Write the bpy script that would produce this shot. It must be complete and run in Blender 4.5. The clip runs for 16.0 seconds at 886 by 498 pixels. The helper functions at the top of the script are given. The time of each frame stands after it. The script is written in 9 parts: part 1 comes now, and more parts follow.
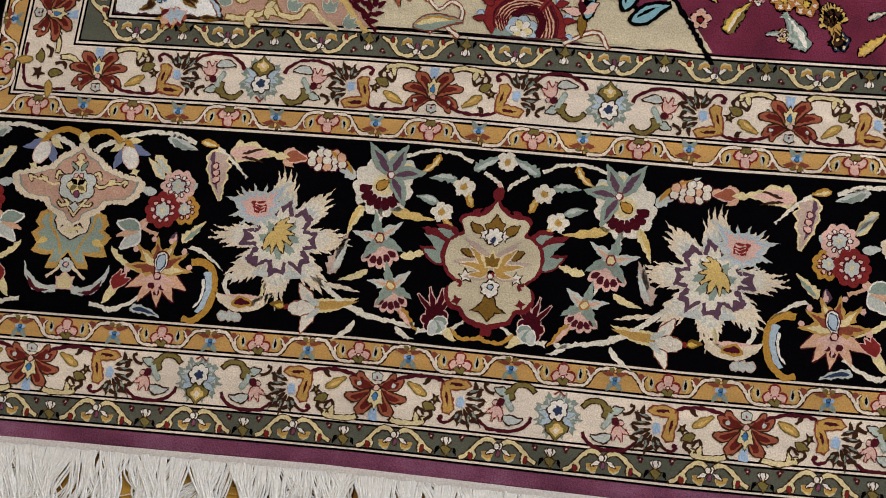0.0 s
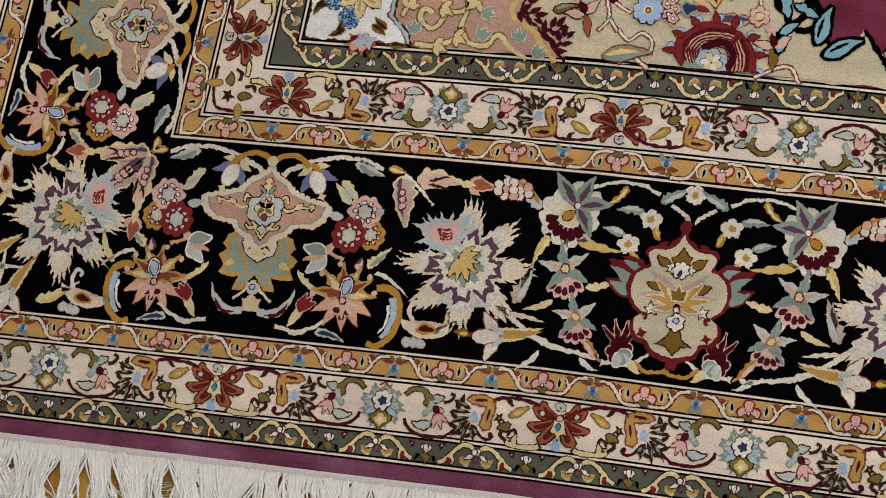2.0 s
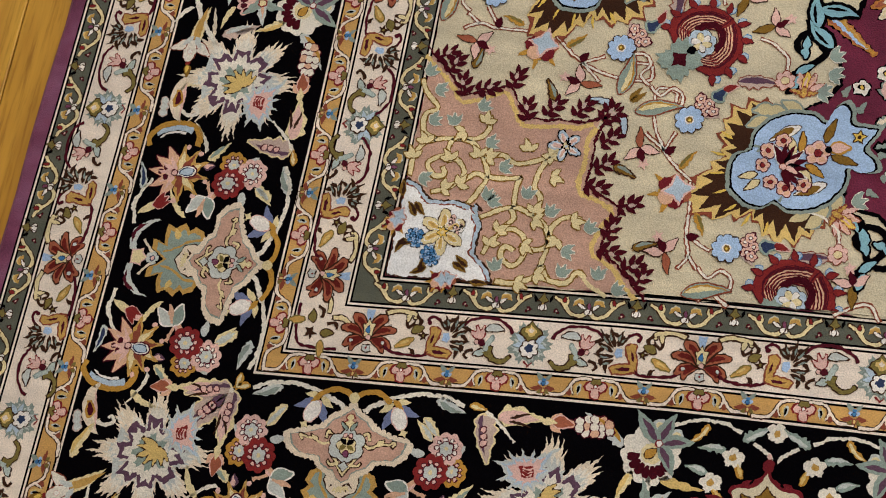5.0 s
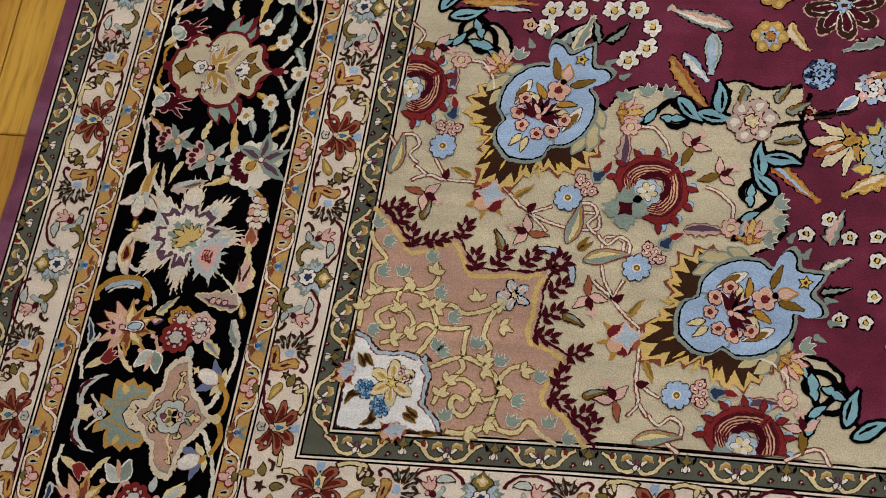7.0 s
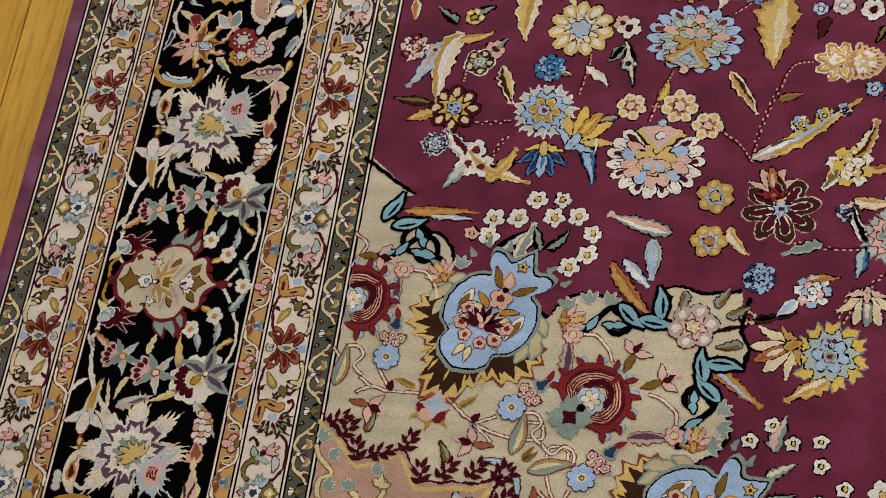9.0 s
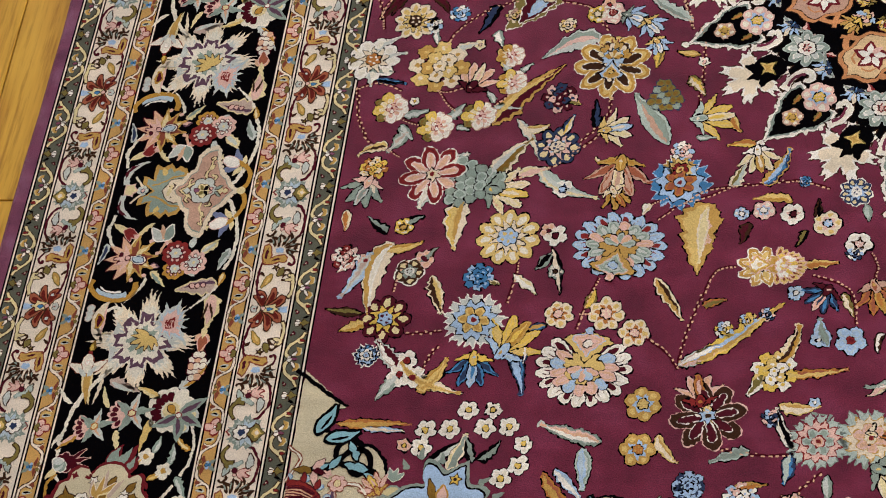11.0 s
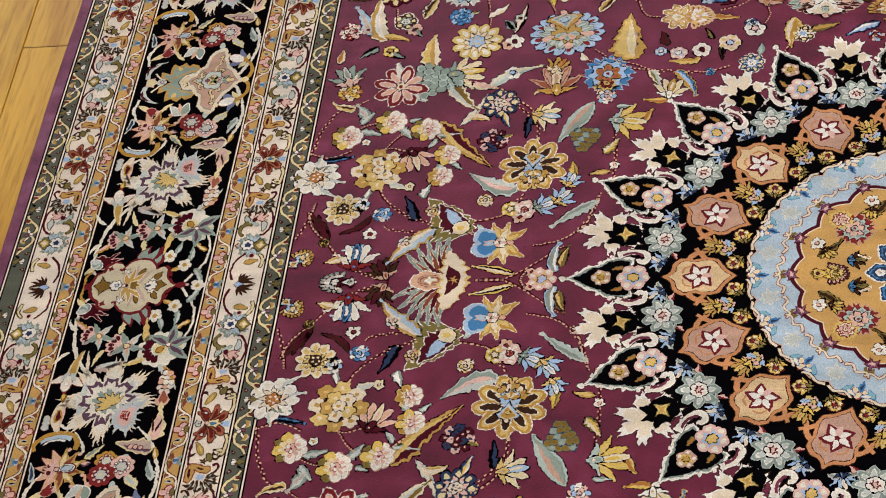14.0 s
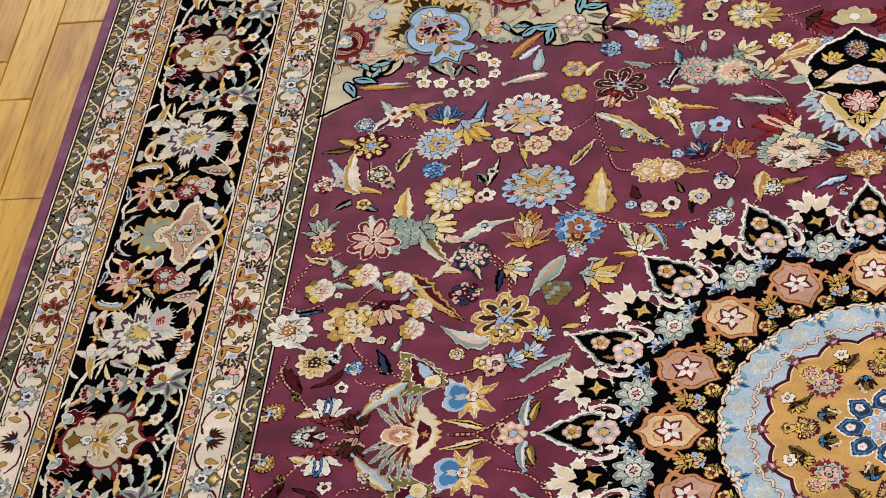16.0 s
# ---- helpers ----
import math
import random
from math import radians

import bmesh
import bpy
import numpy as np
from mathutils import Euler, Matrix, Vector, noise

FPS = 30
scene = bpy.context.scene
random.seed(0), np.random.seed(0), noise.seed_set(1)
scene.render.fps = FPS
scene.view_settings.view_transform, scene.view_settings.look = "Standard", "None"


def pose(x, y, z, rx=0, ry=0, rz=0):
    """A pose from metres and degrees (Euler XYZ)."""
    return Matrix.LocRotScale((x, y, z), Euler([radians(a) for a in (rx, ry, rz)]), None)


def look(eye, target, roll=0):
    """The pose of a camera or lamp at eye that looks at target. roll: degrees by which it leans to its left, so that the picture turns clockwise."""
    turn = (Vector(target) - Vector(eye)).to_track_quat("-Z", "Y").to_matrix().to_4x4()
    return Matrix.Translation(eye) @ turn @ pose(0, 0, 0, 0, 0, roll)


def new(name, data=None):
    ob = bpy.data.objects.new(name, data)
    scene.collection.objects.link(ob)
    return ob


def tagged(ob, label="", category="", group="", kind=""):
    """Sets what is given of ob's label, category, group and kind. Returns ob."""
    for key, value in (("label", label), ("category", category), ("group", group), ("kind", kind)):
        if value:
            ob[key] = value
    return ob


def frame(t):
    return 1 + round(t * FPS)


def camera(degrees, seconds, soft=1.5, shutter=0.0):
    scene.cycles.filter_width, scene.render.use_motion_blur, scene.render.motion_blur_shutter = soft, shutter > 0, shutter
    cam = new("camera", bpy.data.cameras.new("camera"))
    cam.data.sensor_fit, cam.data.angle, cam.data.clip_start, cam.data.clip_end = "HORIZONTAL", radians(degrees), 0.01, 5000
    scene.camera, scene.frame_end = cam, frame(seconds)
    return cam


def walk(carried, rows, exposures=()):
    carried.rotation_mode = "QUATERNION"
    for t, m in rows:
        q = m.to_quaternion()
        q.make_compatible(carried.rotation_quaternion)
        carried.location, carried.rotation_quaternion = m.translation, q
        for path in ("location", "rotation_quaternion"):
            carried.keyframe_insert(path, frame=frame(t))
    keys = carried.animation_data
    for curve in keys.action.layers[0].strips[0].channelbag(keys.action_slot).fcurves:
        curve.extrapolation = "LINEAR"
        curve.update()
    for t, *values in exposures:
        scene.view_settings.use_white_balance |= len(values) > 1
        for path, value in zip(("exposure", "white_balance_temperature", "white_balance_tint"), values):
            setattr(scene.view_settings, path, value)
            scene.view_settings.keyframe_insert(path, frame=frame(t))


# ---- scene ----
from mathutils.geometry import tessellate_polygon as tessellate

cam = camera(26.03, 16.0, soft=1.0)
PATH = [
    (0, pose(0.8813, -0.1062, 1.4310, 13.016, 7.460, 9.501)),
    (0.5, pose(0.8659, -0.1036, 1.4341, 12.877, 8.071, 10.120)),
    (1, pose(0.8544, -0.1008, 1.4373, 12.937, 8.930, 10.621)),
    (1.5, pose(0.8422, -0.1001, 1.4413, 13.204, 9.723, 11.111)),
    (2, pose(0.8282, -0.0945, 1.4469, 13.376, 10.603, 11.621)),
    (2.5, pose(0.8137, -0.0928, 1.4524, 13.610, 11.563, 12.283)),
    (3, pose(0.8032, -0.0932, 1.4540, 13.951, 12.394, 12.918)),
    (3.5, pose(0.7985, -0.0956, 1.4550, 14.864, 12.644, 13.153)),
    (4, pose(0.8015, -0.0865, 1.4609, 16.079, 12.672, 12.900)),
    (4.5, pose(0.8060, -0.0761, 1.4658, 17.537, 12.555, 12.524)),
    (5, pose(0.8081, -0.0691, 1.4709, 19.281, 12.262, 12.028)),
    (5.2, pose(0.8094, -0.0666, 1.4725, 19.923, 12.178, 11.845)),
    (7.3, pose(0.8111, -0.0814, 1.4647, 24.901, 10.987, 10.678)),
    (7.5, pose(0.8136, -0.0794, 1.4662, 25.590, 10.909, 10.552)),
    (8, pose(0.8208, -0.0714, 1.4687, 27.069, 10.814, 10.217)),
    (8.5, pose(0.8301, -0.0552, 1.4761, 27.833, 11.053, 9.959)),
    (8.7, pose(0.8351, -0.0446, 1.4775, 28.004, 11.273, 9.789)),
    (10.8, pose(0.8720, 0.0232, 1.5225, 31.480, 11.099, 7.822)),
    (11, pose(0.8743, 0.0273, 1.5272, 31.914, 11.093, 7.665)),
    (11.5, pose(0.8753, 0.0357, 1.5390, 33.586, 10.717, 7.399)),
    (12, pose(0.8825, 0.0419, 1.5441, 35.225, 10.286, 7.088)),
    (12.5, pose(0.8824, 0.0438, 1.5476, 36.397, 9.711, 6.763)),
    (13, pose(0.8830, 0.0462, 1.5494, 37.345, 9.368, 6.517)),
    (13.5, pose(0.8840, 0.0504, 1.5562, 38.657, 9.122, 6.199)),
    (14, pose(0.8889, 0.0548, 1.5653, 40.454, 8.923, 6.032)),
    (14.5, pose(0.8899, 0.0561, 1.5720, 41.729, 8.733, 5.961)),
    (15, pose(0.8921, 0.0603, 1.5744, 42.547, 8.681, 5.898)),
    (15.5, pose(0.8978, 0.0656, 1.5799, 43.451, 8.644, 5.813)),
    (16, pose(0.9028, 0.0688, 1.5836, 44.360, 8.584, 5.632)),
]
walk(cam, PATH, exposures=[(0.0, -0.28), (3.8, -0.27), (5.0, -0.18), (8.0, -0.42), (11.0, -0.20), (12.5, -0.20), (16.0, -0.06)])

# ---- light: a daylit room, window beyond the far end of the rug ----
world = bpy.data.worlds.new("daylight")
scene.world = world
world.use_nodes = True
wn = world.node_tree
sky = wn.nodes.new("ShaderNodeTexSky")
sky.sky_type = "NISHITA"
sky.sun_disc = False
sky.sun_elevation, sky.sun_rotation = radians(38), radians(200)
wn.nodes["Background"].inputs["Strength"].default_value = 0.12
wn.links.new(sky.outputs["Color"], wn.nodes["Background"].inputs["Color"])


def area_lamp(name, place, target, w, h, watts, rgb):
    lamp = bpy.data.lights.new(name, "AREA")
    lamp.shape, lamp.size, lamp.size_y, lamp.energy, lamp.color = "RECTANGLE", w, h, watts, rgb
    ob = new(name, lamp)
    ob.matrix_world = look(place, target)
    return ob


area_lamp("window_daylight", (-0.6, 4.95, 1.55), (-0.6, 0.0, 1.0), 2.3, 1.5, 72, (0.85, 0.925, 1.0))
# added fill from the right; no window is known on this side
area_lamp("side_fill_light", (3.95, 0.6, 1.55), (0.0, 0.9, 0.9), 2.1, 1.4, 57, (0.85, 0.925, 1.0))
# added soft fill from above, standing for no real fixture
area_lamp("overhead_fill_light", (1.2, 1.2, 2.46), (1.2, 1.2, 0.0), 1.0, 1.0, 30, (1.0, 0.97, 0.93))


# ---- materials ----
def material(name):
    m = bpy.data.materials.new(name)
    m.use_nodes = True
    return m, m.node_tree.nodes, m.node_tree.links, m.node_tree.nodes["Principled BSDF"]


def mix_rgb(nodes, links, fac, a, b, blend="MIX"):
    n = nodes.new("ShaderNodeMix")
    n.data_type, n.blend_type = "RGBA", blend
    for sock, v in ((n.inputs["Factor"], fac), (n.inputs["A"], a), (n.inputs["B"], b)):
        if isinstance(v, (int, float)):
            sock.default_value = v
        elif isinstance(v, tuple):
            sock.default_value = (*v, 1)
        else:
            links.new(v, sock)
    return n.outputs["Result"]


def noise_tex(nodes, links, coord, scale, detail=2.0, rough=0.5):
    n = nodes.new("ShaderNodeTexNoise")
    n.inputs["Scale"].default_value, n.inputs["Detail"].default_value, n.inputs["Roughness"].default_value = scale, detail, rough
    links.new(coord, n.inputs["Vector"])
    return n.outputs["Fac"]


def ramp(nodes, links, fac, stops):
    n = nodes.new("ShaderNodeValToRGB")
    while len(n.color_ramp.elements) < len(stops):
        n.color_ramp.elements.new(0.5)
    for e, (p, c) in zip(n.color_ramp.elements, stops):
        e.position, e.color = p, (*c, 1)
    links.new(fac, n.inputs["Fac"])
    return n.outputs["Color"]


def scaled(c, k):
    return tuple(min(1.0, v * k) for v in c)


def pile(name, rgb, sheen=0.25, vary=0.28, tint=(0.95, 0.95, 1.0)):
    """Dense silk-and-wool pile: knots, streaky dye lots along the weft, soft sheen."""
    m, nodes, links, bsdf = material(name)
    geo = nodes.new("ShaderNodeNewGeometry")
    mapping = nodes.new("ShaderNodeMapping")
    mapping.inputs["Scale"].default_value = (5.0, 60.0, 5.0)
    links.new(geo.outputs["Position"], mapping.inputs["Vector"])
    streak = noise_tex(nodes, links, mapping.outputs["Vector"], 1.0, 3.0)
    knots = noise_tex(nodes, links, geo.outputs["Position"], 900.0, 1.0, 0.6)
    blotch = noise_tex(nodes, links, geo.outputs["Position"], 26.0, 3.0)
    c = ramp(nodes, links, knots, [(0.28, scaled(rgb, 1 - vary)), (0.52, rgb), (0.78, scaled(rgb, 1 + vary))])
    s = ramp(nodes, links, streak, [(0.3, (0.86, 0.86, 0.86)), (0.7, (1.1, 1.1, 1.1))])
    # plum dyes: sheen of brushed nap put into the colour as pinkish patches
    b = ramp(nodes, links, blotch, [(0.32, (0.70, 0.66, 0.70)), (0.5, (1, 1, 1)), (0.68, (1.28, 1.8, 1.6))] if sheen > 0.2 else [(0.3, (0.88, 0.88, 0.9)), (0.7, (1.08, 1.07, 1.06))])
    c = mix_rgb(nodes, links, 1.0, c, s, "MULTIPLY")
    c = mix_rgb(nodes, links, 1.0, c, b, "MULTIPLY")
    links.new(c, bsdf.inputs["Base Color"])
    bsdf.inputs["Roughness"].default_value = 0.75
    bsdf.inputs["Specular IOR Level"].default_value = 0.02 if sheen > 0 else 0.0
    bsdf.inputs["Sheen Weight"].default_value = sheen
    bsdf.inputs["Sheen Roughness"].default_value = 0.45
    bsdf.inputs["Sheen Tint"].default_value = (*tint, 1)
    if sheen > 0.2:
        bsdf.inputs["Roughness"].default_value = 0.52
        bsdf.inputs["Specular IOR Level"].default_value = 0.15
        bsdf.inputs["Specular Tint"].default_value = (1.0, 0.72, 0.95, 1)
    bump = nodes.new("ShaderNodeBump")
    bump.inputs["Strength"].default_value, bump.inputs["Distance"].default_value = 0.5, 0.0012
    links.new(knots, bump.inputs["Height"])
    links.new(bump.outputs["Normal"], bsdf.inputs["Normal"])
    return m


DYES = {
    "K": ("black", (0.0022, 0.0018, 0.0026)), "N": ("navy", (0.03, 0.045, 0.10)), "B": ("sky blue", (0.36, 0.50, 0.72)),
    "C": ("cobalt blue", (0.06, 0.20, 0.42)), "S": ("sage", (0.24, 0.29, 0.26)), "T": ("pale teal", (0.42, 0.49, 0.46)),
    "W": ("white", (0.80, 0.76, 0.71)), "I": ("ivory", (0.74, 0.63, 0.49)), "Y": ("yellow", (0.70, 0.48, 0.10)),
    "G": ("gold", (0.50, 0.30, 0.085)), "O": ("orange", (0.44, 0.17, 0.045)), "R": ("red", (0.21, 0.022, 0.022)),
    "M": ("dark maroon", (0.075, 0.01, 0.018)), "P": ("pink", (0.70, 0.45, 0.40)), "L": ("salmon", (0.52, 0.32, 0.245)),
    "A": ("beige", (0.55, 0.465, 0.265)), "E": ("dark brown", (0.045, 0.02, 0.012)), "D": ("olive", (0.19, 0.15, 0.045)),
    "V": ("plum field", (0.135, 0.0125, 0.036)), "U": ("plum edge", (0.185, 0.052, 0.105)), "H": ("gold ground", (0.57, 0.33, 0.11)),
    "F": ("cream ground", (0.80, 0.695, 0.595)), "Q": ("grey green ground", (0.105, 0.11, 0.085)), "Z": ("pale grey", (0.52, 0.55, 0.53)),
    "p": ("peach", (0.66, 0.40, 0.27)), "i": ("ice blue", (0.42, 0.52, 0.62)), "J": ("rust", (0.23, 0.06, 0.035)), "X": ("light gold", (0.66, 0.47, 0.17)),
    "y": ("pale yellow", (0.71, 0.60, 0.34)), "j": ("terracotta", (0.33, 0.10, 0.055)), "t": ("grey teal", (0.26, 0.33, 0.29)), "g": ("ochre", (0.46, 0.245, 0.045)), "a": ("pale olive", (0.60, 0.53, 0.38)),
    "d": ("wine red", (0.15, 0.016, 0.022)), "m": ("deep wine", (0.060, 0.006, 0.012)), "o": ("bronze", (0.21, 0.115, 0.022)), "s": ("dusty pink", (0.50, 0.38, 0.33)), "u": ("dusty purple", (0.115, 0.060, 0.095)),
    "w": ("off white", (0.74, 0.69, 0.60)), "l": ("periwinkle", (0.16, 0.19, 0.33)), "q": ("aqua", (0.22, 0.42, 0.50)), "x": ("bleached white", (0.86, 0.86, 0.86)), "h": ("pale apricot", (0.70, 0.50, 0.29)), "k": ("burnt orange", (0.56, 0.25, 0.11)), "r": ("dark rust red", (0.125, 0.018, 0.015)),
}
DYE = {k: pile("rug pile " + n, c, 0.26 if k in "VU" else (0.0 if k in "KNEMmdru" else 0.06), 0.42 if k in "VU" else 0.24, (0.62, 0.34, 0.50) if k in "VU" else (0.95, 0.95, 1.0))
       for k, (n, c) in DYES.items()}


def wood(name):
    """Honey-coloured hickory strip with grain along y; each strip has its own tone."""
    m, nodes, links, bsdf = material(name)
    geo = nodes.new("ShaderNodeNewGeometry")
    info = nodes.new("ShaderNodeObjectInfo")
    add = nodes.new("ShaderNodeVectorMath")
    comb = nodes.new("ShaderNodeCombineXYZ")
    mul = nodes.new("ShaderNodeMath")
    mul.operation, mul.inputs[1].default_value = "MULTIPLY", 37.0
    links.new(info.outputs["Random"], mul.inputs[0])
    links.new(mul.outputs[0], comb.inputs["X"])
    links.new(mul.outputs[0], comb.inputs["Z"])
    links.new(geo.outputs["Position"], add.inputs[0])
    links.new(comb.outputs["Vector"], add.inputs[1])
    mp = nodes.new("ShaderNodeMapping")
    mp.inputs["Scale"].default_value = (1.0, 0.07, 1.0)
    links.new(add.outputs["Vector"], mp.inputs["Vector"])
    grain = noise_tex(nodes, links, mp.outputs["Vector"], 190.0, 5.0, 0.65)
    mp2 = nodes.new("ShaderNodeMapping")
    mp2.inputs["Scale"].default_value = (1.0, 0.16, 1.0)
    links.new(add.outputs["Vector"], mp2.inputs["Vector"])
    figure = noise_tex(nodes, links, mp2.outputs["Vector"], 22.0, 3.0, 0.55)
    knot = noise_tex(nodes, links, mp2.outputs["Vector"], 7.0, 2.0, 0.5)
    tone = ramp(nodes, links, info.outputs["Random"], [(0.0, (0.54, 0.28, 0.030)), (0.35, (0.60, 0.33, 0.040)), (0.7, (0.64, 0.37, 0.055)), (1.0, (0.50, 0.245, 0.026))])
    g = ramp(nodes, links, grain, [(0.3, (0.64, 0.56, 0.46)), (0.5, (1, 1, 1)), (0.75, (1.12, 1.12, 1.14))])
    fg = ramp(nodes, links, figure, [(0.32, (0.72, 0.62, 0.5)), (0.5, (1, 1, 1)), (0.7, (1.08, 1.1, 1.16))])
    kn = ramp(nodes, links, knot, [(0.26, (0.42, 0.3, 0.22)), (0.32, (0.85, 0.78, 0.7)), (0.38, (1, 1, 1))])
    c = mix_rgb(nodes, links, 1.0, tone, g, "MULTIPLY")
    c = mix_rgb(nodes, links, 1.0, c, fg, "MULTIPLY")
    c = mix_rgb(nodes, links, 1.0, c, kn, "MULTIPLY")
    links.new(c, bsdf.inputs["Base Color"])
    bsdf.inputs["Roughness"].default_value = 0.42
    bsdf.inputs["Specular IOR Level"].default_value = 0.4
    bump = nodes.new("ShaderNodeBump")
    bump.inputs["Strength"].default_value, bump.inputs["Distance"].default_value = 0.25, 0.0006
    links.new(grain, bump.inputs["Height"])
    links.new(bump.outputs["Normal"], bsdf.inputs["Normal"])
    return m


def plain(name, rgb, rough=0.7, vary=0.06, scale=8.0):
    m, nodes, links, bsdf = material(name)
    geo = nodes.new("ShaderNodeNewGeometry")
    f = noise_tex(nodes, links, geo.outputs["Position"], scale, 5.0)
    c = ramp(nodes, links, f, [(0.3, scaled(rgb, 1 - vary)), (0.7, scaled(rgb, 1 + vary))])
    links.new(c, bsdf.inputs["Base Color"])
    bsdf.inputs["Roughness"].default_value = rough
    return m


WOOD = wood("hickory strip")
GAP = plain("dark joint between strips", (0.035, 0.018, 0.008), 0.9, 0.2, 60)
WALL = plain("wall paint", (0.72, 0.69, 0.64), 0.85)
CEIL = plain("ceiling paint", (0.8, 0.79, 0.77), 0.9)
TRIM = plain("white trim paint", (0.78, 0.77, 0.74), 0.45)
COTTON = plain("undyed cotton", (0.90, 0.90, 0.90), 0.9, 0.08, 420)
WEB = plain("woven cotton end strip", (0.78, 0.74, 0.74), 0.9, 0.16, 700)


# ---- mesh kit ----
def mesh_ob(name, verts, faces, mats, parent=None, idx=None):
    me = bpy.data.meshes.new(name)
    me.from_pydata(verts, [], faces)
    for m in mats:
        me.materials.append(m)
    if idx is not None:
        me.polygons.foreach_set("material_index", idx)
    me.update()
    ob = new(name, me)
    if parent:
        ob.parent = parent
    return ob


def box_ob(name, x0, x1, y0, y1, z0, z1, mat, parent=None):
    v = [(x, y, z) for z in (z0, z1) for y in (y0, y1) for x in (x0, x1)]
    f = [(0, 2, 3, 1), (4, 5, 7, 6), (0, 1, 5, 4), (2, 6, 7, 3), (0, 4, 6, 2), (1, 3, 7, 5)]
    return mesh_ob(name, v, f, [mat], parent)


# ---- room shell: unseen walls and ceiling, assumed to close the place ----
tagged(box_ob("subfloor", -3.0, 4.0, -3.0, 5.0, -0.10, -0.004, GAP), "dark subfloor seen only in the plank joints", "floor", kind="structure")
tagged(box_ob("ceiling", -3.0, 4.0, -3.0, 5.0, 2.5, 2.6, CEIL), "plain white painted ceiling", "ceiling", kind="structure")
tagged(box_ob("wall_south", -3.0, 4.0, -3.15, -3.0, -0.1, 2.6, WALL), "plain off-white painted wall", "wall", kind="structure")
tagged(box_ob("wall_west", -3.15, -3.0, -3.15, 5.15, -0.1, 2.6, WALL), "plain off-white painted wall", "wall", kind="structure")


def wall_with_window(name, along, at, thick, lo, hi, w0, w1, z0, z1):
    top = new(name)
    tagged(top, "unseen, assumed off-white wall with a window opening", "wall", kind="structure")
    for part_name, a0, a1, c0, c1 in (("wall_panel", lo, w0, -0.1, 2.6), ("wall_panel", w1, hi, -0.1, 2.6), ("wall_panel", w0, w1, -0.1, z0), ("wall_panel", w0, w1, z1, 2.6)):
        if along == "x":
            box_ob(part_name, a0, a1, at, at + thick, c0, c1, WALL, top)
        else:
            box_ob(part_name, at, at + thick, a0, a1, c0, c1, WALL, top)


wall_with_window("wall_north", "x", 5.0, 0.15, -3.0, 4.0, -1.8, 0.6, 0.8, 2.3)
# this opening is added to go with the side fill
wall_with_window("wall_east", "y", 4.0, 0.15, -3.15, 5.15, -0.5, 1.7, 0.8, 2.3)

# ---- plank floor ----
floor = tagged(new("floor"), "honey-coloured hickory strip floor laid in staggered planks", "floor", kind="structure")
SLOPE = 0.016
EDGES = [-0.452, -0.398, -0.314, -0.260, -0.176, -0.098, -0.044, 0.040, 0.124, 0.178, 0.262, 0.346, 0.400, 0.484, 0.550, 0.604, 0.688, 0.742, 0.826, 0.880, 0.964]
plank_meshes = {}


def plank(row, y0, y1):
    length, width = round(y1 - y0, 2), round(EDGES[row + 1] - EDGES[row], 3)
    if (length, width) not in plank_meshes:
        b, g = 0.0012, 0.0006
        x0, x1, a0, a1 = g, width - g, g, length - g
        v = [(x0, a0, -0.015), (x1, a0, -0.015), (x1, a1, -0.015), (x0, a1, -0.015),
             (x0, a0, -b), (x1, a0, -b), (x1, a1, -b), (x0, a1, -b),
             (x0 + b, a0 + b, 0), (x1 - b, a0 + b, 0), (x1 - b, a1 - b, 0), (x0 + b, a1 - b, 0)]
        f = [(8, 9, 10, 11)]
        for lo in (0, 4):
            f += [(lo + i, lo + (i + 1) % 4, lo + 4 + (i + 1) % 4, lo + 4 + i) for i in range(4)]
        me = bpy.data.meshes.new("plank")
        me.from_pydata(v, [], f)
        me.materials.append(WOOD)
        plank_meshes[length, width] = me
    ob = new("plank", plank_meshes[length, width])
    ob.parent = floor
    ob.matrix_basis = Matrix.Rotation(SLOPE, 4, "Z") @ pose(EDGES[row], y0, 0)


JOINTS = {4: 1.52, 5: 1.91, 6: 1.31}
for row in range(len(EDGES) - 1):
    y, stop = -0.75, (2.95 if row < 7 else 0.30)
    rnd = random.Random(row + 50)
    if row in JOINTS:
        cuts = [JOINTS[row] + d for d in ((-2.05, -1.55, -1.2, -0.72, -0.31, 0.0, 0.405, 0.756, 1.2, 1.64) if row == 6 else (-2.4, -2.0, -1.55, -1.1, -0.6, 0.0, 0.47, 0.95))]
        cuts = [-0.80] + [c for c in cuts if c > -0.70] + [3.7]
    else:
        cuts = [-0.80, y + 0.2 + rnd.random() * 0.3]
        while cuts[-1] < stop:
            cuts.append(cuts[-1] + 0.32 + rnd.random() * 0.5)
    for a, b in zip(cuts[:-1], cuts[1:]):
        plank(row, a, b)
    if row >= 7:
        plank(row, cuts[-1], 3.7)
    elif cuts[-1] < 3.69:
        plank(row, cuts[-1], 3.7)


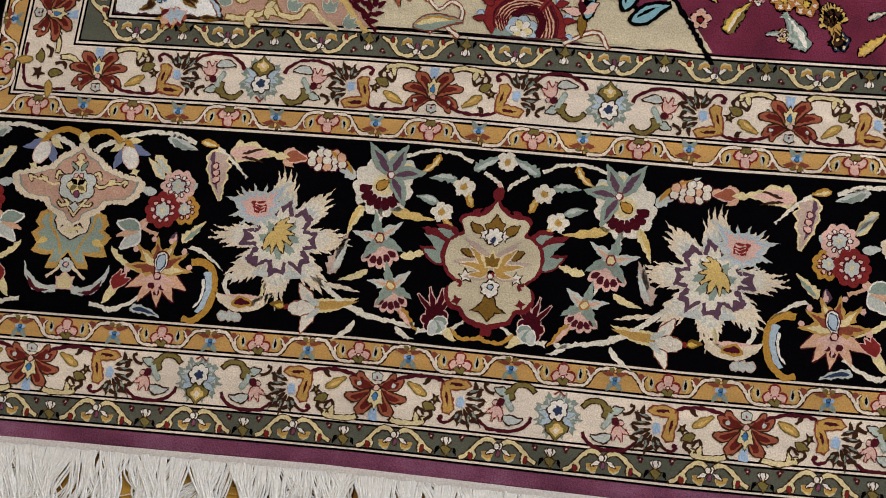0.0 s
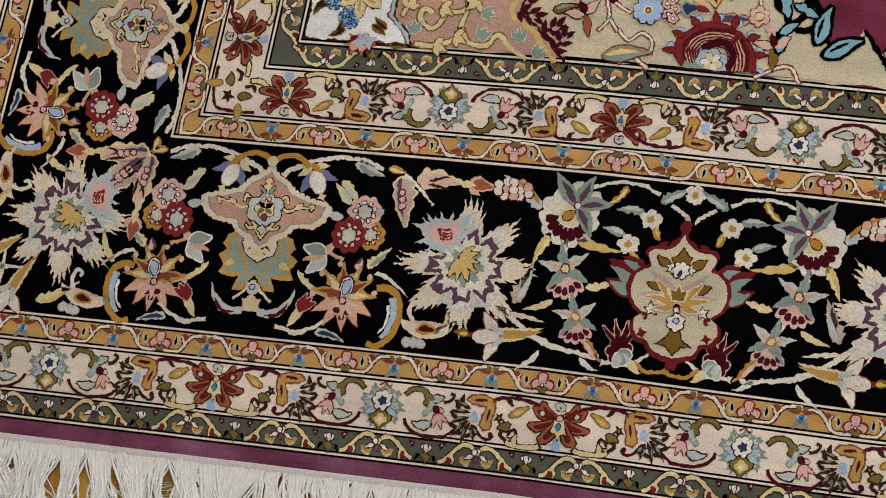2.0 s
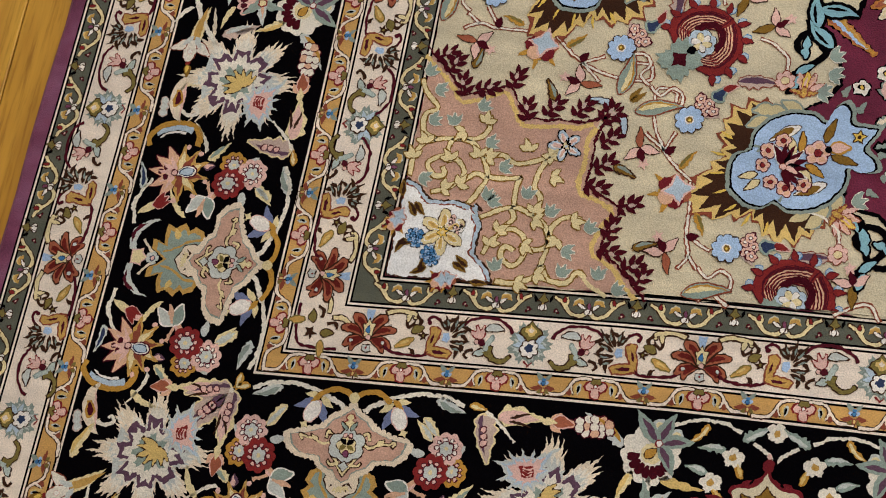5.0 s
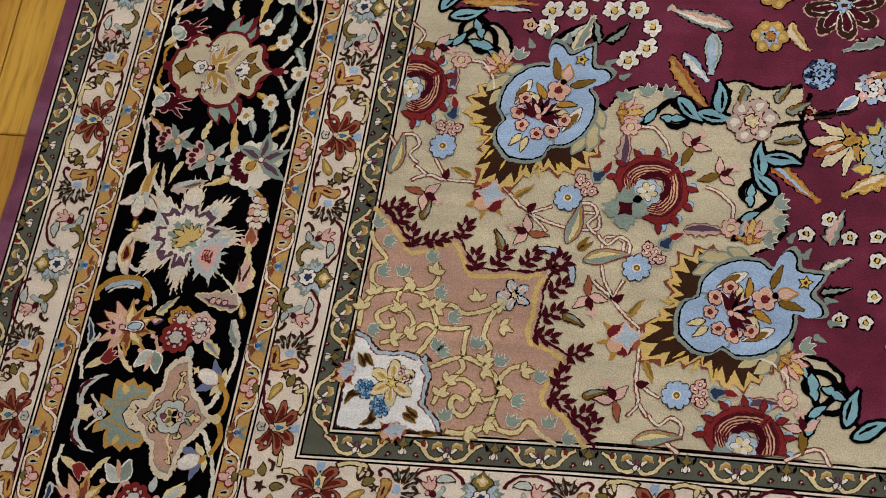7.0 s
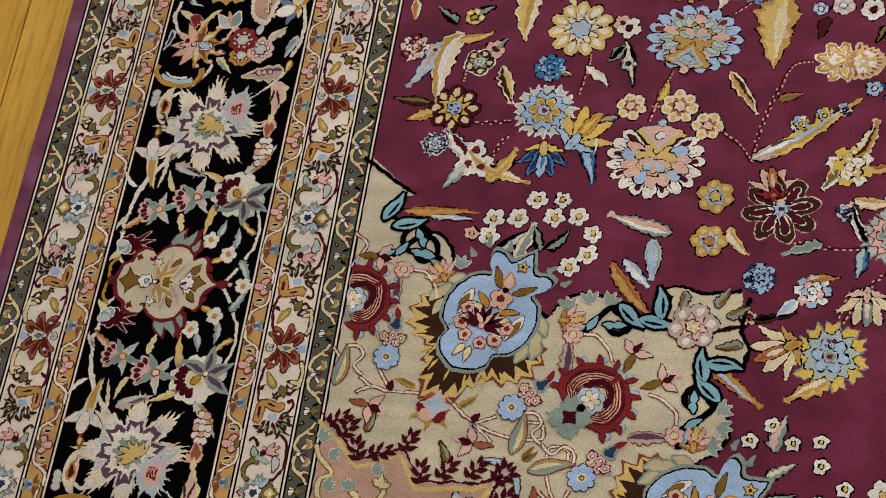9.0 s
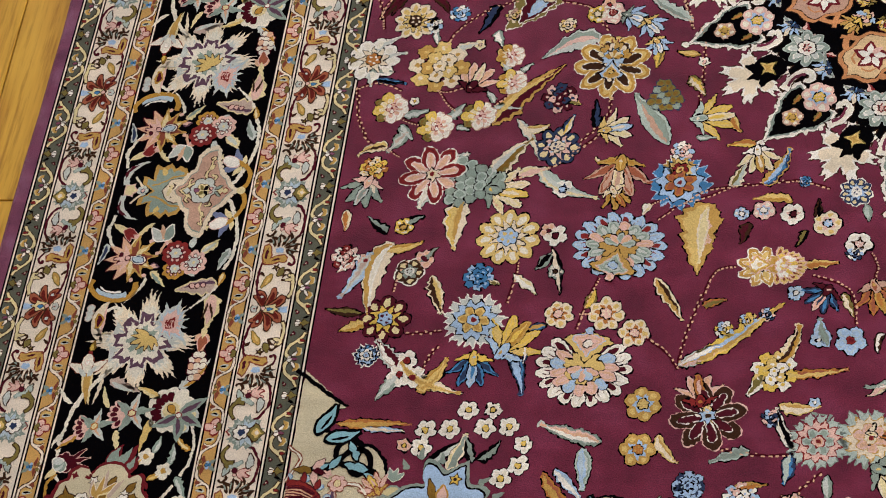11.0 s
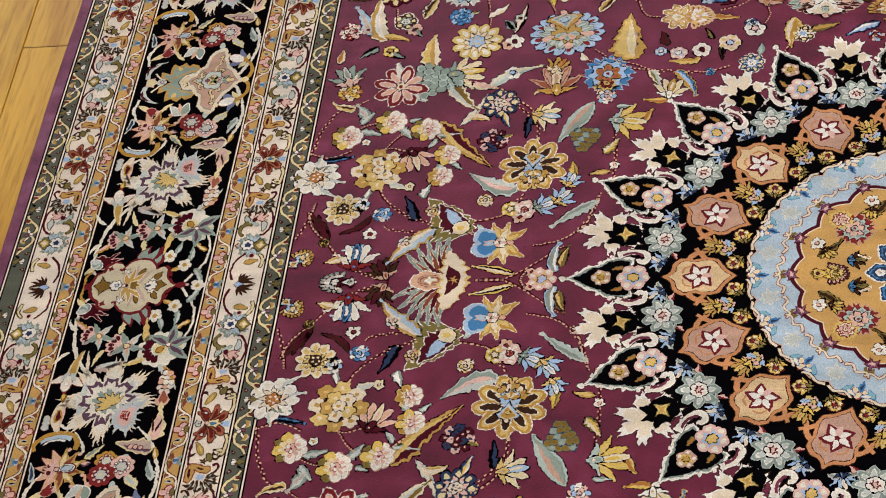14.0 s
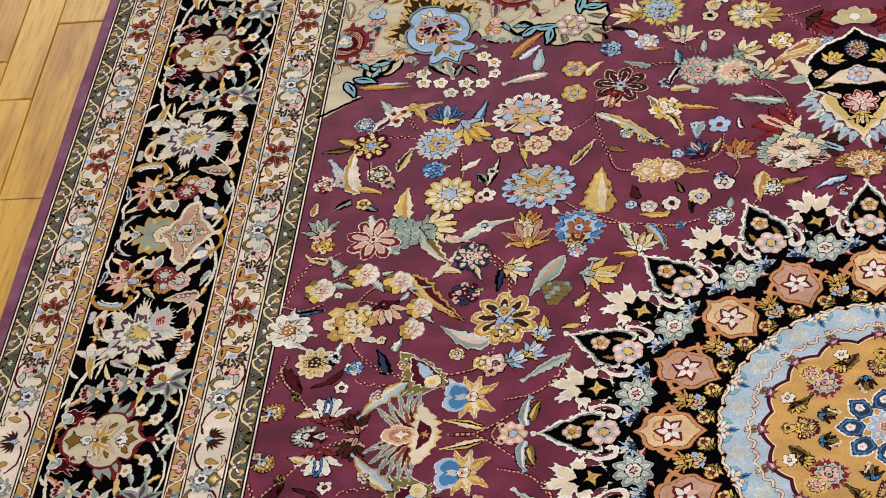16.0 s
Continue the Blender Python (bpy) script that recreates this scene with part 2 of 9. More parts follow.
def plank_rest():
    """The strips far from the rug's near edges, joined."""
    v, f = [], []
    rnd = random.Random(4)

    def lay(x0, x1, lo, hi):
        y = lo
        while y < hi - 0.05:
            e = min(hi, y + 0.4 + rnd.random() * 0.6)
            n = len(v)
            v.extend([(x0 + 0.0006, y + 0.0006, 0), (x1 - 0.0006, y + 0.0006, 0), (x1 - 0.0006, e - 0.0006, 0), (x0 + 0.0006, e - 0.0006, 0)])
            v.extend([(a, b, -0.004) for a, b, _ in v[n:n + 4]])
            f.extend([(n, n + 1, n + 2, n + 3)] + [(n + i, n + 4 + i, n + 4 + (i + 1) % 4, n + (i + 1) % 4) for i in range(4)])
            y = e
    x = EDGES[0]
    while x > -3.0:
        w = rnd.choice((0.054, 0.084))
        lay(x - w, x, -3.0, 5.0)
        x -= w
    x = EDGES[-1]
    while x < 4.0:
        w = rnd.choice((0.054, 0.084))
        lay(x, x + w, -3.0, 5.0)
        x += w
    for a, b in zip(EDGES[:-1], EDGES[1:]):
        lay(a, b, -3.0, -0.80)
        lay(a, b, 3.7, 5.0)
    ob = mesh_ob("planks_beyond", v, f, [WOOD], floor)
    ob.matrix_basis = Matrix.Rotation(SLOPE, 4, "Z")
    tagged(ob, kind="stuff")


plank_rest()

# ---- the rug ----
YC = 1.3206          # half length; half width is 1.0
TOP = 0.0088
rug = tagged(new("persian_rug"), "plum and black floral persian rug with white fringe", "rug")


def ease(v):
    t = min(1.0, max(0.0, (0.85 - v) / 0.55))
    return t * t * (3 - 2 * t)


def along(table, t):
    """Straight-line reading of a short table."""
    if t <= table[0][0]:
        return table[0][1]
    for (a, p), (b, q) in zip(table, table[1:]):
        if t <= b:
            return p + (q - p) * (t - a) / (b - a)
    return table[-1][1]


# how far the weave is drawn out toward the fringed end, and how the long side bows
DRAWN = ((0.0, 0.008), (0.035, 0.0055), (0.10, 0.0025), (0.17, 0.007), (0.25, 0.0145), (0.36, 0.016), (0.48, 0.009), (0.60, 0.003), (0.80, 0.0))
BOWED = ((0.0, 0.004), (0.45, 0.0065), (0.77, 0.0025), (1.05, 0.0))
FADES = ((0.30, 1.0), (0.37, 0.5), (0.50, 0.0))
SLACK = ((0.57, 0.0), (0.85, 0.008), (1.0, 0.008))


def warp(u, v):
    """The rug lies slightly askew near its fringed end."""
    u, v = u + along(BOWED, v) * along(FADES, u), v + along(DRAWN, v) - along(SLACK, u) * ease(v)
    f = ease(v)
    return u + f * (0.03 * (min(u, 1.0) - 0.34) + 0.004), v + f * (0.066 * (u - 0.35) - 0.004)


def lean(u, v):
    return 0.066 * ease(v)


INNER = {"W": ("w", "W"), "I": ("y", "I"), "B": ("i", "B"), "C": ("N", "C"), "S": ("t", "Z"), "T": ("t", "Z"), "Z": ("s", "Z"), "Y": ("X", "Y"), "G": ("g", "X"), "X": ("G", "y"),
         "O": ("j", "O"), "R": ("d", "R"), "P": ("p", "P"), "L": ("j", "L"), "D": ("o", "D"), "N": ("C", "N"), "J": ("r", "R"), "U": ("P", "U")}


class Draw:
    """Flat pieces of one woven motif; each tier lies a little above the one below."""

    def __init__(self, rough=0.0007):
        self.items, self.rough, self.inner = [], rough, True
        self.wave, self.seed = (0.0010 if rough >= 0.0004 else (0.0006 if rough > 0 else 0.0)), 0.0

    def poly(self, pts, col, out=None, tier=0, ow=0.0009):
        if out:
            self.items.append((grow(pts, ow if self.inner else ow * 1.45), out, tier * 2))
        self.items.append((pts, col, tier * 2 + 1))
        if self.inner and col in INNER:
            s = abs(area(pts)) / 2
            if 1.3e-5 < s < 6e-4:
                line, fill = INNER[col]
                w = 0.0017 if s > 4e-5 else 0.0011
                for k, (inset, c) in enumerate(((w, line), (w * 1.9, fill))):
                    q = grow(pts, -inset)
                    if area(q) * area(pts) <= 0 or abs(area(q)) / 2 < 0.16 * s:
                        break
                    self.items.append((q, c, tier * 2 + 1.3 + 0.3 * k))

    def disc(self, x, y, r, col, out=None, tier=0, n=9, ow=0.0009):
        self.poly([(x + r * math.cos(2 * math.pi * i / n), y + r * math.sin(2 * math.pi * i / n)) for i in range(n)], col, out, tier, ow)

    def add(self, other, x=0, y=0, ang=0, sc=1.0, flip=1, tier=0):
        c, s = math.cos(ang), math.sin(ang)
        for pts, col, lv in other.items:
            self.items.append(([(x + sc * (c * a - s * b * flip), y + sc * (s * a + c * b * flip)) for a, b in pts], col, lv + 2 * tier))
        return self

    def mesh(self, name, z0=0.0, place=None):
        v, f, idx, cols = [], [], [], []
        rnd = random.Random(len(self.items))
        for k, (pts, col, lv) in enumerate(self.items):
            if col not in cols:
                cols.append(col)
            z = z0 + lv * 0.00005 + k * 0.000003
            edge = []
            m = len(pts)
            for i in range(m):
                a, b = pts[i], pts[(i + 1) % m]
                steps = max(1, min(60, int(math.hypot(b[0] - a[0], b[1] - a[1]) / 0.0014)))
                for j in range(steps):
                    t = j / steps
                    q = self.rough
                    edge.append((a[0] + (b[0] - a[0]) * t + rnd.uniform(-q, q), a[1] + (b[1] - a[1]) * t + rnd.uniform(-q, q)))
            if self.wave:
                for i, (a, b) in enumerate(edge):
                    w1 = noise.noise_vector(Vector((a * 95 + 3.1, b * 95, self.seed)))
                    w2 = noise.noise_vector(Vector((a * 330, b * 330 + 7.7, self.seed)))
                    edge[i] = (a + self.wave * (w1.x * 1.5 + w2.x), b + self.wave * (w1.y * 1.5 + w2.y))
            n = len(v)
            if place:
                v += [(*place(*q), z) for q in edge]
            else:
                v += [(q[0], q[1], z) for q in edge]
            for tri in tessellate([[Vector((q[0], q[1], 0)) for q in edge]]):
                f.append(tuple(n + i for i in tri))
                idx.append(cols.index(col))
        me = bpy.data.meshes.new(name)
        me.from_pydata(v, [], f)
        for c in cols:
            me.materials.append(DYE[c])
        me.polygons.foreach_set("material_index", idx)
        me.update()
        return me


def area(pts):
    return sum(a[0] * b[1] - b[0] * a[1] for a, b in zip(pts, pts[1:] + pts[:1]))


def grow(pts, w):
    """The outline moved outward by w."""
    if area(pts) < 0:
        w = -w
    out, m = [], len(pts)
    for i in range(m):
        p, q, r = pts[i - 1], pts[i], pts[(i + 1) % m]
        dx, dy = r[0] - p[0], r[1] - p[1]
        l = math.hypot(dx, dy) or 1.0
        a = (q[0] - p[0], q[1] - p[1])
        b = (r[0] - q[0], r[1] - q[1])
        la, lb = math.hypot(*a) or 1.0, math.hypot(*b) or 1.0
        cosx = (a[0] * b[0] + a[1] * b[1]) / (la * lb)
        k = min(2.2, 1.0 / math.sqrt(max(0.2, (1 + cosx) / 2)))
        out.append((q[0] + w * k * dy / l, q[1] - w * k * dx / l))
    return out


def leaf_pts(L, w, bend=0.0, serr=0, n=12, side=0, x0=0.0):
    """A leaf along +x; bend curves it; serr cuts teeth; side +1/-1 gives one half."""
    up, dn = [], []
    for i in range(n + 1):
        t = i / n
        cx, cy = x0 + L * t, bend * L * t * t
        nx, ny = -2 * bend * t, 1.0
        l = math.hypot(nx, ny)
        hw = w * math.sin(math.pi * min(1.0, t ** 0.75)) * (0.9 if t < 1 else 0) + 0.0002
        if serr:
            hw *= 0.72 + 0.5 * ((t * serr) % 1.0)
        a = hw * 1.3 if side >= 0 else 0.0
        b = hw * 0.75 if side <= 0 else 0.0
        up.append((cx + nx / l * a - hw * 0.5 * (serr > 0), cy + ny / l * a))
        dn.append((cx - nx / l * b - hw * 0.5 * (serr > 0), cy - ny / l * b))
    return dn + up[::-1]


def petal_pts(r0, r1, w, point=0.3, n=6):
    """A round-tipped petal from radius r0 to r1 along +x, w half width; a larger point moves its widest place outward."""
    k = min(0.74, 0.52 + 0.2 * max(0.0, point))
    pts = []
    for t in (0.0, 0.22, 0.45, k, k + (1 - k) * 0.5, k + (1 - k) * 0.8, k + (1 - k) * 0.95, 1.0):
        hw = w * (0.36 + 0.64 * math.sin(math.pi / 2 * t / k)) if t <= k else w * math.sqrt(max(0.0, 1 - ((t - k) / (1 - k)) ** 2))
        pts.append((r0 + (r1 - r0) * t, -hw))
    pts += [(x, -y) for x, y in pts[-2::-1]]
    return pts


def turn(pts, a, x=0, y=0, sy=1):
    c, s = math.cos(a), math.sin(a)
    return [(x + c * p - s * q * sy, y + s * p + c * q * sy) for p, q in pts]


def star_pts(n, r1, r2, ph=0.0):
    return [((r1 if i % 2 == 0 else r2) * math.cos(math.pi * i / n + ph), (r1 if i % 2 == 0 else r2) * math.sin(math.pi * i / n + ph)) for i in range(2 * n)]


def lobe_pts(n, r, amp, per=6, ph=0.0):
    return [((r + amp * abs(math.sin(n * (i / (n * per)) * math.pi))) * math.cos(2 * math.pi * i / (n * per) + ph),
             (r + amp * abs(math.sin(n * (i / (n * per)) * math.pi))) * math.sin(2 * math.pi * i / (n * per) + ph)) for i in range(n * per)]


def ragged_pts(n, r, amp, spikes, seed, ph=0.0):
    """A lobed outline broken into fine uneven tufts."""
    rnd = random.Random(seed)
    m = n * spikes * 2
    out = []
    for i in range(m):
        a = 2 * math.pi * i / m
        base = r - amp * (1 - abs(math.cos(n * a / 2)))
        k = rnd.uniform(0.96, 1.12) if i % 2 else rnd.uniform(0.80, 0.92)
        out.append((base * k * math.cos(a + ph), base * k * math.sin(a + ph)))
    return out


def ribbon_pts(path, w, taper=0.0):
    m = len(path)
    a, b = [], []
    for i, (x, y) in enumerate(path):
        p, q = path[max(0, i - 1)], path[min(m - 1, i + 1)]
        dx, dy = q[0] - p[0], q[1] - p[1]
        l = math.hypot(dx, dy) or 1.0
        h = w * (1 - taper * i / (m - 1))
        a.append((x - dy / l * h, y + dx / l * h))
        b.append((x + dy / l * h, y - dx / l * h))
    return a + b[::-1]


def smooth(points, per=6):
    """Catmull-Rom through the points."""
    P = [points[0]] + list(points) + [points[-1]]
    out = []
    for i in range(1, len(P) - 2):
        for j in range(per):
            t = j / per
            out.append(tuple(0.5 * (2 * P[i][k] + (P[i + 1][k] - P[i - 1][k]) * t + (2 * P[i - 1][k] - 5 * P[i][k] + 4 * P[i + 1][k] - P[i + 2][k]) * t * t
                                    + (3 * P[i][k] - P[i - 1][k] - 3 * P[i + 1][k] + P[i + 2][k]) * t ** 3) for k in (0, 1)))
    out.append(points[-1])
    return out


# -- motifs; each returns a Draw with +x as its growing direction and unit size 1 = one metre --
def rosette(r, n=8, cols="PRY", out="K", point=0.3, second=True):
    """Fluted petals, each with a darker throat, round a beaded heart."""
    d = Draw()
    d.inner = False
    w = r * 0.62 * math.sin(math.pi / n) * 1.30
    for i in range(n):
        a = 2 * math.pi * i / n
        d.poly(turn(petal_pts(r * 0.15, r, w, point), a), cols[0], out, 0, 0.0007)
        d.poly(turn(petal_pts(r * 0.52, r * 0.86, w * 0.42, point), a), "X" if cols[0] in "GI" else ("y" if cols[0] in "EMN" else "w"), None, 1)
    if second and len(cols) > 2:
        for i in range(n):
            a = 2 * math.pi * (i + 0.5) / n
            d.poly(turn(leaf_pts(r * 0.62, w * 0.42, 0.0), a), cols[1], out if r > 0.02 else None, 1, 0.0005)
    d.poly(lobe_pts(6, r * 0.24, r * 0.07, 4), cols[-1], out, 3, 0.0006)
    if r > 0.012:
        for i in range(5):
            d.disc(r * 0.16 * math.cos(1.257 * i), r * 0.16 * math.sin(1.257 * i), r * 0.06, cols[0], None, 4, 5)
    return d


def floret(r, col="W", mid="Y", out="K"):
    d = Draw()
    for i in range(5):
        a = 2 * math.pi * i / 5
        d.disc(0.58 * r * math.cos(a), 0.58 * r * math.sin(a), r * 0.44, col, out, 0, 7, 0.0009)
    d.disc(0, 0, r * 0.3, mid, out, 1, 6, 0.0007)
    return d


def leaf(L, w, cols="SW", bend=0.25, serr=0, out="K"):
    d = Draw()
    w, bend = w * 0.80, bend * 1.5
    d.poly(leaf_pts(L, w, bend, serr, 14 if serr else 9), cols[0], out, 0)
    if len(cols) > 1:
        d.poly(leaf_pts(L * 0.94, w * 0.8, bend, serr, 14 if serr else 9, 1, L * 0.03), cols[1], None, 1)
    if len(cols) > 2:
        d.poly(leaf_pts(L * 0.8, w * 0.24, bend, 0, 7, 0, L * 0.05), cols[2], None, 2)
    return d


def bud(L, cols="PRS", out="K"):
    """A calyx with petals opening along +x."""
    d = Draw()
    for a in (0.75, -0.75):
        d.poly(turn(leaf_pts(L * 0.9, L * 0.13, 0.25), a, L * 0.1, 0, 1 if a > 0 else -1), cols[0], out, 0)
    for a in (0.38, -0.38):
        d.poly(turn(petal_pts(0, L * 0.95, L * 0.14, 0.1), a, L * 0.1), cols[0], out, 1)
    d.poly(petal_pts(L * 0.1, L * 1.04, L * 0.13, 0.15), cols[1], out, 2)
    d.poly(petal_pts(L * 0.3, L * 0.8, L * 0.05, 0.15), cols[0], None, 3)
    for a in (0.95, -0.95):
        d.poly(turn(leaf_pts(L * 0.55, L * 0.1, 0.35, 3), a, 0, 0, 1 if a > 0 else -1), cols[2], out, 3)
    d.poly(petal_pts(-L * 0.12, L * 0.34, L * 0.12, 0.0), cols[2], out, 4)
    d.disc(L * 0.06, 0, L * 0.05, cols[1], None, 5, 6)
    return d


def palmette(L, w, cols="WMBGP", n=9, out="K", fan=2.1):
    """A lotus palmette: two rings of rounded petals, ragged collar, heart and a flaring cup; L long, w half wide."""
    d = Draw()
    L, w = L * 0.86, w * 0.72
    c, k = L * 0.52, w / (L * 0.5)
    n = n + 4
    for i in range(n):
        a = -fan - 0.2 + (2 * fan + 0.4) * i / (n - 1)
        p = turn(petal_pts(L * 0.16, L * 0.53, L * 0.50 * math.sin(fan / n) * 1.0, 0.9, 7), a)
        d.poly([(c + x, y * k) for x, y in p], cols[0], out, i % 2, 0.0009)
        p = turn(petal_pts(L * 0.24, L * 0.46, L * 0.50 * math.sin(fan / n) * 0.5, 0.9, 7), a)
        d.items.append(([(c + x, y * k) for x, y in p], "J" if cols[1] in "GXIW" else cols[1], 3.5))
    for i in range(n - 4):
        a = -fan + 2 * fan * i / (n - 5)
        p = turn(petal_pts(L * 0.08, L * 0.38, L * 0.36 * math.sin(fan / (n - 4)) * 1.0, 0.8), a)
        d.poly([(c + x, y * k) for x, y in p], cols[2] if i % 3 else cols[4], out, 2, 0.0007)
    d.poly([(c + x, y * k) for x, y in ragged_pts(7, L * 0.24, L * 0.06, 2, n)], cols[3], out, 3, 0.0008)
    for i in range(5):
        p = turn(petal_pts(L * 0.02, L * 0.19, L * 0.045, 0.0), -1.2 + 0.6 * i)
        d.poly([(c + x, y * k) for x, y in p], cols[4] if i % 2 else cols[2], out, 4, 0.0007)
    half = [(L * 0.02, 0), (L * 0.08, w * 0.22), (L * 0.10, w * 0.42), (L * 0.17, w * 0.54), (L * 0.22, w * 0.36), (L * 0.30, w * 0.28), (L * 0.34, w * 0.16), (L * 0.46, 0)]
    d.poly(half + [(x, -y) for x, y in half[-2:0:-1]], cols[3], out, 5)
    d.poly([(L * 0.03 + x * 0.74, y * 0.66) for x, y in half + [(x, -y) for x, y in half[-2:0:-1]]], cols[2], cols[4], 6, 0.0008)
    d.disc(L * 0.20, 0, w * 0.11, cols[0], out, 7, 7, 0.0007)
    d.disc(L * 0.02, 0, w * 0.10, cols[4], out, 7, 7, 0.0007)
    return d


def fan_flower(L, w, cols="SPG", n=11, out="K"):
    """A fan of curling grey-green feathers round a salmon heart, over a ragged flame cup."""
    d = Draw()
    for i in range(n):
        s = -1 + 2 * i / (n - 1)
        e = 1 if s >= 0 else -1
        a = s * 1.15
        x0, y0 = L * 0.30, s * w * 0.30
        d.poly(turn(leaf_pts(L * (0.66 - 0.12 * abs(s)), w * 0.16, 0.45, 4, 13), a, x0, y0, e), cols[0], "Z", 0 if i % 2 else 1, 0.0009)
        d.poly(turn(leaf_pts(L * (0.52 - 0.10 * abs(s)), w * 0.055, 0.42), a, x0, y0, e), "M" if i % 2 else "J", "I", 2, 0.0006)
    d.poly(petal_pts(L * 0.26, L * 0.74, w * 0.30, 0.2), "p", "W", 3, 0.0012)
    d.poly(petal_pts(L * 0.34, L * 0.64, w * 0.19, 0.2), "L", "J", 4, 0.0008)
    d.poly(turn(star_pts(4, w * 0.17, w * 0.08), 0.0, L * 0.48, 0), "W", "G", 5, 0.0008)
    rnd = random.Random(5)
    for k, (g, c) in enumerate(((1.0, "X"), (0.86, "I"), (0.5, "M"))):
        up, dn = [], []
        for i in range(17):
            y = -1 + i / 8
            h = (1 - y * y) ** 0.8 * (1 + (0.28 if i % 2 else -0.12) * (k != 2)) * rnd.uniform(0.92, 1.08)
            bow = L * 0.10 * y * y
            up.append((L * 0.17 + bow + w * 0.36 * g * h, y * w * 0.98 * (g if k == 2 else 0.96 + 0.04 * g)))
            dn.append((L * 0.17 + bow - w * 0.36 * g * h, y * w * 0.98 * (g if k == 2 else 0.96 + 0.04 * g)))
        d.items.append((up + dn[::-1], c, 12 + k))
    d.poly(turn(star_pts(6, w * 0.17, w * 0.05), 0.3, L * 0.17, 0), "G", None, 8)
    return d


def burst(r, cols="BWG", n=11, out="W", inner="K"):
    """A ragged flower: toothed rim, lighter rim, petals and a heart."""
    d = Draw()
    d.poly(ragged_pts(n, r, r * 0.2, 2, n), cols[0], out, 0)
    d.poly(star_pts(n, r * 0.76, r * 0.56, 0.2), cols[1], inner, 1, 0.0009)
    for i in range(6):
        d.poly(turn(petal_pts(r * 0.08, r * 0.5, r * 0.15, 0.3), 2 * math.pi * i / 6), cols[2], inner, 2, 0.0008)
    d.disc(0, 0, r * 0.2, cols[1], inner, 3, 7, 0.0008)
    d.disc(0, 0, r * 0.09, "R", None, 4, 6)
    return d


def lily(r, n=7, cols="RP", out="W", heart="I"):
    d = Draw()
    for i in range(n):
        a = 2 * math.pi * i / n + 0.2
        d.poly(turn(petal_pts(r * 0.08, r, r * 0.25, 0.0), a), cols[0], out, i % 2)
        d.poly(turn(petal_pts(r * 0.2, r * 0.78, r * 0.11, 0.1), a), cols[1], "W", 2, 0.0007)
    d.poly(star_pts(6, r * 0.24, r * 0.14), heart, "K", 3, 0.0008)
    d.disc(0, 0, r * 0.08, cols[0], None, 4, 6)
    return d


def grapes(r, col="T", out="K", rows=5):
    d = Draw()
    for i in range(rows):
        m = rows - abs(i - 1)
        for j in range(m):
            d.disc(r * (-0.7 + 0.36 * i), r * 0.36 * (j - (m - 1) / 2), r * 0.22, col if (i + j) % 3 else "S", out, 1 if i % 2 else 0, 7, 0.0008)
    return d


def boteh(L, w, cols="DMB", out="W"):
    d = Draw()
    d.poly(leaf_pts(L, w, 0.35, 8, 20), cols[0], out, 0)
    d.poly(leaf_pts(L * 0.72, w * 0.55, 0.3, 5, 14, 0, L * 0.1), cols[1], "W", 1)
    d.poly(leaf_pts(L * 0.5, w * 0.26, 0.25, 0, 8, 0, L * 0.15), cols[2], None, 2)
    d.disc(L * 0.16, 0, w * 0.34, "I", "K", 3)
    d.disc(L * 0.16, 0, w * 0.14, "Y", None, 4)
    return d


def tuft(r, cols="WGY", n=13):
    """A close cluster of small frilled blossoms."""
    d = Draw()
    d.inner = False
    k = 0
    for ring, m, q in ((0.70, 8, 0.30), (0.36, 5, 0.26)):
        for i in range(m):
            a = 2 * math.pi * i / m + ring
            x, y = ring * r * math.cos(a), ring * r * math.sin(a)
            d.poly([(x + p, y + t) for p, t in lobe_pts(5, r * q * 0.78, r * q * 0.26, 3, a)], cols[k % len(cols)], "K", 0 if ring > 0.5 else 1, 0.0006)
            if r > 0.012:
                d.disc(x, y, r * q * 0.30, cols[(k + 1) % len(cols)], None, 2, 5)
            k += 1
    d.poly(lobe_pts(5, r * 0.17, r * 0.07, 3), cols[0], "K", 3, 0.0006)
    d.disc(0, 0, r * 0.08, cols[1], None, 4, 6)
    return d


def pair_flower(r, cols="DWY"):
    """Half olive, half white blossom of frilled petals."""
    d = Draw()
    for i in range(9):
        a = 2 * math.pi * i / 9
        left = math.cos(a) < 0.1
        d.poly(turn(petal_pts(r * 0.1, r * (1.0 if left else 0.9), r * 0.30, 0.5), a), (cols[0] if i % 2 else cols[2]) if left else cols[1], "K" if left else "L", 0 if i % 2 else 1, 0.0008)
        d.poly(turn(petal_pts(r * 0.2, r * 0.62, r * 0.11, 0.3), a), "I" if left else "P", None, 2)
    for i in range(5):
        d.disc(r * 0.17 * math.cos(1.26 * i), r * 0.17 * math.sin(1.26 * i), r * 0.12, "W" if i % 2 else "P", "R", 3, 6, 0.0006)
    return d


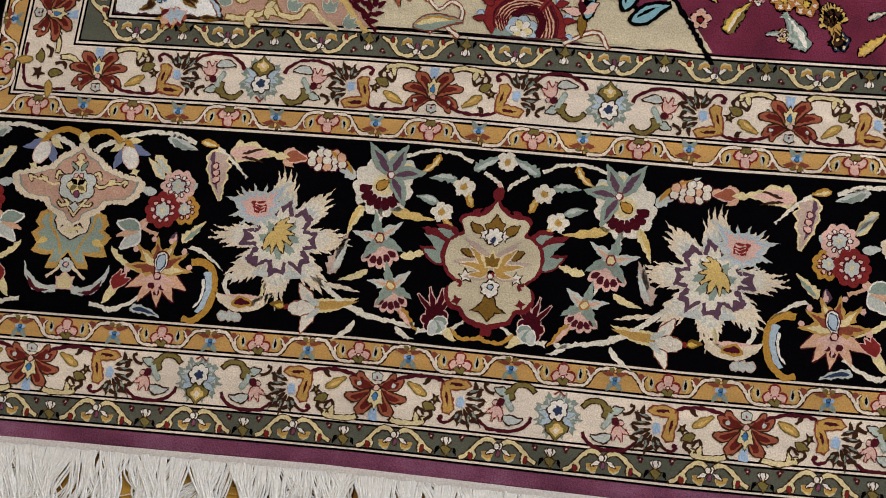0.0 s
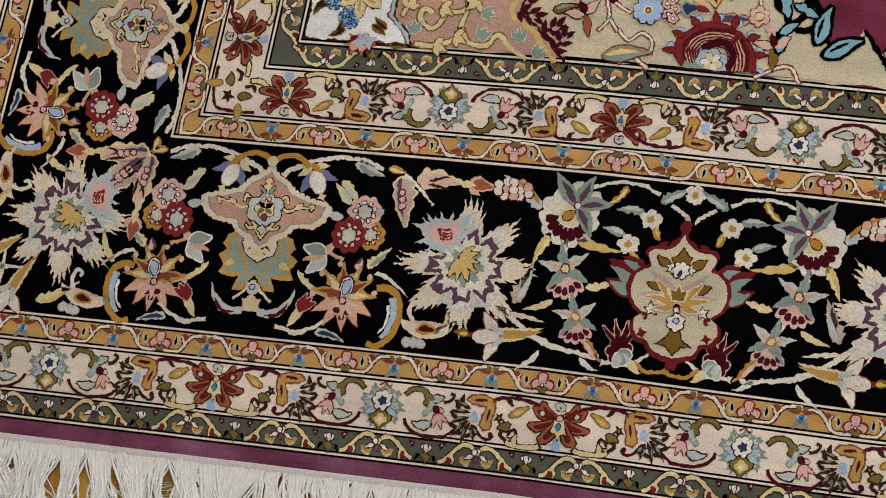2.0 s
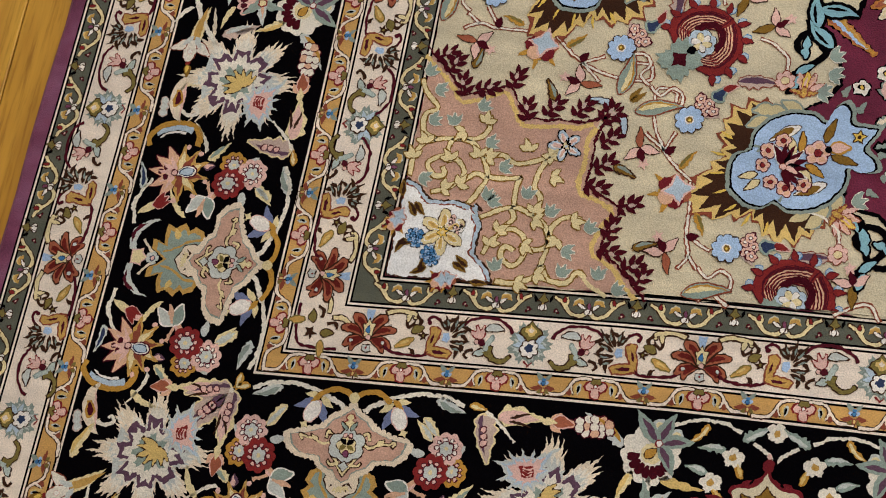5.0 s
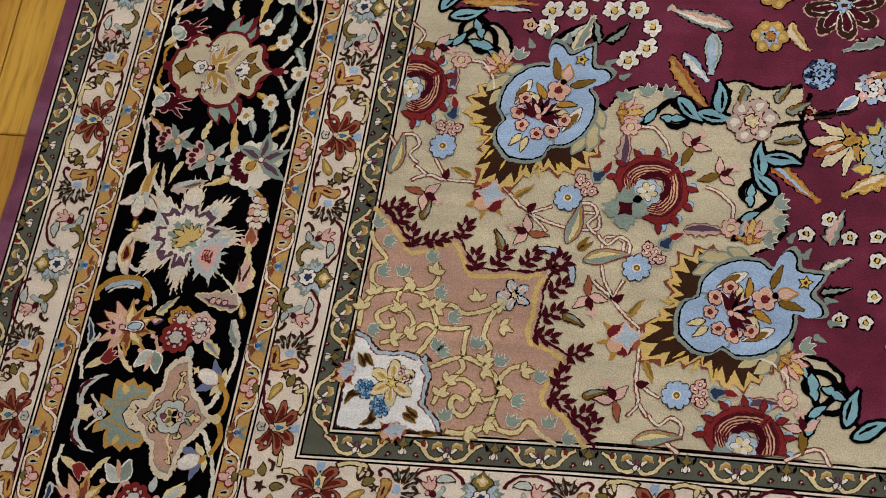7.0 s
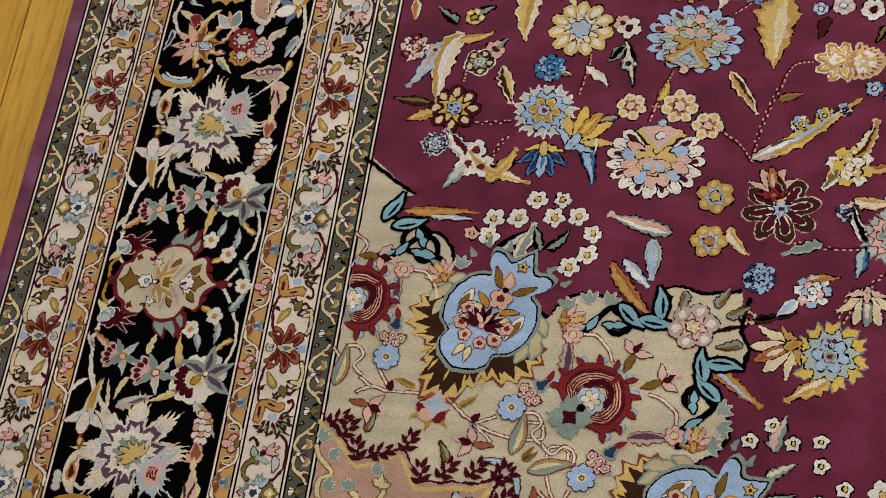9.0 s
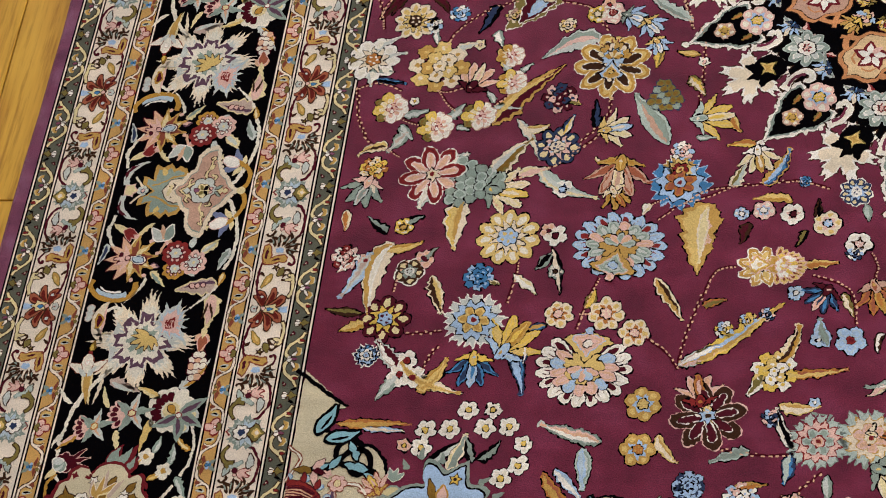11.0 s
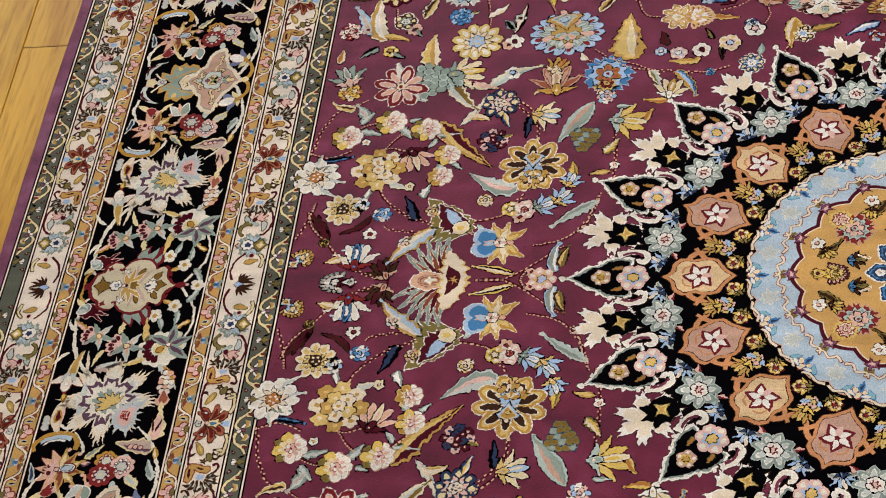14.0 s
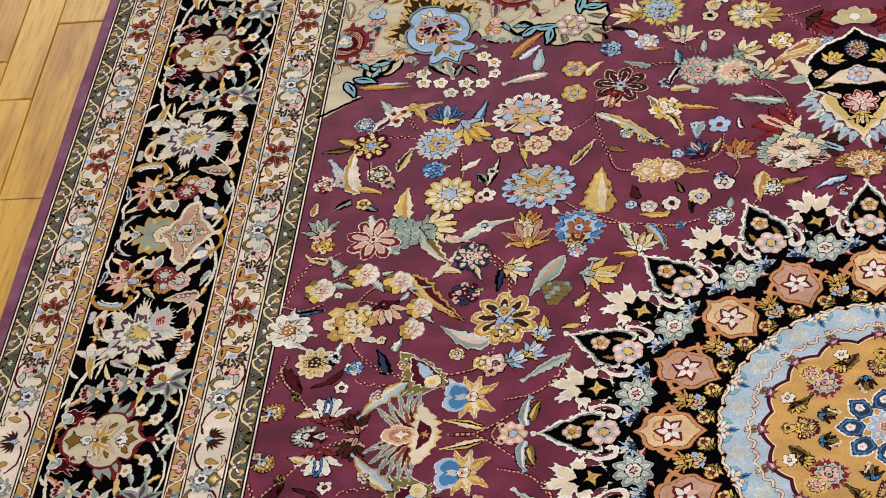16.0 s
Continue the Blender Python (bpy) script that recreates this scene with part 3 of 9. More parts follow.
def heart_flower(r):
    """Cobalt heart with a pale blue rim over gold and ivory petals, beaded middle."""
    d = Draw()
    for k, a in enumerate((0.45, -0.45, 1.15, -1.15, 1.75, -1.75)):
        s = 1 if a > 0 else -1
        d.poly(turn(leaf_pts(r * (1.0 if k < 2 else 0.9), r * 0.21, 0.2, 4, 12), a, 0, 0, s), "G" if k in (0, 1, 4, 5) else "X", "I", k % 2, 0.0008)
        d.poly(turn(leaf_pts(r * 0.72, r * 0.09, 0.2), a, 0, 0, s), "I" if k in (2, 3) else "X", None, 2)
    for s in (1, -1):
        d.poly(turn(petal_pts(0, r * 0.98, r * 0.36, 0.4), math.pi - 0.42 * s), "B", "W", 1, 0.0008)
    for s in (1, -1):
        d.items.append((turn(petal_pts(r * 0.08, r * 0.82, r * 0.27, 0.4), math.pi - 0.42 * s), "C", 4.6))
        d.items.append((turn(leaf_pts(r * 0.42, r * 0.08, 0.3), math.pi - 0.45 * s, -r * 0.14, 0, s), "P", 5))
    d.items.append((turn(leaf_pts(r * 0.45, r * 0.10, 0.0), math.pi, -r * 0.1, 0), "i", 5))
    for i in range(6):
        d.disc(r * 0.14 * math.cos(1.047 * i), r * 0.14 * math.sin(1.047 * i), r * 0.09, "W" if i % 2 else "P", "K", 5, 6, 0.0007)
    d.disc(r * 0.34, 0, r * 0.11, "p", "M", 4, 7, 0.0008)
    return d


PART_MESH = {}


def put(name, key, make, u, v, ang=0.0, flip=1, sym="4", sc=1.0, lift=0.0, parent=None):
    """Lay a motif on the rug at (u, v), and its mirror images over the rug's axes."""
    if key not in PART_MESH:
        drawn = make()
        drawn.seed = 1.7 * (len(PART_MESH) % 50)
        PART_MESH[key] = drawn.mesh(name)
    for sx in ((1, -1) if sym in "4h" else (1,)):
        for sy in ((1, -1) if sym in "4v" else (1,)):
            a, b = 1 + sx * (u - 1), YC + sy * (v - YC)
            x, y = warp(a, b)
            ob = new(name, PART_MESH[key])
            ob.parent = parent or rug
            ob.matrix_basis = (Matrix.Translation((x, y, TOP + 0.0004 + lift * 0.45)) @ Matrix.Rotation(lean(a, b), 4, "Z") @ Matrix.Diagonal((sx, sy, 1, 1))
                               @ Matrix.Rotation(ang, 4, "Z") @ Matrix.Diagonal((sc, sc * flip, 1, 1)))


def sheet(name, d, z, parent=None, sym="1"):
    """A large woven area given in rug coordinates, with mirror images."""
    for sx in ((1, -1) if sym in "4h" else (1,)):
        for sy in ((1, -1) if sym in "4v" else (1,)):
            ob = new(name, d.mesh(name, z, lambda u, v: warp(1 + sx * (u - 1), YC + sy * (v - YC))))
            ob.parent = parent or rug
    return ob


def grid_rect(d, u0, u1, v0, v1, col):
    """A rectangle cut into cells, so that it follows the rug's lie."""
    nu, nv = max(1, round((u1 - u0) / 0.12)), max(1, round((v1 - v0) / 0.12))
    for i in range(nu):
        for j in range(nv):
            a, b = u0 + (u1 - u0) * i / nu, u0 + (u1 - u0) * (i + 1) / nu
            c, e = v0 + (v1 - v0) * j / nv, v0 + (v1 - v0) * (j + 1) / nv
            d.items.append(([(a, c), (b, c), (b, e), (a, e)], col, 0))


def ring_band(name, q0, q1, col, z):
    d = Draw(0.0)
    W, H = 2.0, 2 * YC
    grid_rect(d, q0, W - q0, q0, q1, col)
    grid_rect(d, q0, W - q0, H - q1, H - q0, col)
    grid_rect(d, q0, q1, q1, H - q1, col)
    grid_rect(d, W - q1, W - q0, q1, H - q1, col)
    v, f = [], []
    for pts, _, _ in d.items:
        n = len(v)
        v += [(*warp(*p), z) for p in pts]
        f.append((n, n + 1, n + 2, n + 3))
    return mesh_ob(name, v, f, [DYE[col]], rug)


def rug_body():
    """The woven slab with a rounded overcast edge."""
    n = 48
    W, H = 2.0, 2 * YC
    loop = [(W * i / n, 0.0) for i in range(n)] + [(W, H * i / n) for i in range(n)] + [(W - W * i / n, H) for i in range(n)] + [(0.0, H - H * i / n) for i in range(n)]
    rnd = random.Random(3)
    wob = [rnd.uniform(-0.0012, 0.0012) for _ in loop]
    v, f = [], []
    rings = ((0.0, 0.0005), (-0.0015, 0.003), (-0.0015, 0.006), (0.0015, TOP - 0.0005), (0.006, TOP))
    m = len(loop)
    for inset, z in rings:
        for k, (u, w) in enumerate(loop):
            du = inset if u < 0.001 else (-inset if u > W - 0.001 else 0)
            dv = inset if w < 0.001 else (-inset if w > H - 0.001 else 0)
            x, y = warp(u + du - 0.007 * (u < 0.001), w + dv - 0.0065 * (w < 0.001))
            v.append((x + (wob[k] if u < 0.001 else 0), y + (wob[k] if w < 0.001 else 0), z))
    for r in range(len(rings) - 1):
        f += [(r * m + k, r * m + (k + 1) % m, (r + 1) * m + (k + 1) % m, (r + 1) * m + k) for k in range(m)]
    f.append(tuple((len(rings) - 1) * m + k for k in range(m)))
    return mesh_ob("plum_edge", v, f, [DYE["U"]], rug)


rug_body()
Z0 = TOP + 0.0002
for name, q0, q1, col in (("green_guard_band", 0.0118, 0.0305, "Q"), ("ivory_band", 0.0345, 0.0745, "F"), ("gold_guard_band", 0.0785, 0.0970, "H"), ("black_border", 0.1006, 0.2437, "K"),
                          ("gold_guard_band", 0.2475, 0.2636, "H"), ("ivory_band", 0.2676, 0.3080, "F"), ("green_guard_band", 0.3120, 0.3312, "Q")):
    ring_band(name, q0, q1, col, Z0)
for q in (0.0098, 0.0325, 0.0765, 0.0988, 0.2456, 0.2656, 0.3100, 0.3332):
    hw = 0.0026
    ring_band("black_line", q - hw, q - hw + 0.0017, "K", Z0 + 0.0001)
    ring_band("white_line", q - hw + 0.0017, q + hw - 0.0017, "F", Z0 + 0.0001)
    ring_band("black_line", q + hw - 0.0017, q + hw, "K", Z0 + 0.0001)
d = Draw(0.0)
grid_rect(d, 0.3352, 1.6648, 0.3352, 2 * YC - 0.3352, "V")
vs, fs = [], []
for pts, _, _ in d.items:
    k = len(vs)
    vs += [(*warp(*p), Z0) for p in pts]
    fs.append((k, k + 1, k + 2, k + 3))
mesh_ob("plum_field", vs, fs, [DYE["V"]], rug)


# ---- guard bands: repeating units along each side ----
def side_frames(q, first_u, step_u, first_v, step_v):
    """Places along the four sides for a unit centred at distance q from the edge: (u, v, angle, flip)."""
    out = []
    u = first_u
    while u < 1.0 - 0.2 * step_u:
        out += [(u, q, 0.0, 1, "4")]
        u += step_u
    v = first_v
    while v < YC - 0.2 * step_v:
        out += [(q, v, math.pi / 2, -1, "4")]
        v += step_v
    return out


def fine():
    """A Draw for small crisp work: no automatic inner lines."""
    d = Draw(0.0004)
    d.inner, d.wave = False, 0.0006
    return d


def faced(d, f):
    """Turn a unit drawn with the field toward +y over, for the outer bands."""
    d.items = [([(x, f * y) for x, y in pts], col, lv) for pts, col, lv in d.items]
    return d


def stroke(d, pts, w, col, out=None, tier=0, taper=0.0, ow=0.0007):
    d.poly(ribbon_pts(smooth(pts, 5), w, taper), col, out, tier, ow)


def gold_unit(step, f):
    """Pink three-lobed blossom with a brown cap, blue star blossom half a step on, cream stem between."""
    d = fine()
    h = step / 2
    for s in (1, -1):
        stroke(d, [(0.0035 * s, 0.0072), (0.009 * s, 0.0078), (0.0165 * s, 0.0062), (0.022 * s, -0.001), (0.027 * s, -0.0062), (h * s, -0.0068)], 0.0011, "F", "E", 0, 0.0, 0.0006)
        stroke(d, [(0.0195 * s, 0.002), (0.0185 * s, -0.003), (0.0165 * s, -0.005)], 0.0009, "F", "E", 0, 0.4, 0.0005)
        d.poly([(0.0205 * s, -0.0008), (0.0235 * s, -0.0055), (0.0195 * s, -0.007), (0.0178 * s, -0.0050)], "J", None, 2)
        d.poly(turn(leaf_pts(0.0105, 0.0018, 0.25), -math.pi / 2, 0.0135 * s, 0.0042, s), "X", None, 1)
        d.poly(turn(leaf_pts(0.0090, 0.0017, 0.15), -math.pi / 2, 0.0118 * s, 0.0035, s), "Z", None, 2)
        d.poly(turn(leaf_pts(0.0058, 0.0009, 0.1), -math.pi / 2, 0.0126 * s, 0.0018, s), "K", None, 3)
        d.poly(turn(leaf_pts(0.0085, 0.0019, 0.3), math.pi / 2 + 0.9 * s, h - 0.001 * s, 0.0030, -s), "S", None, 1)
        d.poly(turn(leaf_pts(0.0090, 0.0018, 0.3), -math.pi / 2 + 1.15 * s, h + 0.001 * s, -0.0022, s), "J", None, 1)
        d.poly(turn(leaf_pts(0.0058, 0.0016, 0.3), -math.pi / 2 + 0.75 * s, h, -0.0040, s), "D", None, 1)
        d.disc(0.0048 * s, 0.0018, 0.0036, "P", "R", 1, 8, 0.0009)
    d.disc(0, -0.0042, 0.0034, "P", "R", 1, 8, 0.0009)
    d.disc(0, -0.0006, 0.0036, "P", None, 2, 7)
    d.poly([(-0.0046, 0.0046), (-0.0022, 0.0080), (0.0022, 0.0080), (0.0046, 0.0046), (0.0018, 0.0030), (0, 0.0052), (-0.0018, 0.0030)], "D", "E", 3, 0.0004)
    d.disc(0, 0.0020, 0.0011, "W", "R", 3, 6, 0.0005)
    for s in (1, -1):
        d.disc(0.0026 * s, 0.0002, 0.0008, "R", None, 3, 5)
        d.disc(h + 0.0024 * s, 0.0012, 0.0020, "B", None, 2, 6)
    d.disc(h, 0.0040, 0.0019, "C", None, 2, 6)
    d.disc(h, 0.0010, 0.0015, "C", "N", 3, 6, 0.0004)
    d.disc(h, -0.0045, 0.0013, "X", "J", 3, 6, 0.0004)
    return faced(d, f)


def green_unit(step, f):
    """Pale yellow cup of scrolls holding two gold drops, with a gold-capped white blossom half a step on."""
    d = fine()
    h = step / 2
    for s in (1, -1):
        stroke(d, [(0.0015 * s, -0.0045), (0.006 * s, -0.0078), (0.0125 * s, -0.0066), (0.0185 * s, -0.0010), (0.0235 * s, 0.0042), (0.0285 * s, 0.0072)], 0.0015, "y", "E", 0, 0.15, 0.0006)
        stroke(d, [(0.0195 * s, 0.0002), (0.0178 * s, 0.0040), (0.0190 * s, 0.0075)], 0.0011, "y", "E", 0, 0.3, 0.0005)
        d.poly(turn(leaf_pts(0.0050, 0.0014, 0.1), math.pi / 2, 0.0210 * s, 0.0030, s), "R", "E", 1, 0.0004)
        for k, (c, w) in enumerate((("Z", 0.0050), ("X", 0.0044), ("G", 0.0030))):
            half = [(0.0040 * s, 0.0020), (0.0052 * s, 0.0024 + w), (0.0082 * s, 0.0032 + w), (0.0118 * s, 0.0018 + w * 0.8), (0.0132 * s, -0.0008 + w * 0.5), (0.0105 * s, 0.0006 + 0.3 * w)]
            d.items.append((half if s > 0 else half[::-1], c, 1 + 0.5 * k))
        d.poly(turn(leaf_pts(0.0070, 0.0012, 0.3), math.pi / 2 - 1.3 * s, 0.0028 * s, -0.0010, s), "W", "E", 2, 0.0005)
        d.poly(turn(petal_pts(0.0, 0.0062, 0.0017), -math.pi / 2 + 0.5 * s, h, 0.0012), "W", "E", 1, 0.0005)
        d.poly(turn(petal_pts(0.0, 0.0048, 0.0016), -math.pi / 2 + 0.45 * s, 0, -0.0012), "W", "E", 1, 0.0005)
        for x, y in ((0.0102, -0.0050), (0.0128, -0.0062), (0.0116, -0.0036)):
            d.disc(h - x * s, y, 0.0012, "M", "E", 1, 5, 0.0003)
        d.disc(h - 0.0116 * s, -0.0050, 0.0008, "P", None, 2, 5)
        d.poly(turn(leaf_pts(0.0062, 0.0012, 0.2), math.pi / 2 + 0.5 * s, h - 0.0060 * s, 0.0024, -s), "K", None, 0)
    d.poly(petal_pts(0.0, 0.0050, 0.0016), "U", "E", 2, 0.0004)
    d.items[-2:] = [(turn(p, math.pi / 2, 0, -0.0010), c, lv) for p, c, lv in d.items[-2:]]
    d.poly(turn(petal_pts(0.0, 0.0058, 0.0018), -math.pi / 2, h, 0.0010), "W", "E", 2, 0.0005)
    d.poly([(h - 0.0044, 0.0036), (h - 0.0016, 0.0062), (h, 0.0094), (h + 0.0016, 0.0062), (h + 0.0044, 0.0036), (h, 0.0018)], "D", "E", 3, 0.0005)
    d.disc(h, 0.0010, 0.0009, "G", None, 4, 5)
    return faced(d, f)


def cream_unit(half, f):
    """From the rust palmette (x = 0) over scrolls and a dark spray to the grey palmette (x = half)."""
    d = fine()
    k = half / 0.135
    # pale yellow bracket and dark curl over a gold bud
    stroke(d, [(0.013, 0.0165), (0.021, 0.0192), (0.030, 0.0188), (0.0375, 0.0172), (0.0375, 0.0135)], 0.0016, "y", "E", 0, 0.1, 0.0007)
    d.poly(turn(leaf_pts(0.008, 0.0018, 0.3), -2.0, 0.033, 0.0178), "y", "E", 0, 0.0006)
    stroke(d, [(0.0385, 0.0160), (0.0435, 0.0120), (0.0420, 0.0080), (0.0370, 0.0085), (0.0385, 0.0115)], 0.0015, "E", None, 1, 0.3)
    stroke(d, [(0.0370, 0.0085), (0.0330, 0.0060), (0.0315, 0.0100)], 0.0014, "E", None, 1, 0.3)
    d.poly(turn(leaf_pts(0.0105, 0.0032, 0.3), 0.1, 0.0365, 0.0030), "D", "E", 1, 0.0006)
    d.poly(turn(star_pts(5, 0.0052, 0.0022), 0.4, 0.0462, -0.0005), "E", None, 1)
    d.disc(0.0462, -0.0005, 0.0012, "D", None, 2, 5)
    d.poly(turn(leaf_pts(0.0165, 0.0030, 0.12), math.pi + 0.45, 0.0380, -0.0030), "G", "D", 2, 0.0007)
    d.poly(turn(leaf_pts(0.0090, 0.0012, 0.1), math.pi + 0.45, 0.0350, -0.0045), "X", None, 3)
    # maroon stem along the foot, rising into the ochre angle
    stroke(d, [(0.0135, -0.0115), (0.0190, -0.0152), (0.0290, -0.0172), (0.0400, -0.0176), (0.0490, -0.0160), (0.0530, -0.0120)], 0.0013, "M", None, 0)
    d.poly(turn(leaf_pts(0.0070, 0.0018, 0.4), 2.0, 0.0410, -0.0165), "E", None, 0)
    d.poly([(0.0510, -0.0130), (0.0505, -0.0050), (0.0530, 0.0010), (0.0525, 0.0075), (0.0570, 0.0085), (0.0605, 0.0050), (0.0590, -0.0020), (0.0570, -0.0060), (0.0555, -0.0100)], "G", "J", 1, 0.0008)
    d.poly([(0.0528, -0.0070), (0.0535, -0.0030), (0.0560, 0.0030), (0.0565, -0.0010), (0.0545, -0.0060)], "M", None, 2)
    d.poly([(0.0525, -0.0100), (0.0600, -0.0090), (0.0690, -0.0108), (0.0720, -0.0130), (0.0690, -0.0168), (0.0590, -0.0165), (0.0520, -0.0140)], "G", "J", 1, 0.0008)
    d.poly([(0.0560, -0.0122), (0.0620, -0.0116), (0.0680, -0.0130), (0.0640, -0.0145), (0.0570, -0.0142)], "M", None, 2)
    # maroon curl and dark spray with a sky-blue heart
    stroke(d, [(0.0505, 0.0115), (0.0500, 0.0150), (0.0540, 0.0165), (0.0590, 0.0140), (0.0630, 0.0090)], 0.0014, "M", None, 0, 0.2)
    d.disc(0.0510, 0.0118, 0.0020, "M", None, 1, 7)
    for x, y, a, L in ((0.0660, 0.0060, 2.0, 0.0110), (0.0670, 0.0055, 1.55, 0.0140), (0.0690, 0.0045, 1.05, 0.0165), (0.0700, 0.0035, 0.60, 0.0190), (0.0700, 0.0010, 0.18, 0.0160), (0.0690, -0.0030, -0.22, 0.0160), (0.0690, -0.0060, -0.60, 0.0140)):
        d.poly(turn(leaf_pts(L, 0.0019, 0.28), a, x, y), "E", None, 1)
        d.poly(turn(leaf_pts(L * 0.45, 0.0016, -0.5), a - 0.5, x + 0.5 * L * math.cos(a), y + 0.5 * L * math.sin(a)), "E", None, 1)
        d.poly(turn(leaf_pts(L * 0.40, 0.0007, 0.2), a + 0.1, x + 0.3 * L * math.cos(a), y + 0.3 * L * math.sin(a)), "S", None, 2)
    d.poly([(0.0628, 0.0030), (0.0672, 0.0042), (0.0690, -0.0010), (0.0668, -0.0048), (0.0630, -0.0035)], "B", None, 3)
    # maroon arch
    stroke(d, [(0.0790 * k, 0.0110), (0.0870 * k, 0.0172), (0.0980 * k, 0.0190), (0.1090 * k, 0.0176), (0.1180 * k, 0.0120), (0.1205 * k, 0.0070)], 0.0013, "M", None, 0)
    # pink tulip, plum knot, pale stalk, grey leaf
    for a, L in ((2.5, 0.0105), (1.9, 0.0120), (1.3, 0.0110)):
        d.poly(turn(leaf_pts(L, 0.0019, 0.1), a, 0.0950 * k, 0.0010), "P", "R", 1, 0.0006)
    d.disc(0.0960 * k, -0.0025, 0.0034, "M", None, 2, 7)
    d.disc(0.0915 * k, -0.0022, 0.0019, "P", "E", 1, 6, 0.0005)
    stroke(d, [(0.1000 * k, -0.0085), (0.1015 * k, -0.0020), (0.1045 * k, 0.0030)], 0.0021, "T", "S", 1, 0.3, 0.0006)
    d.poly(turn(leaf_pts(0.0140, 0.0032, -0.3), 0.35, 0.0985 * k, 0.0085), "Z", "E", 2, 0.0007)
    d.poly(turn(leaf_pts(0.0095, 0.0030, 0.3), math.pi + 0.1, 0.0995 * k, -0.0090), "T", "E", 1, 0.0007)
    stroke(d, [(0.0900 * k, -0.0085), (0.0850 * k, -0.0105), (0.0830 * k, -0.0145), (0.0860 * k, -0.0165)], 0.0015, "E", None, 1, 0.2)
    # olive scroll to the foot of the grey palmette
    stroke(d, [(0.1040 * k, -0.0050), (0.1030 * k, -0.0110), (0.1080 * k, -0.0160), (0.1150 * k, -0.0165), (0.1205 * k, -0.0120)], 0.0020, "D", "E", 1, 0.35, 0.0006)
    d.poly(turn(leaf_pts(0.0080, 0.0022, 0.3), 2.6, 0.1055 * k, -0.0120), "D", "E", 1, 0.0006)
    return faced(d, f)


def cream_mid(f):
    """Mirror spray where the repeat turns at the middle of the long side."""
    d = fine()
    for s in (1, -1):
        for i in range(5):
            a = math.pi / 2 - s * (0.15 + 0.42 * i)
            d.poly(turn(leaf_pts(0.0175 - 0.0012 * i, 0.0019, 0.28), a, 0.003 * s, -0.004, s), "E", None, 1)
        stroke(d, [(0.006 * s, -0.0135), (0.018 * s, -0.0170), (0.032 * s, -0.0140), (0.044 * s, -0.0040)], 0.0013, "M", None, 0)
        d.poly(turn(leaf_pts(0.0150, 0.0032, 0.3), math.pi / 2 - 0.5 * s, 0.030 * s, -0.004, s), "G", "D", 1, 0.0007)
        stroke(d, [(0.024 * s, 0.0150), (0.034 * s, 0.0172), (0.042 * s, 0.0120)], 0.0015, "y", "E", 0, 0.2, 0.0007)
        d.disc(0.040 * s, 0.003, 0.0026, "M", "P", 1, 6, 0.0006)
    d.poly([(0.004, -0.006), (0, 0.001), (-0.004, -0.006), (0, -0.010)], "B", "E", 2, 0.0005)
    return faced(d, f)


def flame_pts(L, w, bend):
    """A petal that is widest past its middle and curls over at the tip."""
    up, dn = [], []
    for i in range(11):
        t = i / 10
        hw = w * (0.30 + 0.75 * t) * math.sqrt(max(0.0, 1 - t ** 5)) + 0.0002
        c = bend * L * t ** 3
        up.append((L * t, c + hw))
        dn.append((L * t, c - hw))
    return dn + up[::-1]


def rust_petal(d, L, w, a, x, y, s=1, tier=0, bend=0.18):
    d.poly(turn(flame_pts(L * 0.88, w * 1.12, bend * 1.6), a, x, y, s), "j", "E", tier, 0.0007)
    d.poly(turn(flame_pts(L * 0.64, w * 0.62, bend * 1.2), a, x + 0.1 * L * math.cos(a), y + 0.1 * L * math.sin(a), s), "r", None, tier + 1)


def rust_palmette(f):
    """Dark red flame petals edged in terracotta round a pale yellow heart."""
    d = fine()
    up = math.pi / 2
    for s in (1, -1):
        rust_petal(d, 0.0180, 0.0030, up - 2.45 * s, 0.001 * s, -0.002, s, 0)
        rust_petal(d, 0.0225, 0.0042, up - 1.62 * s, 0.001 * s, -0.006, -s, 0)
        rust_petal(d, 0.0260, 0.0042, up - 0.98 * s, 0.001 * s, -0.005, -s, 2)
        rust_petal(d, 0.0260, 0.0050, up - 0.40 * s, 0.001 * s, -0.005, -s, 4, 0.1)
        rust_petal(d, 0.0205, 0.0034, up - 2.05 * s, 0.001 * s, -0.004, -s, 0)
        d.disc(0.0170 * s, 0.0058, 0.0015, "Z", "E", 0, 6, 0.0004)
        d.disc(0.0135 * s, -0.0085, 0.0017, "Z", "E", 1, 6, 0.0004)
    d.poly([(-0.0038, 0.0190), (0.0038, 0.0190), (0.0022, 0.0105), (0, 0.0078), (-0.0022, 0.0105)], "B", None, 3)
    d.poly([(0, 0.0105), (0.0022, 0.0062), (0.0056, 0.0058), (0.0046, 0.0010), (0.0036, -0.0042), (-0.0036, -0.0042), (-0.0046, 0.0010), (-0.0056, 0.0058), (-0.0022, 0.0062)], "y", "E", 6, 0.0005)
    d.poly(turn(leaf_pts(0.0062, 0.0019, 0.0), up, 0, -0.0018), "C", "N", 7, 0.0004)
    d.disc(0, -0.0055, 0.0021, "P", "E", 7, 7, 0.0005)
    d.poly([(-0.0030, -0.0120), (0.0030, -0.0120), (0.0036, -0.0160), (0, -0.0182), (-0.0036, -0.0160)], "Z", "E", 3, 0.0005)
    d.disc(0, -0.0140, 0.0012, "R", None, 4, 5)
    return faced(d, f)


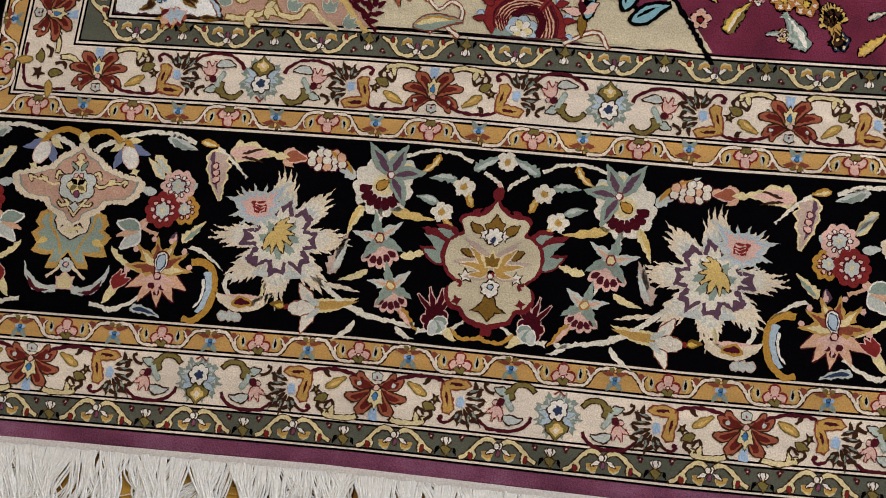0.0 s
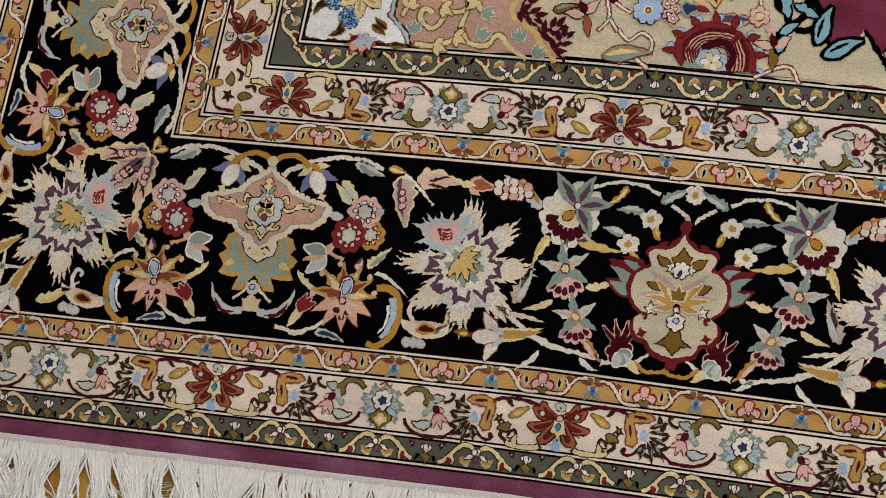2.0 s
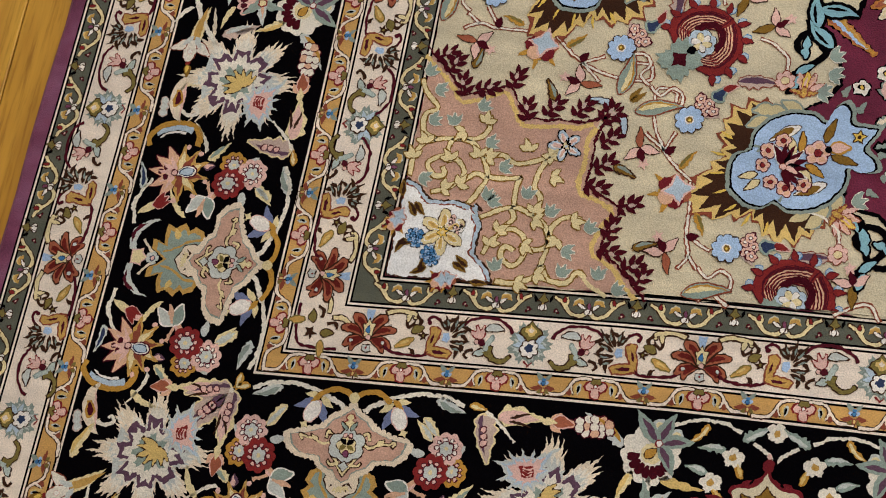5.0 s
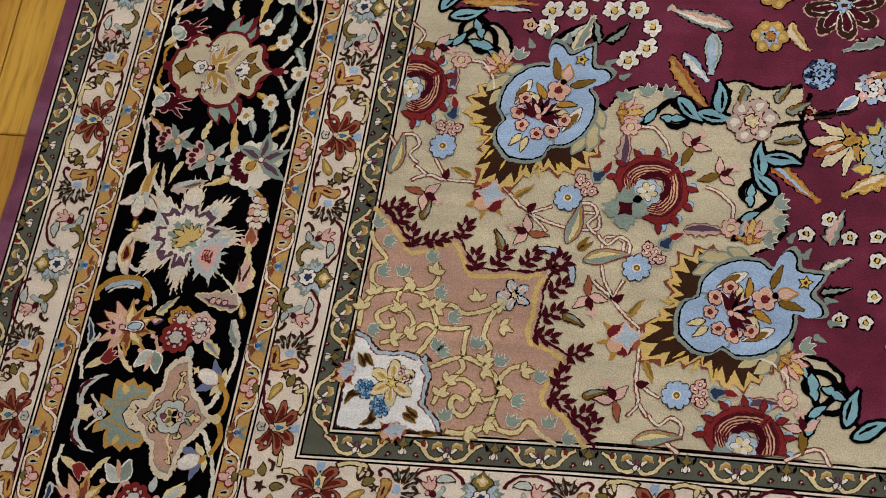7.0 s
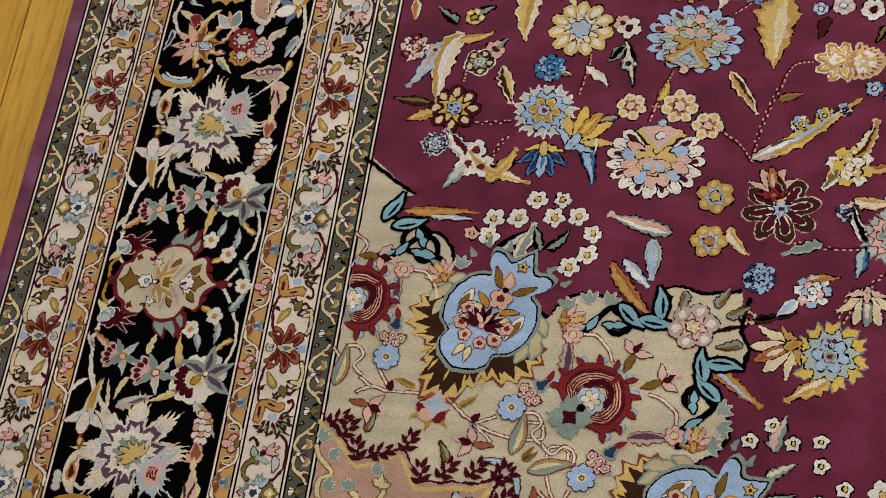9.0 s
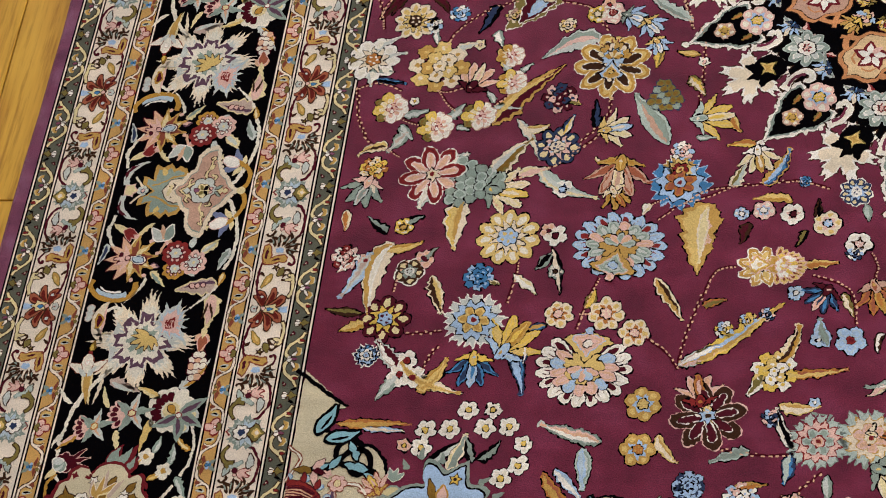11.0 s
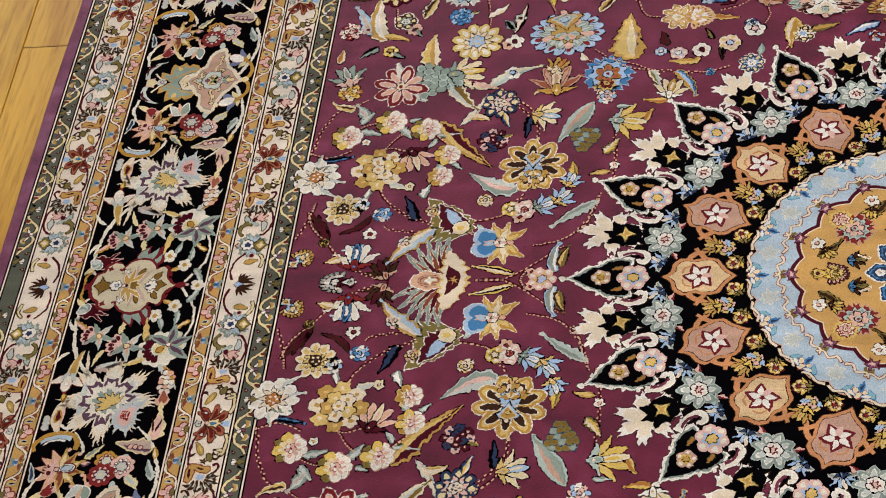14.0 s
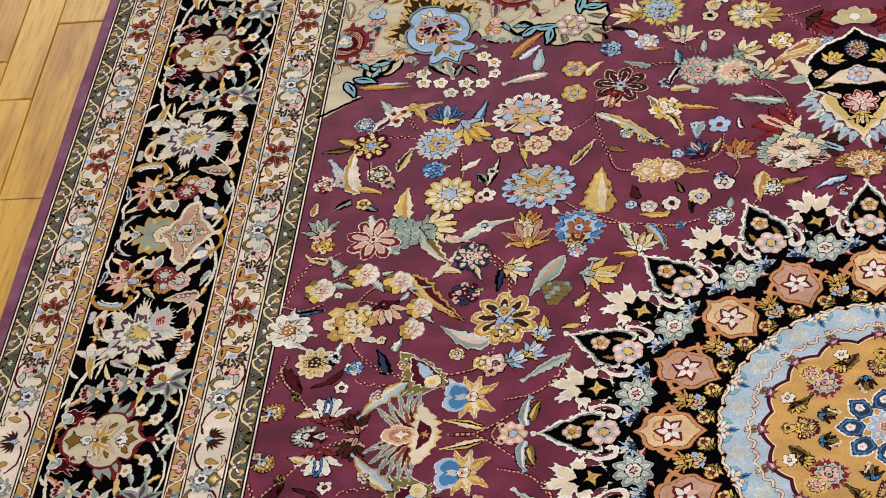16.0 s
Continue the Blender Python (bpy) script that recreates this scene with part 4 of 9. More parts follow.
def grey_palmette(f):
    """Ragged grey-green flower under a brown and gold flame, with a white frilled navy heart."""
    d = fine()
    d.poly(ragged_pts(9, 0.0190, 0.0050, 3, 14), "S", None, 0)
    d.poly(ragged_pts(9, 0.0150, 0.0045, 3, 15), "Z", None, 1)
    for i in range(7):
        d.poly(turn(leaf_pts(0.0120, 0.0013, 0.1), -math.pi / 2 + (i - 3) * 0.55, 0, -0.002), "t", None, 2)
    for s in (1, -1):
        d.poly(turn(leaf_pts(0.0105, 0.0026, 0.1), math.pi / 2 - 1.1 * s, 0.004 * s, 0.002, s), "i", "S", 2, 0.0006)
        d.poly(turn(leaf_pts(0.0100, 0.0022, 0.1), math.pi / 2 - 1.9 * s, 0.004 * s, 0.000, s), "i", "S", 2, 0.0006)
    for k, (c, g) in enumerate((("E", 1.0), ("D", 0.86), ("X", 0.55), ("F", 0.28))):
        half = [(0, 0.0200), (0.0042, 0.0150), (0.0086, 0.0128), (0.0098, 0.0080), (0.0060, 0.0062), (0.0030, 0.0020), (0, 0.0012)]
        half = [(x * g, 0.0120 + (y - 0.0120) * g) for x, y in half]
        d.items.append((half + [(-x, y) for x, y in half[-2:0:-1]], c, 6 + k))
    d.poly([(x, y - 0.0040) for x, y in lobe_pts(7, 0.0058, 0.0020, 6)], "W", "E", 6, 0.0006)
    d.poly([(x, y - 0.0034) for x, y in lobe_pts(5, 0.0028, 0.0012, 5)], "N", None, 7)
    d.poly([(0.0030, -0.0145), (0.0042, -0.0152), (0.0002, -0.0190), (-0.0042, -0.0152), (-0.0030, -0.0145), (0, -0.0175)], "R", None, 3)
    return faced(d, f)


def corner_bud(f):
    """Fills the mitre of the ivory band; +x points to the rug's middle."""
    d = fine()
    if f > 0:
        for s in (1, -1):
            d.poly(turn(leaf_pts(0.014, 0.0028, 0.12), math.pi - 0.9 * s, -0.010, 0.012 * s, s), "G", "D", 1, 0.0007)
            d.poly(turn(leaf_pts(0.0105, 0.0032, 0.3), 0.5 * s, -0.006, 0.006 * s, s), "D", "E", 1, 0.0006)
            stroke(d, [(0.002, 0.004 * s), (0.008, 0.008 * s), (0.006, 0.013 * s)], 0.0015, "E", None, 1, 0.2)
            stroke(d, [(0.010, 0.003 * s), (0.016, 0.009 * s), (0.017, 0.016 * s)], 0.0017, "y", "E", 0, 0.1, 0.0007)
            stroke(d, [(-0.026, 0.000), (-0.022, 0.008 * s), (-0.013, 0.018 * s), (-0.004, 0.026 * s)], 0.0013, "M", None, 0)
        d.poly(turn(star_pts(5, 0.0062, 0.0026), 0.4, -0.013, 0.0), "E", None, 1)
        return d
    d.add(rust_palmette(1), 0, 0, math.pi / 2)
    return d


def guards():
    for q, fu, fv, f, tag in ((0.0877, 0.124, 0.124, -1, "out"), (0.2556, 0.2885, 0.2885, 1, "in")):
        n_u, n_v = round((1.0 - fu) / 0.0776 * 2) / 2, round((YC - fv) / 0.0776 * 2) / 2
        su, sv = (1.0 - fu) / n_u, (YC - fv) / n_v
        for u, v, a, fl, sym in side_frames(q, fu, su, fv, sv):
            put("gold_guard_blossom", "gold" + tag, lambda: gold_unit(0.0776, f), u, v, a, fl, sym)
    for q, fu, fv, f, tag in ((0.0212, 0.085, 0.085, -1, "out"), (0.3216, 0.358, 0.358, 1, "in")):
        n_u, n_v = round((1.0 - fu) / 0.0776 * 2) / 2, round((YC - fv) / 0.0776 * 2) / 2
        su, sv = (1.0 - fu) / n_u, (YC - fv) / n_v
        for u, v, a, fl, sym in side_frames(q, fu, su, fv, sv):
            put("green_guard_scroll", "green" + tag, lambda: green_unit(0.0776, f), u, v, a, fl, sym)
    for q, us, vs, f, tag in ((0.0545, (0.0545, 0.3288, 0.5987, 0.8687), (0.0545, 0.3296, 0.6137, 0.8707, 1.1278), -1, "out"),
                              (0.2878, (0.333, 0.6024, 0.8706), (0.333, 0.6125, 0.873, 1.137), 1, "in")):
        for places, along in ((us, "u"), (vs, "v")):
            ends = list(places[1:]) + [places[-1] + (0.2627 if along == "u" else 0.2570)]
            for k, (a, b) in enumerate(zip(places, ends)):
                half = round((b - a) / 2, 4)
                spots = [("rust_palmette", "rust" + tag, lambda: rust_palmette(f), a, 1), ("ivory_band_spray", "cream%s%.4f" % (tag, half), lambda: cream_unit(half, f), a, 1),
                         ("grey_palmette", "grey" + tag, lambda: grey_palmette(f), a + half, 1)]
                if k + 1 < len(places):
                    spots.append(("ivory_band_spray", "cream%s%.4f" % (tag, half), lambda: cream_unit(half, f), b, -1))
                for name, key, make, p, e in spots:
                    if name == "rust_palmette" and p < 0.1:
                        continue
                    if along == "u":
                        put(name, key, make, p, q, 0.0 if e > 0 else math.pi, 1 if e > 0 else -1, sym="v" if p > 0.985 else "4")
                    else:
                        put(name, key, make, q, p, math.pi / 2 * e, -1 if e > 0 else 1)
        put("dark_spray", "cmid" + tag, lambda: cream_mid(f), q, YC, math.pi / 2, -1, "h")
        put("corner_bud", "ccorn" + tag, lambda: corner_bud(f), q + 0.004 * (f > 0), q + 0.004 * (f > 0), math.pi / 4, 1, lift=0.0003)


guards()


# ---- black main border ----
def bput(name, key, make, s, q, ang=0.0, flip=1, corner=True, only=None):
    """Lay a motif at s along the border from a diamond palmette, q in from the rug's edge, on every half repeat."""
    runs = [("b", 0.337, 1, 1.01), ("b", 1.0, -1, 1.01), ("l", 0.336, 1, 1.02), ("l", 1.006, -1, 1.02), ("l", 1.006, 1, 0.958)]
    if corner:
        runs += [("b", 0.337, -1, 1.0), ("l", 0.336, -1, 1.0)]
    q -= 0.0035
    for side, o, e, k in runs:
        if side == "b":
            put(name, key, make, o + e * s * k, q, ang if e > 0 else math.pi - ang, flip * e)
        else:
            put(name, key, make, q, o + e * s * k, math.pi / 2 - ang if e > 0 else ang - math.pi / 2, -flip * e)


def bstem(pts, corner=True, w=0.0021, col="Z"):
    key = "bstem%.3f_%.3f" % pts[0]
    x0, y0 = pts[0]

    def make():
        d = Draw()
        d.poly(ribbon_pts(smooth([(x - x0, y - y0) for x, y in pts], 5), w, 0.3), col, None, 0)
        return d
    bput("border_stem", key, make, x0, y0, 0.0, 1, corner)


def diamond_palmette():
    """Salmon four-pointed cartouche with a scalloped cream rim over a sage cup with gold edges."""
    d = fine()
    d.rough, d.wave = 0.0004, 0.0006

    def mirrored(half):
        return half + [(-x, y) for x, y in half[-2:0:-1]]
    cup = [(0.0, -0.020), (0.016, -0.019), (0.025, -0.022), (0.028, -0.029), (0.0245, -0.033), (0.0305, -0.038), (0.0255, -0.044), (0.0290, -0.051), (0.020, -0.053), (0.0130, -0.052), (0.0165, -0.062), (0.0085, -0.062), (0.0, -0.050)]
    cup = [(x * 1.08, -0.020 + (y + 0.020) * 1.12) for x, y in cup]
    d.poly(mirrored(cup), "G", None, 0)
    d.poly(mirrored([(x * 0.84, -0.037 + (y + 0.037) * 0.84) for x, y in cup]), "t", None, 1)
    for s in (1, -1):
        stroke(d, [(0.019 * s, -0.022), (0.017 * s, -0.033), (0.010 * s, -0.044), (0.006 * s, -0.056)], 0.0013, "G", None, 2, 0.3)
        d.poly(turn(leaf_pts(0.010, 0.0028, 0.2), -math.pi / 2 + 1.0 * s, 0.018 * s, -0.044, s), "X", None, 2)
    fan = [(0.0, -0.022), (0.0125, -0.022), (0.0145, -0.029), (0.0115, -0.036), (0.0060, -0.0395), (0.0, -0.043)]
    d.poly(mirrored(fan), "I", "E", 3, 0.0007)
    for a in (-0.9, -0.45, 0.0, 0.45, 0.9):
        d.poly(turn(leaf_pts(0.0125, 0.0011, 0.0), -math.pi / 2 + a, 0, -0.0265), "E", None, 4)
        d.poly(turn(leaf_pts(0.0055, 0.0014, 0.0), -math.pi / 2 + a + 0.22, 0.003 * a, -0.0335), "y", None, 5)
    cart = [(0, 0.034), (0.0075, 0.0265), (0.0155, 0.0225), (0.0215, 0.0145), (0.032, 0.0115), (0.042, 0.0085), (0.0525, 0.0065), (0.0495, -0.0030), (0.0425, -0.0095), (0.0335, -0.0105), (0.0245, -0.0110), (0.0205, -0.0180), (0.0135, -0.0215), (0.0085, -0.0235), (0.0055, -0.0300), (0, -0.0335)]
    for s in (1, -1):
        for i in range(len(cart) - 1):
            (a, b), (c, e) = cart[i], cart[i + 1]
            for t in (0.15, 0.65):
                d.disc((a + (c - a) * t) * s, b + (e - b) * t, 0.0034, "I", None, 3, 7)
    d.poly(mirrored(cart), "I", None, 4)
    d.poly([(x * 0.945, y * 0.93) for x, y in mirrored(cart)], "S", None, 5)
    d.poly([(x * 0.915, y * 0.895) for x, y in mirrored(cart)], "L", None, 6)
    for s in (1, -1):
        stroke(d, [(0.0130 * s, 0.0020), (0.0200 * s, 0.0000), (0.0270 * s, 0.0030), (0.0340 * s, 0.0040), (0.0400 * s, 0.0060), (0.0380 * s, 0.0020)], 0.0011, "y", "E", 8, 0.3, 0.0006)
        stroke(d, [(0.0120 * s, 0.0080), (0.0165 * s, 0.0110), (0.0180 * s, 0.0055)], 0.0012, "y", "E", 8, 0.2, 0.0006)
        stroke(d, [(0.0110 * s, -0.0070), (0.0060 * s, -0.0150), (0.0020 * s, -0.0210), (0.0, -0.0250)], 0.0011, "y", "E", 8, 0.2, 0.0006)
        stroke(d, [(0.0050 * s, -0.0160), (0.0110 * s, -0.0165), (0.0140 * s, -0.0135)], 0.0011, "y", "E", 8, 0.2, 0.0006)
        d.poly(turn(leaf_pts(0.0075, 0.0018, 0.2), 0.5 if s > 0 else math.pi - 0.5, 0.0250 * s, 0.0020, s), "y", "E", 8, 0.0005)
        d.poly(turn(leaf_pts(0.0080, 0.0014, 0.3), 0.7 if s > 0 else math.pi - 0.7, 0.0015 * s, 0.0125, s), "t", "E", 10, 0.0004)
    d.poly([(x * 1.12, y) for x, y in lobe_pts(6, 0.0112, 0.0026, 6)], "Z", "E", 9, 0.0007)
    d.poly(lobe_pts(5, 0.0060, 0.0020, 5), "y", "E", 10, 0.0005)
    for s in (1, -1):
        d.poly(turn(leaf_pts(0.0072, 0.0020, 0.1), math.pi / 2 - 0.95 * s, 0.0004 * s, 0.0006, s), "K", None, 11)
        d.poly(turn(leaf_pts(0.0065, 0.0018, 0.1), -math.pi / 2 + 0.95 * s, 0.0004 * s, -0.0006, s), "D", None, 11)
        d.disc(0.0022 * s, 0.0082, 0.0018, "P", "M", 11, 6, 0.0004)
    d.disc(0, -0.0070, 0.0024, "U", "M", 11, 6, 0.0004)
    d.disc(0, 0.0235, 0.0030, "y", "R", 8, 6, 0.0006)
    d.poly(turn(star_pts(4, 0.0052, 0.0028), 0, 0, 0.0180), "y", "R", 8, 0.0006)
    d.poly([(0, -0.0130), (0.0040, -0.0170), (0, -0.0210), (-0.0040, -0.0170)], "Z", "E", 9, 0.0005)
    # foot: small white blossom, ivory bud, crescent leaves on short stems
    for s in (1, -1):
        stroke(d, [(0.004 * s, -0.0640), (0.010 * s, -0.0700), (0.016 * s, -0.0745)], 0.0013, "I", None, 0, 0.2)
        for col, w, lv in (("Z", 0.0, 1), ("M", 0.0022, 2)):
            pts = [(0.0060, -0.0800 - w), (0.0140, -0.0815 - w), (0.0230, -0.0785 - w), (0.0310, -0.0700 - w), (0.0350, -0.0620)]
            low = [(0.0330, -0.0750), (0.0260, -0.0850), (0.0150, -0.0880), (0.0060, -0.0860)]
            d.items.append(([(x * s, y) for x, y in pts + low][::s], "Z" if col == "Z" else "M", lv) if col == "Z" else ([(x * s, y) for x, y in [(0.0120, -0.0855), (0.0220, -0.0835), (0.0310, -0.0745), (0.0290, -0.0820), (0.0200, -0.0875)]][::s], "M", lv))
    for i in range(5):
        a = math.pi / 2 + 2 * math.pi * i / 5
        d.disc(0.0036 * math.cos(a), -0.0640 + 0.0036 * math.sin(a), 0.0027, "Z", None, 3, 7)
    d.disc(0, -0.0640, 0.0021, "P", "N", 4, 6, 0.0005)
    d.poly([(-0.0062, -0.0735), (-0.0035, -0.0745), (0, -0.0690), (0.0035, -0.0745), (0.0062, -0.0735), (0.0050, -0.0830), (-0.0050, -0.0830)], "y", "P", 2, 0.0007)
    # crown: knob and golden arches
    d.disc(0, 0.0395, 0.0046, "y", None, 8, 8)
    for s in (1, -1):
        stroke(d, [(0.002 * s, 0.0410), (0.0110 * s, 0.0460), (0.0220 * s, 0.0450), (0.0310 * s, 0.0390)], 0.0023, "g", None, 6, 0.1)
    return d


def lobed_palmette():
    """Pale olive lobed cartouche with a dark red rim, sage side leaves and a salmon lily inside."""
    d = fine()
    d.rough, d.wave = 0.0004, 0.0006

    def mirrored(half, k=1.0):
        return [(x * k, y * k) for x, y in half + [(-x, y) for x, y in half[-2:0:-1]]]
    half = smooth([(0.0, 0.0500), (0.0050, 0.0420), (0.0120, 0.0370), (0.0230, 0.0360), (0.0270, 0.0310), (0.0235, 0.0230), (0.0290, 0.0200), (0.0360, 0.0130), (0.0380, 0.0020), (0.0345, -0.0090), (0.0270, -0.0150), (0.0315, -0.0190), (0.0330, -0.0270), (0.0290, -0.0350), (0.0215, -0.0370), (0.0170, -0.0440), (0.0090, -0.0480), (0.0, -0.0500)], 3)
    for s in (1, -1):
        for x, y, a, L, w, bend in ((0.0335, 0.0010, 1.25, 0.0300, 0.0074, -0.5), (0.0320, 0.0000, -0.10, 0.0240, 0.0082, 0.5), (0.0290, 0.0150, 1.0, 0.0190, 0.0050, -0.4)):
            ang = a if s > 0 else math.pi - a
            d.poly(turn(leaf_pts(L, w, bend), ang, x * s, y, s), "d", None, 0)
            d.poly(turn(leaf_pts(L * 0.76, w * 0.64, bend), ang, (x + 0.0028) * s, y, s), "t", None, 1)
        d.poly(turn(leaf_pts(0.008, 0.0022, 0.4), 2.2 if s > 0 else math.pi - 2.2, 0.0190 * s, 0.0375, s), "d", None, 0)
        d.poly(turn(leaf_pts(0.007, 0.0020, 0.4), 1.9 if s > 0 else math.pi - 1.9, 0.0100 * s, 0.0390, s), "d", None, 0)
    d.poly(mirrored(half, 1.05), "d", None, 1)
    d.poly(mirrored(half, 0.965), "a", None, 2)
    d.poly([(0.0, 0.062), (0.0046, 0.0565), (0.0036, 0.0500), (0, 0.0480), (-0.0036, 0.0500), (-0.0046, 0.0565)], "d", None, 2)
    d.disc(0, 0.0620, 0.0025, "P", None, 3, 6)
    d.poly([(-0.0050, -0.0490), (0.0050, -0.0490), (0.0038, -0.0570), (-0.0038, -0.0570)], "d", None, 2)
    for s in (1, -1):
        stroke(d, [(0.0260 * s, -0.0155), (0.0225 * s, -0.0165), (0.0240 * s, -0.0205)], 0.0014, "d", None, 4, 0.2)
        d.poly(turn(star_pts(4, 0.0048, 0.0022), 0.3, 0.0245 * s, -0.0310), "d", None, 4)
        # lily: two tall and two spreading petals with gold hearts, pale lilac rims
        for a, L, w in ((1.15, 0.0330, 0.0050), (0.55, 0.0300, 0.0044), (-0.45, 0.0190, 0.0034)):
            ang = a if s > 0 else math.pi - a
            d.poly(turn(leaf_pts(L, w, -0.25 if a > 0 else 0.3), ang, 0.001 * s, -0.0090, s), "s", None, 5)
            d.poly(turn(leaf_pts(L * 0.72, w * 0.55, -0.25 if a > 0 else 0.3), ang, 0.003 * s, -0.0085, s), "G", "I", 6, 0.0006)
        for x, y, a in ((0.0150, 0.0225, 0.5), (0.0215, 0.0045, 0.2)):
            ang = a if s > 0 else math.pi - a
            d.poly(turn(leaf_pts(0.0115, 0.0030, 0.2), ang, x * 0.62 * s, y * 1.0, s), "o", "E", 4, 0.0006)
            d.poly(turn(star_pts(5, 0.0042, 0.0022), 0, x * 0.50 * s, y - 0.0012), "W", "E", 4, 0.0005)
        d.poly(turn(star_pts(5, 0.0050, 0.0024), 0.5, 0.0195 * s, -0.0115), "W", "E", 4, 0.0005)
    d.poly([(-0.0060, 0.0250), (-0.0075, 0.0300), (-0.0040, 0.0315), (0, 0.0375), (0.0040, 0.0315), (0.0075, 0.0300), (0.0060, 0.0250)], "o", "E", 4, 0.0006)
    d.poly([(x, y + 0.0205) for x, y in lobe_pts(7, 0.0050, 0.0018, 5)], "W", "E", 5, 0.0006)
    d.poly(turn(leaf_pts(0.0060, 0.0018, 0.0), math.pi / 2, 0, 0.0150), "N", None, 6)
    d.poly([(0, 0.0080), (0.0022, 0.0030), (0.0066, 0.0045), (0.0042, -0.0030), (-0.0042, -0.0030), (-0.0066, 0.0045), (-0.0022, 0.0030)], "o", "y", 8, 0.0009)
    d.disc(0, -0.0085, 0.0028, "K", None, 8, 7)
    d.disc(0, -0.0105, 0.0020, "W", "R", 9, 6, 0.0006)
    d.poly([(x, y - 0.0205) for x, y in lobe_pts(6, 0.0052, 0.0018, 5)], "W", "E", 6, 0.0006)
    d.disc(0, -0.0190, 0.0020, "i", "E", 7, 6, 0.0005)
    d.poly([(-0.0035, -0.0270), (0.0035, -0.0270), (0.0055, -0.0330), (0.0120, -0.0390), (0.0055, -0.0380), (0, -0.0450), (-0.0055, -0.0380), (-0.0120, -0.0390), (-0.0055, -0.0330)], "o", "E", 5, 0.0007)
    return d


def star_flower():
    """Ragged eight-pointed star, ivory tips and a purple zigzag, with a red-eyed pale bloom (toward -x, +y)."""
    d = fine()
    d.rough, d.wave = 0.0006, 0.0008
    d.poly(ragged_pts(8, 0.0590, 0.0320, 9, 5), "I", None, 0)
    d.poly(ragged_pts(8, 0.0480, 0.0220, 8, 6), "w", None, 1)
    d.poly(ragged_pts(8, 0.0415, 0.0140, 6, 9), "Z", None, 1.5)
    d.poly(ragged_pts(8, 0.0375, 0.0110, 2, 7), "u", None, 2)
    d.poly(ragged_pts(8, 0.0285, 0.0080, 3, 8), "w", None, 3)
    d.poly(ragged_pts(8, 0.0190, 0.0080, 3, 4), "t", None, 4)
    for i in range(7):
        a = -2.1 + 0.48 * i
        d.poly(turn(leaf_pts(0.0210 - 0.0012 * abs(i - 2), 0.0030, 0.05), a, -0.006, 0.006), "X", "E", 5, 0.0006)
    c = (-0.0215, 0.0265)
    spikes = [(2.9, 0.034), (2.4, 0.026), (1.9, 0.022), (1.35, 0.022), (0.75, 0.036), (0.2, 0.026), (-0.5, 0.022), (-1.1, 0.020), (-1.7, 0.022), (-2.3, 0.024), (-2.8, 0.028)]
    for k, (g, col, seed) in enumerate(((1.0, "Z", 3), (0.80, "i", 4), (0.62, "P", 6))):
        rnd = random.Random(seed)
        pts = []
        for a, r in spikes:
            for t in (-0.20, -0.10, 0.0, 0.10, 0.20):
                rr = r * g * (1 - 1.6 * abs(t)) * (1.0 if t in (-0.20, 0.0, 0.20) else 0.84) * rnd.uniform(0.92, 1.05)
                pts.append((c[0] + rr * math.cos(a - t), c[1] + rr * math.sin(a - t)))
        d.items.append((pts[::-1], col, 12 + k))
    d.poly([(-0.0290, 0.0330), (-0.0150, 0.0350), (-0.0130, 0.0215), (-0.0270, 0.0195)], "P", None, 8)
    d.poly([(-0.0275, 0.0310), (-0.0160, 0.0330), (-0.0145, 0.0230), (-0.0255, 0.0210)], "R", None, 9)
    for y in (0.0240, 0.0270, 0.0300):
        d.poly(ribbon_pts([(-0.0250, y), (-0.0205, y - 0.0014), (-0.0165, y + 0.0012)], 0.0004), "P", None, 10)
    d.items = [([(x * 0.9, y * 0.9) for x, y in pts], col, lv) for pts, col, lv in d.items]
    return d


def eyed_blossom(r, col):
    """Eight frilled petals round a beaded white eye."""
    d = fine()
    d.rough = 0.0004
    d.poly(lobe_pts(9, r * 0.86, r * 0.16, 5), col, None, 0)
    for i in range(9):
        a = 2 * math.pi * (i + 0.5) / 9
        d.disc(r * 0.56 * math.cos(a), r * 0.56 * math.sin(a), r * 0.12, "P" if col != "P" else "W", "M", 1, 5, 0.0005)
    d.poly(lobe_pts(6, r * 0.34, r * 0.10, 5), "Z", "M", 2, 0.0006)
    d.disc(0, 0, r * 0.14, "y", None, 3, 6)
    return d


def trio():
    """Three touching blossoms, pink, dark red and ochre, with small sage leaves."""
    d = fine()
    for x, y, a, L in ((-0.012, 0.030, 2.0, 0.022), (-0.018, 0.012, 2.7, 0.014), (0.016, 0.012, 0.6, 0.012)):
        d.poly(turn(leaf_pts(L, 0.0040, 0.3), a, x * 0.7, y * 0.6), "y" if L > 0.02 else "Z", None, 0)
        d.poly(turn(leaf_pts(L * 0.7, 0.0018, 0.3), a, x * 0.72, y * 0.64), "Z", None, 1)
    d.add(eyed_blossom(0.0125, "g"), 0.0110, -0.0050, 0, 1, 1, 0)
    d.add(eyed_blossom(0.0140, "P"), 0.0040, 0.0130, 0, 1, 1, 2)
    d.add(eyed_blossom(0.0145, "R"), -0.0060, -0.0070, 0, 1, 1, 4)
    return d


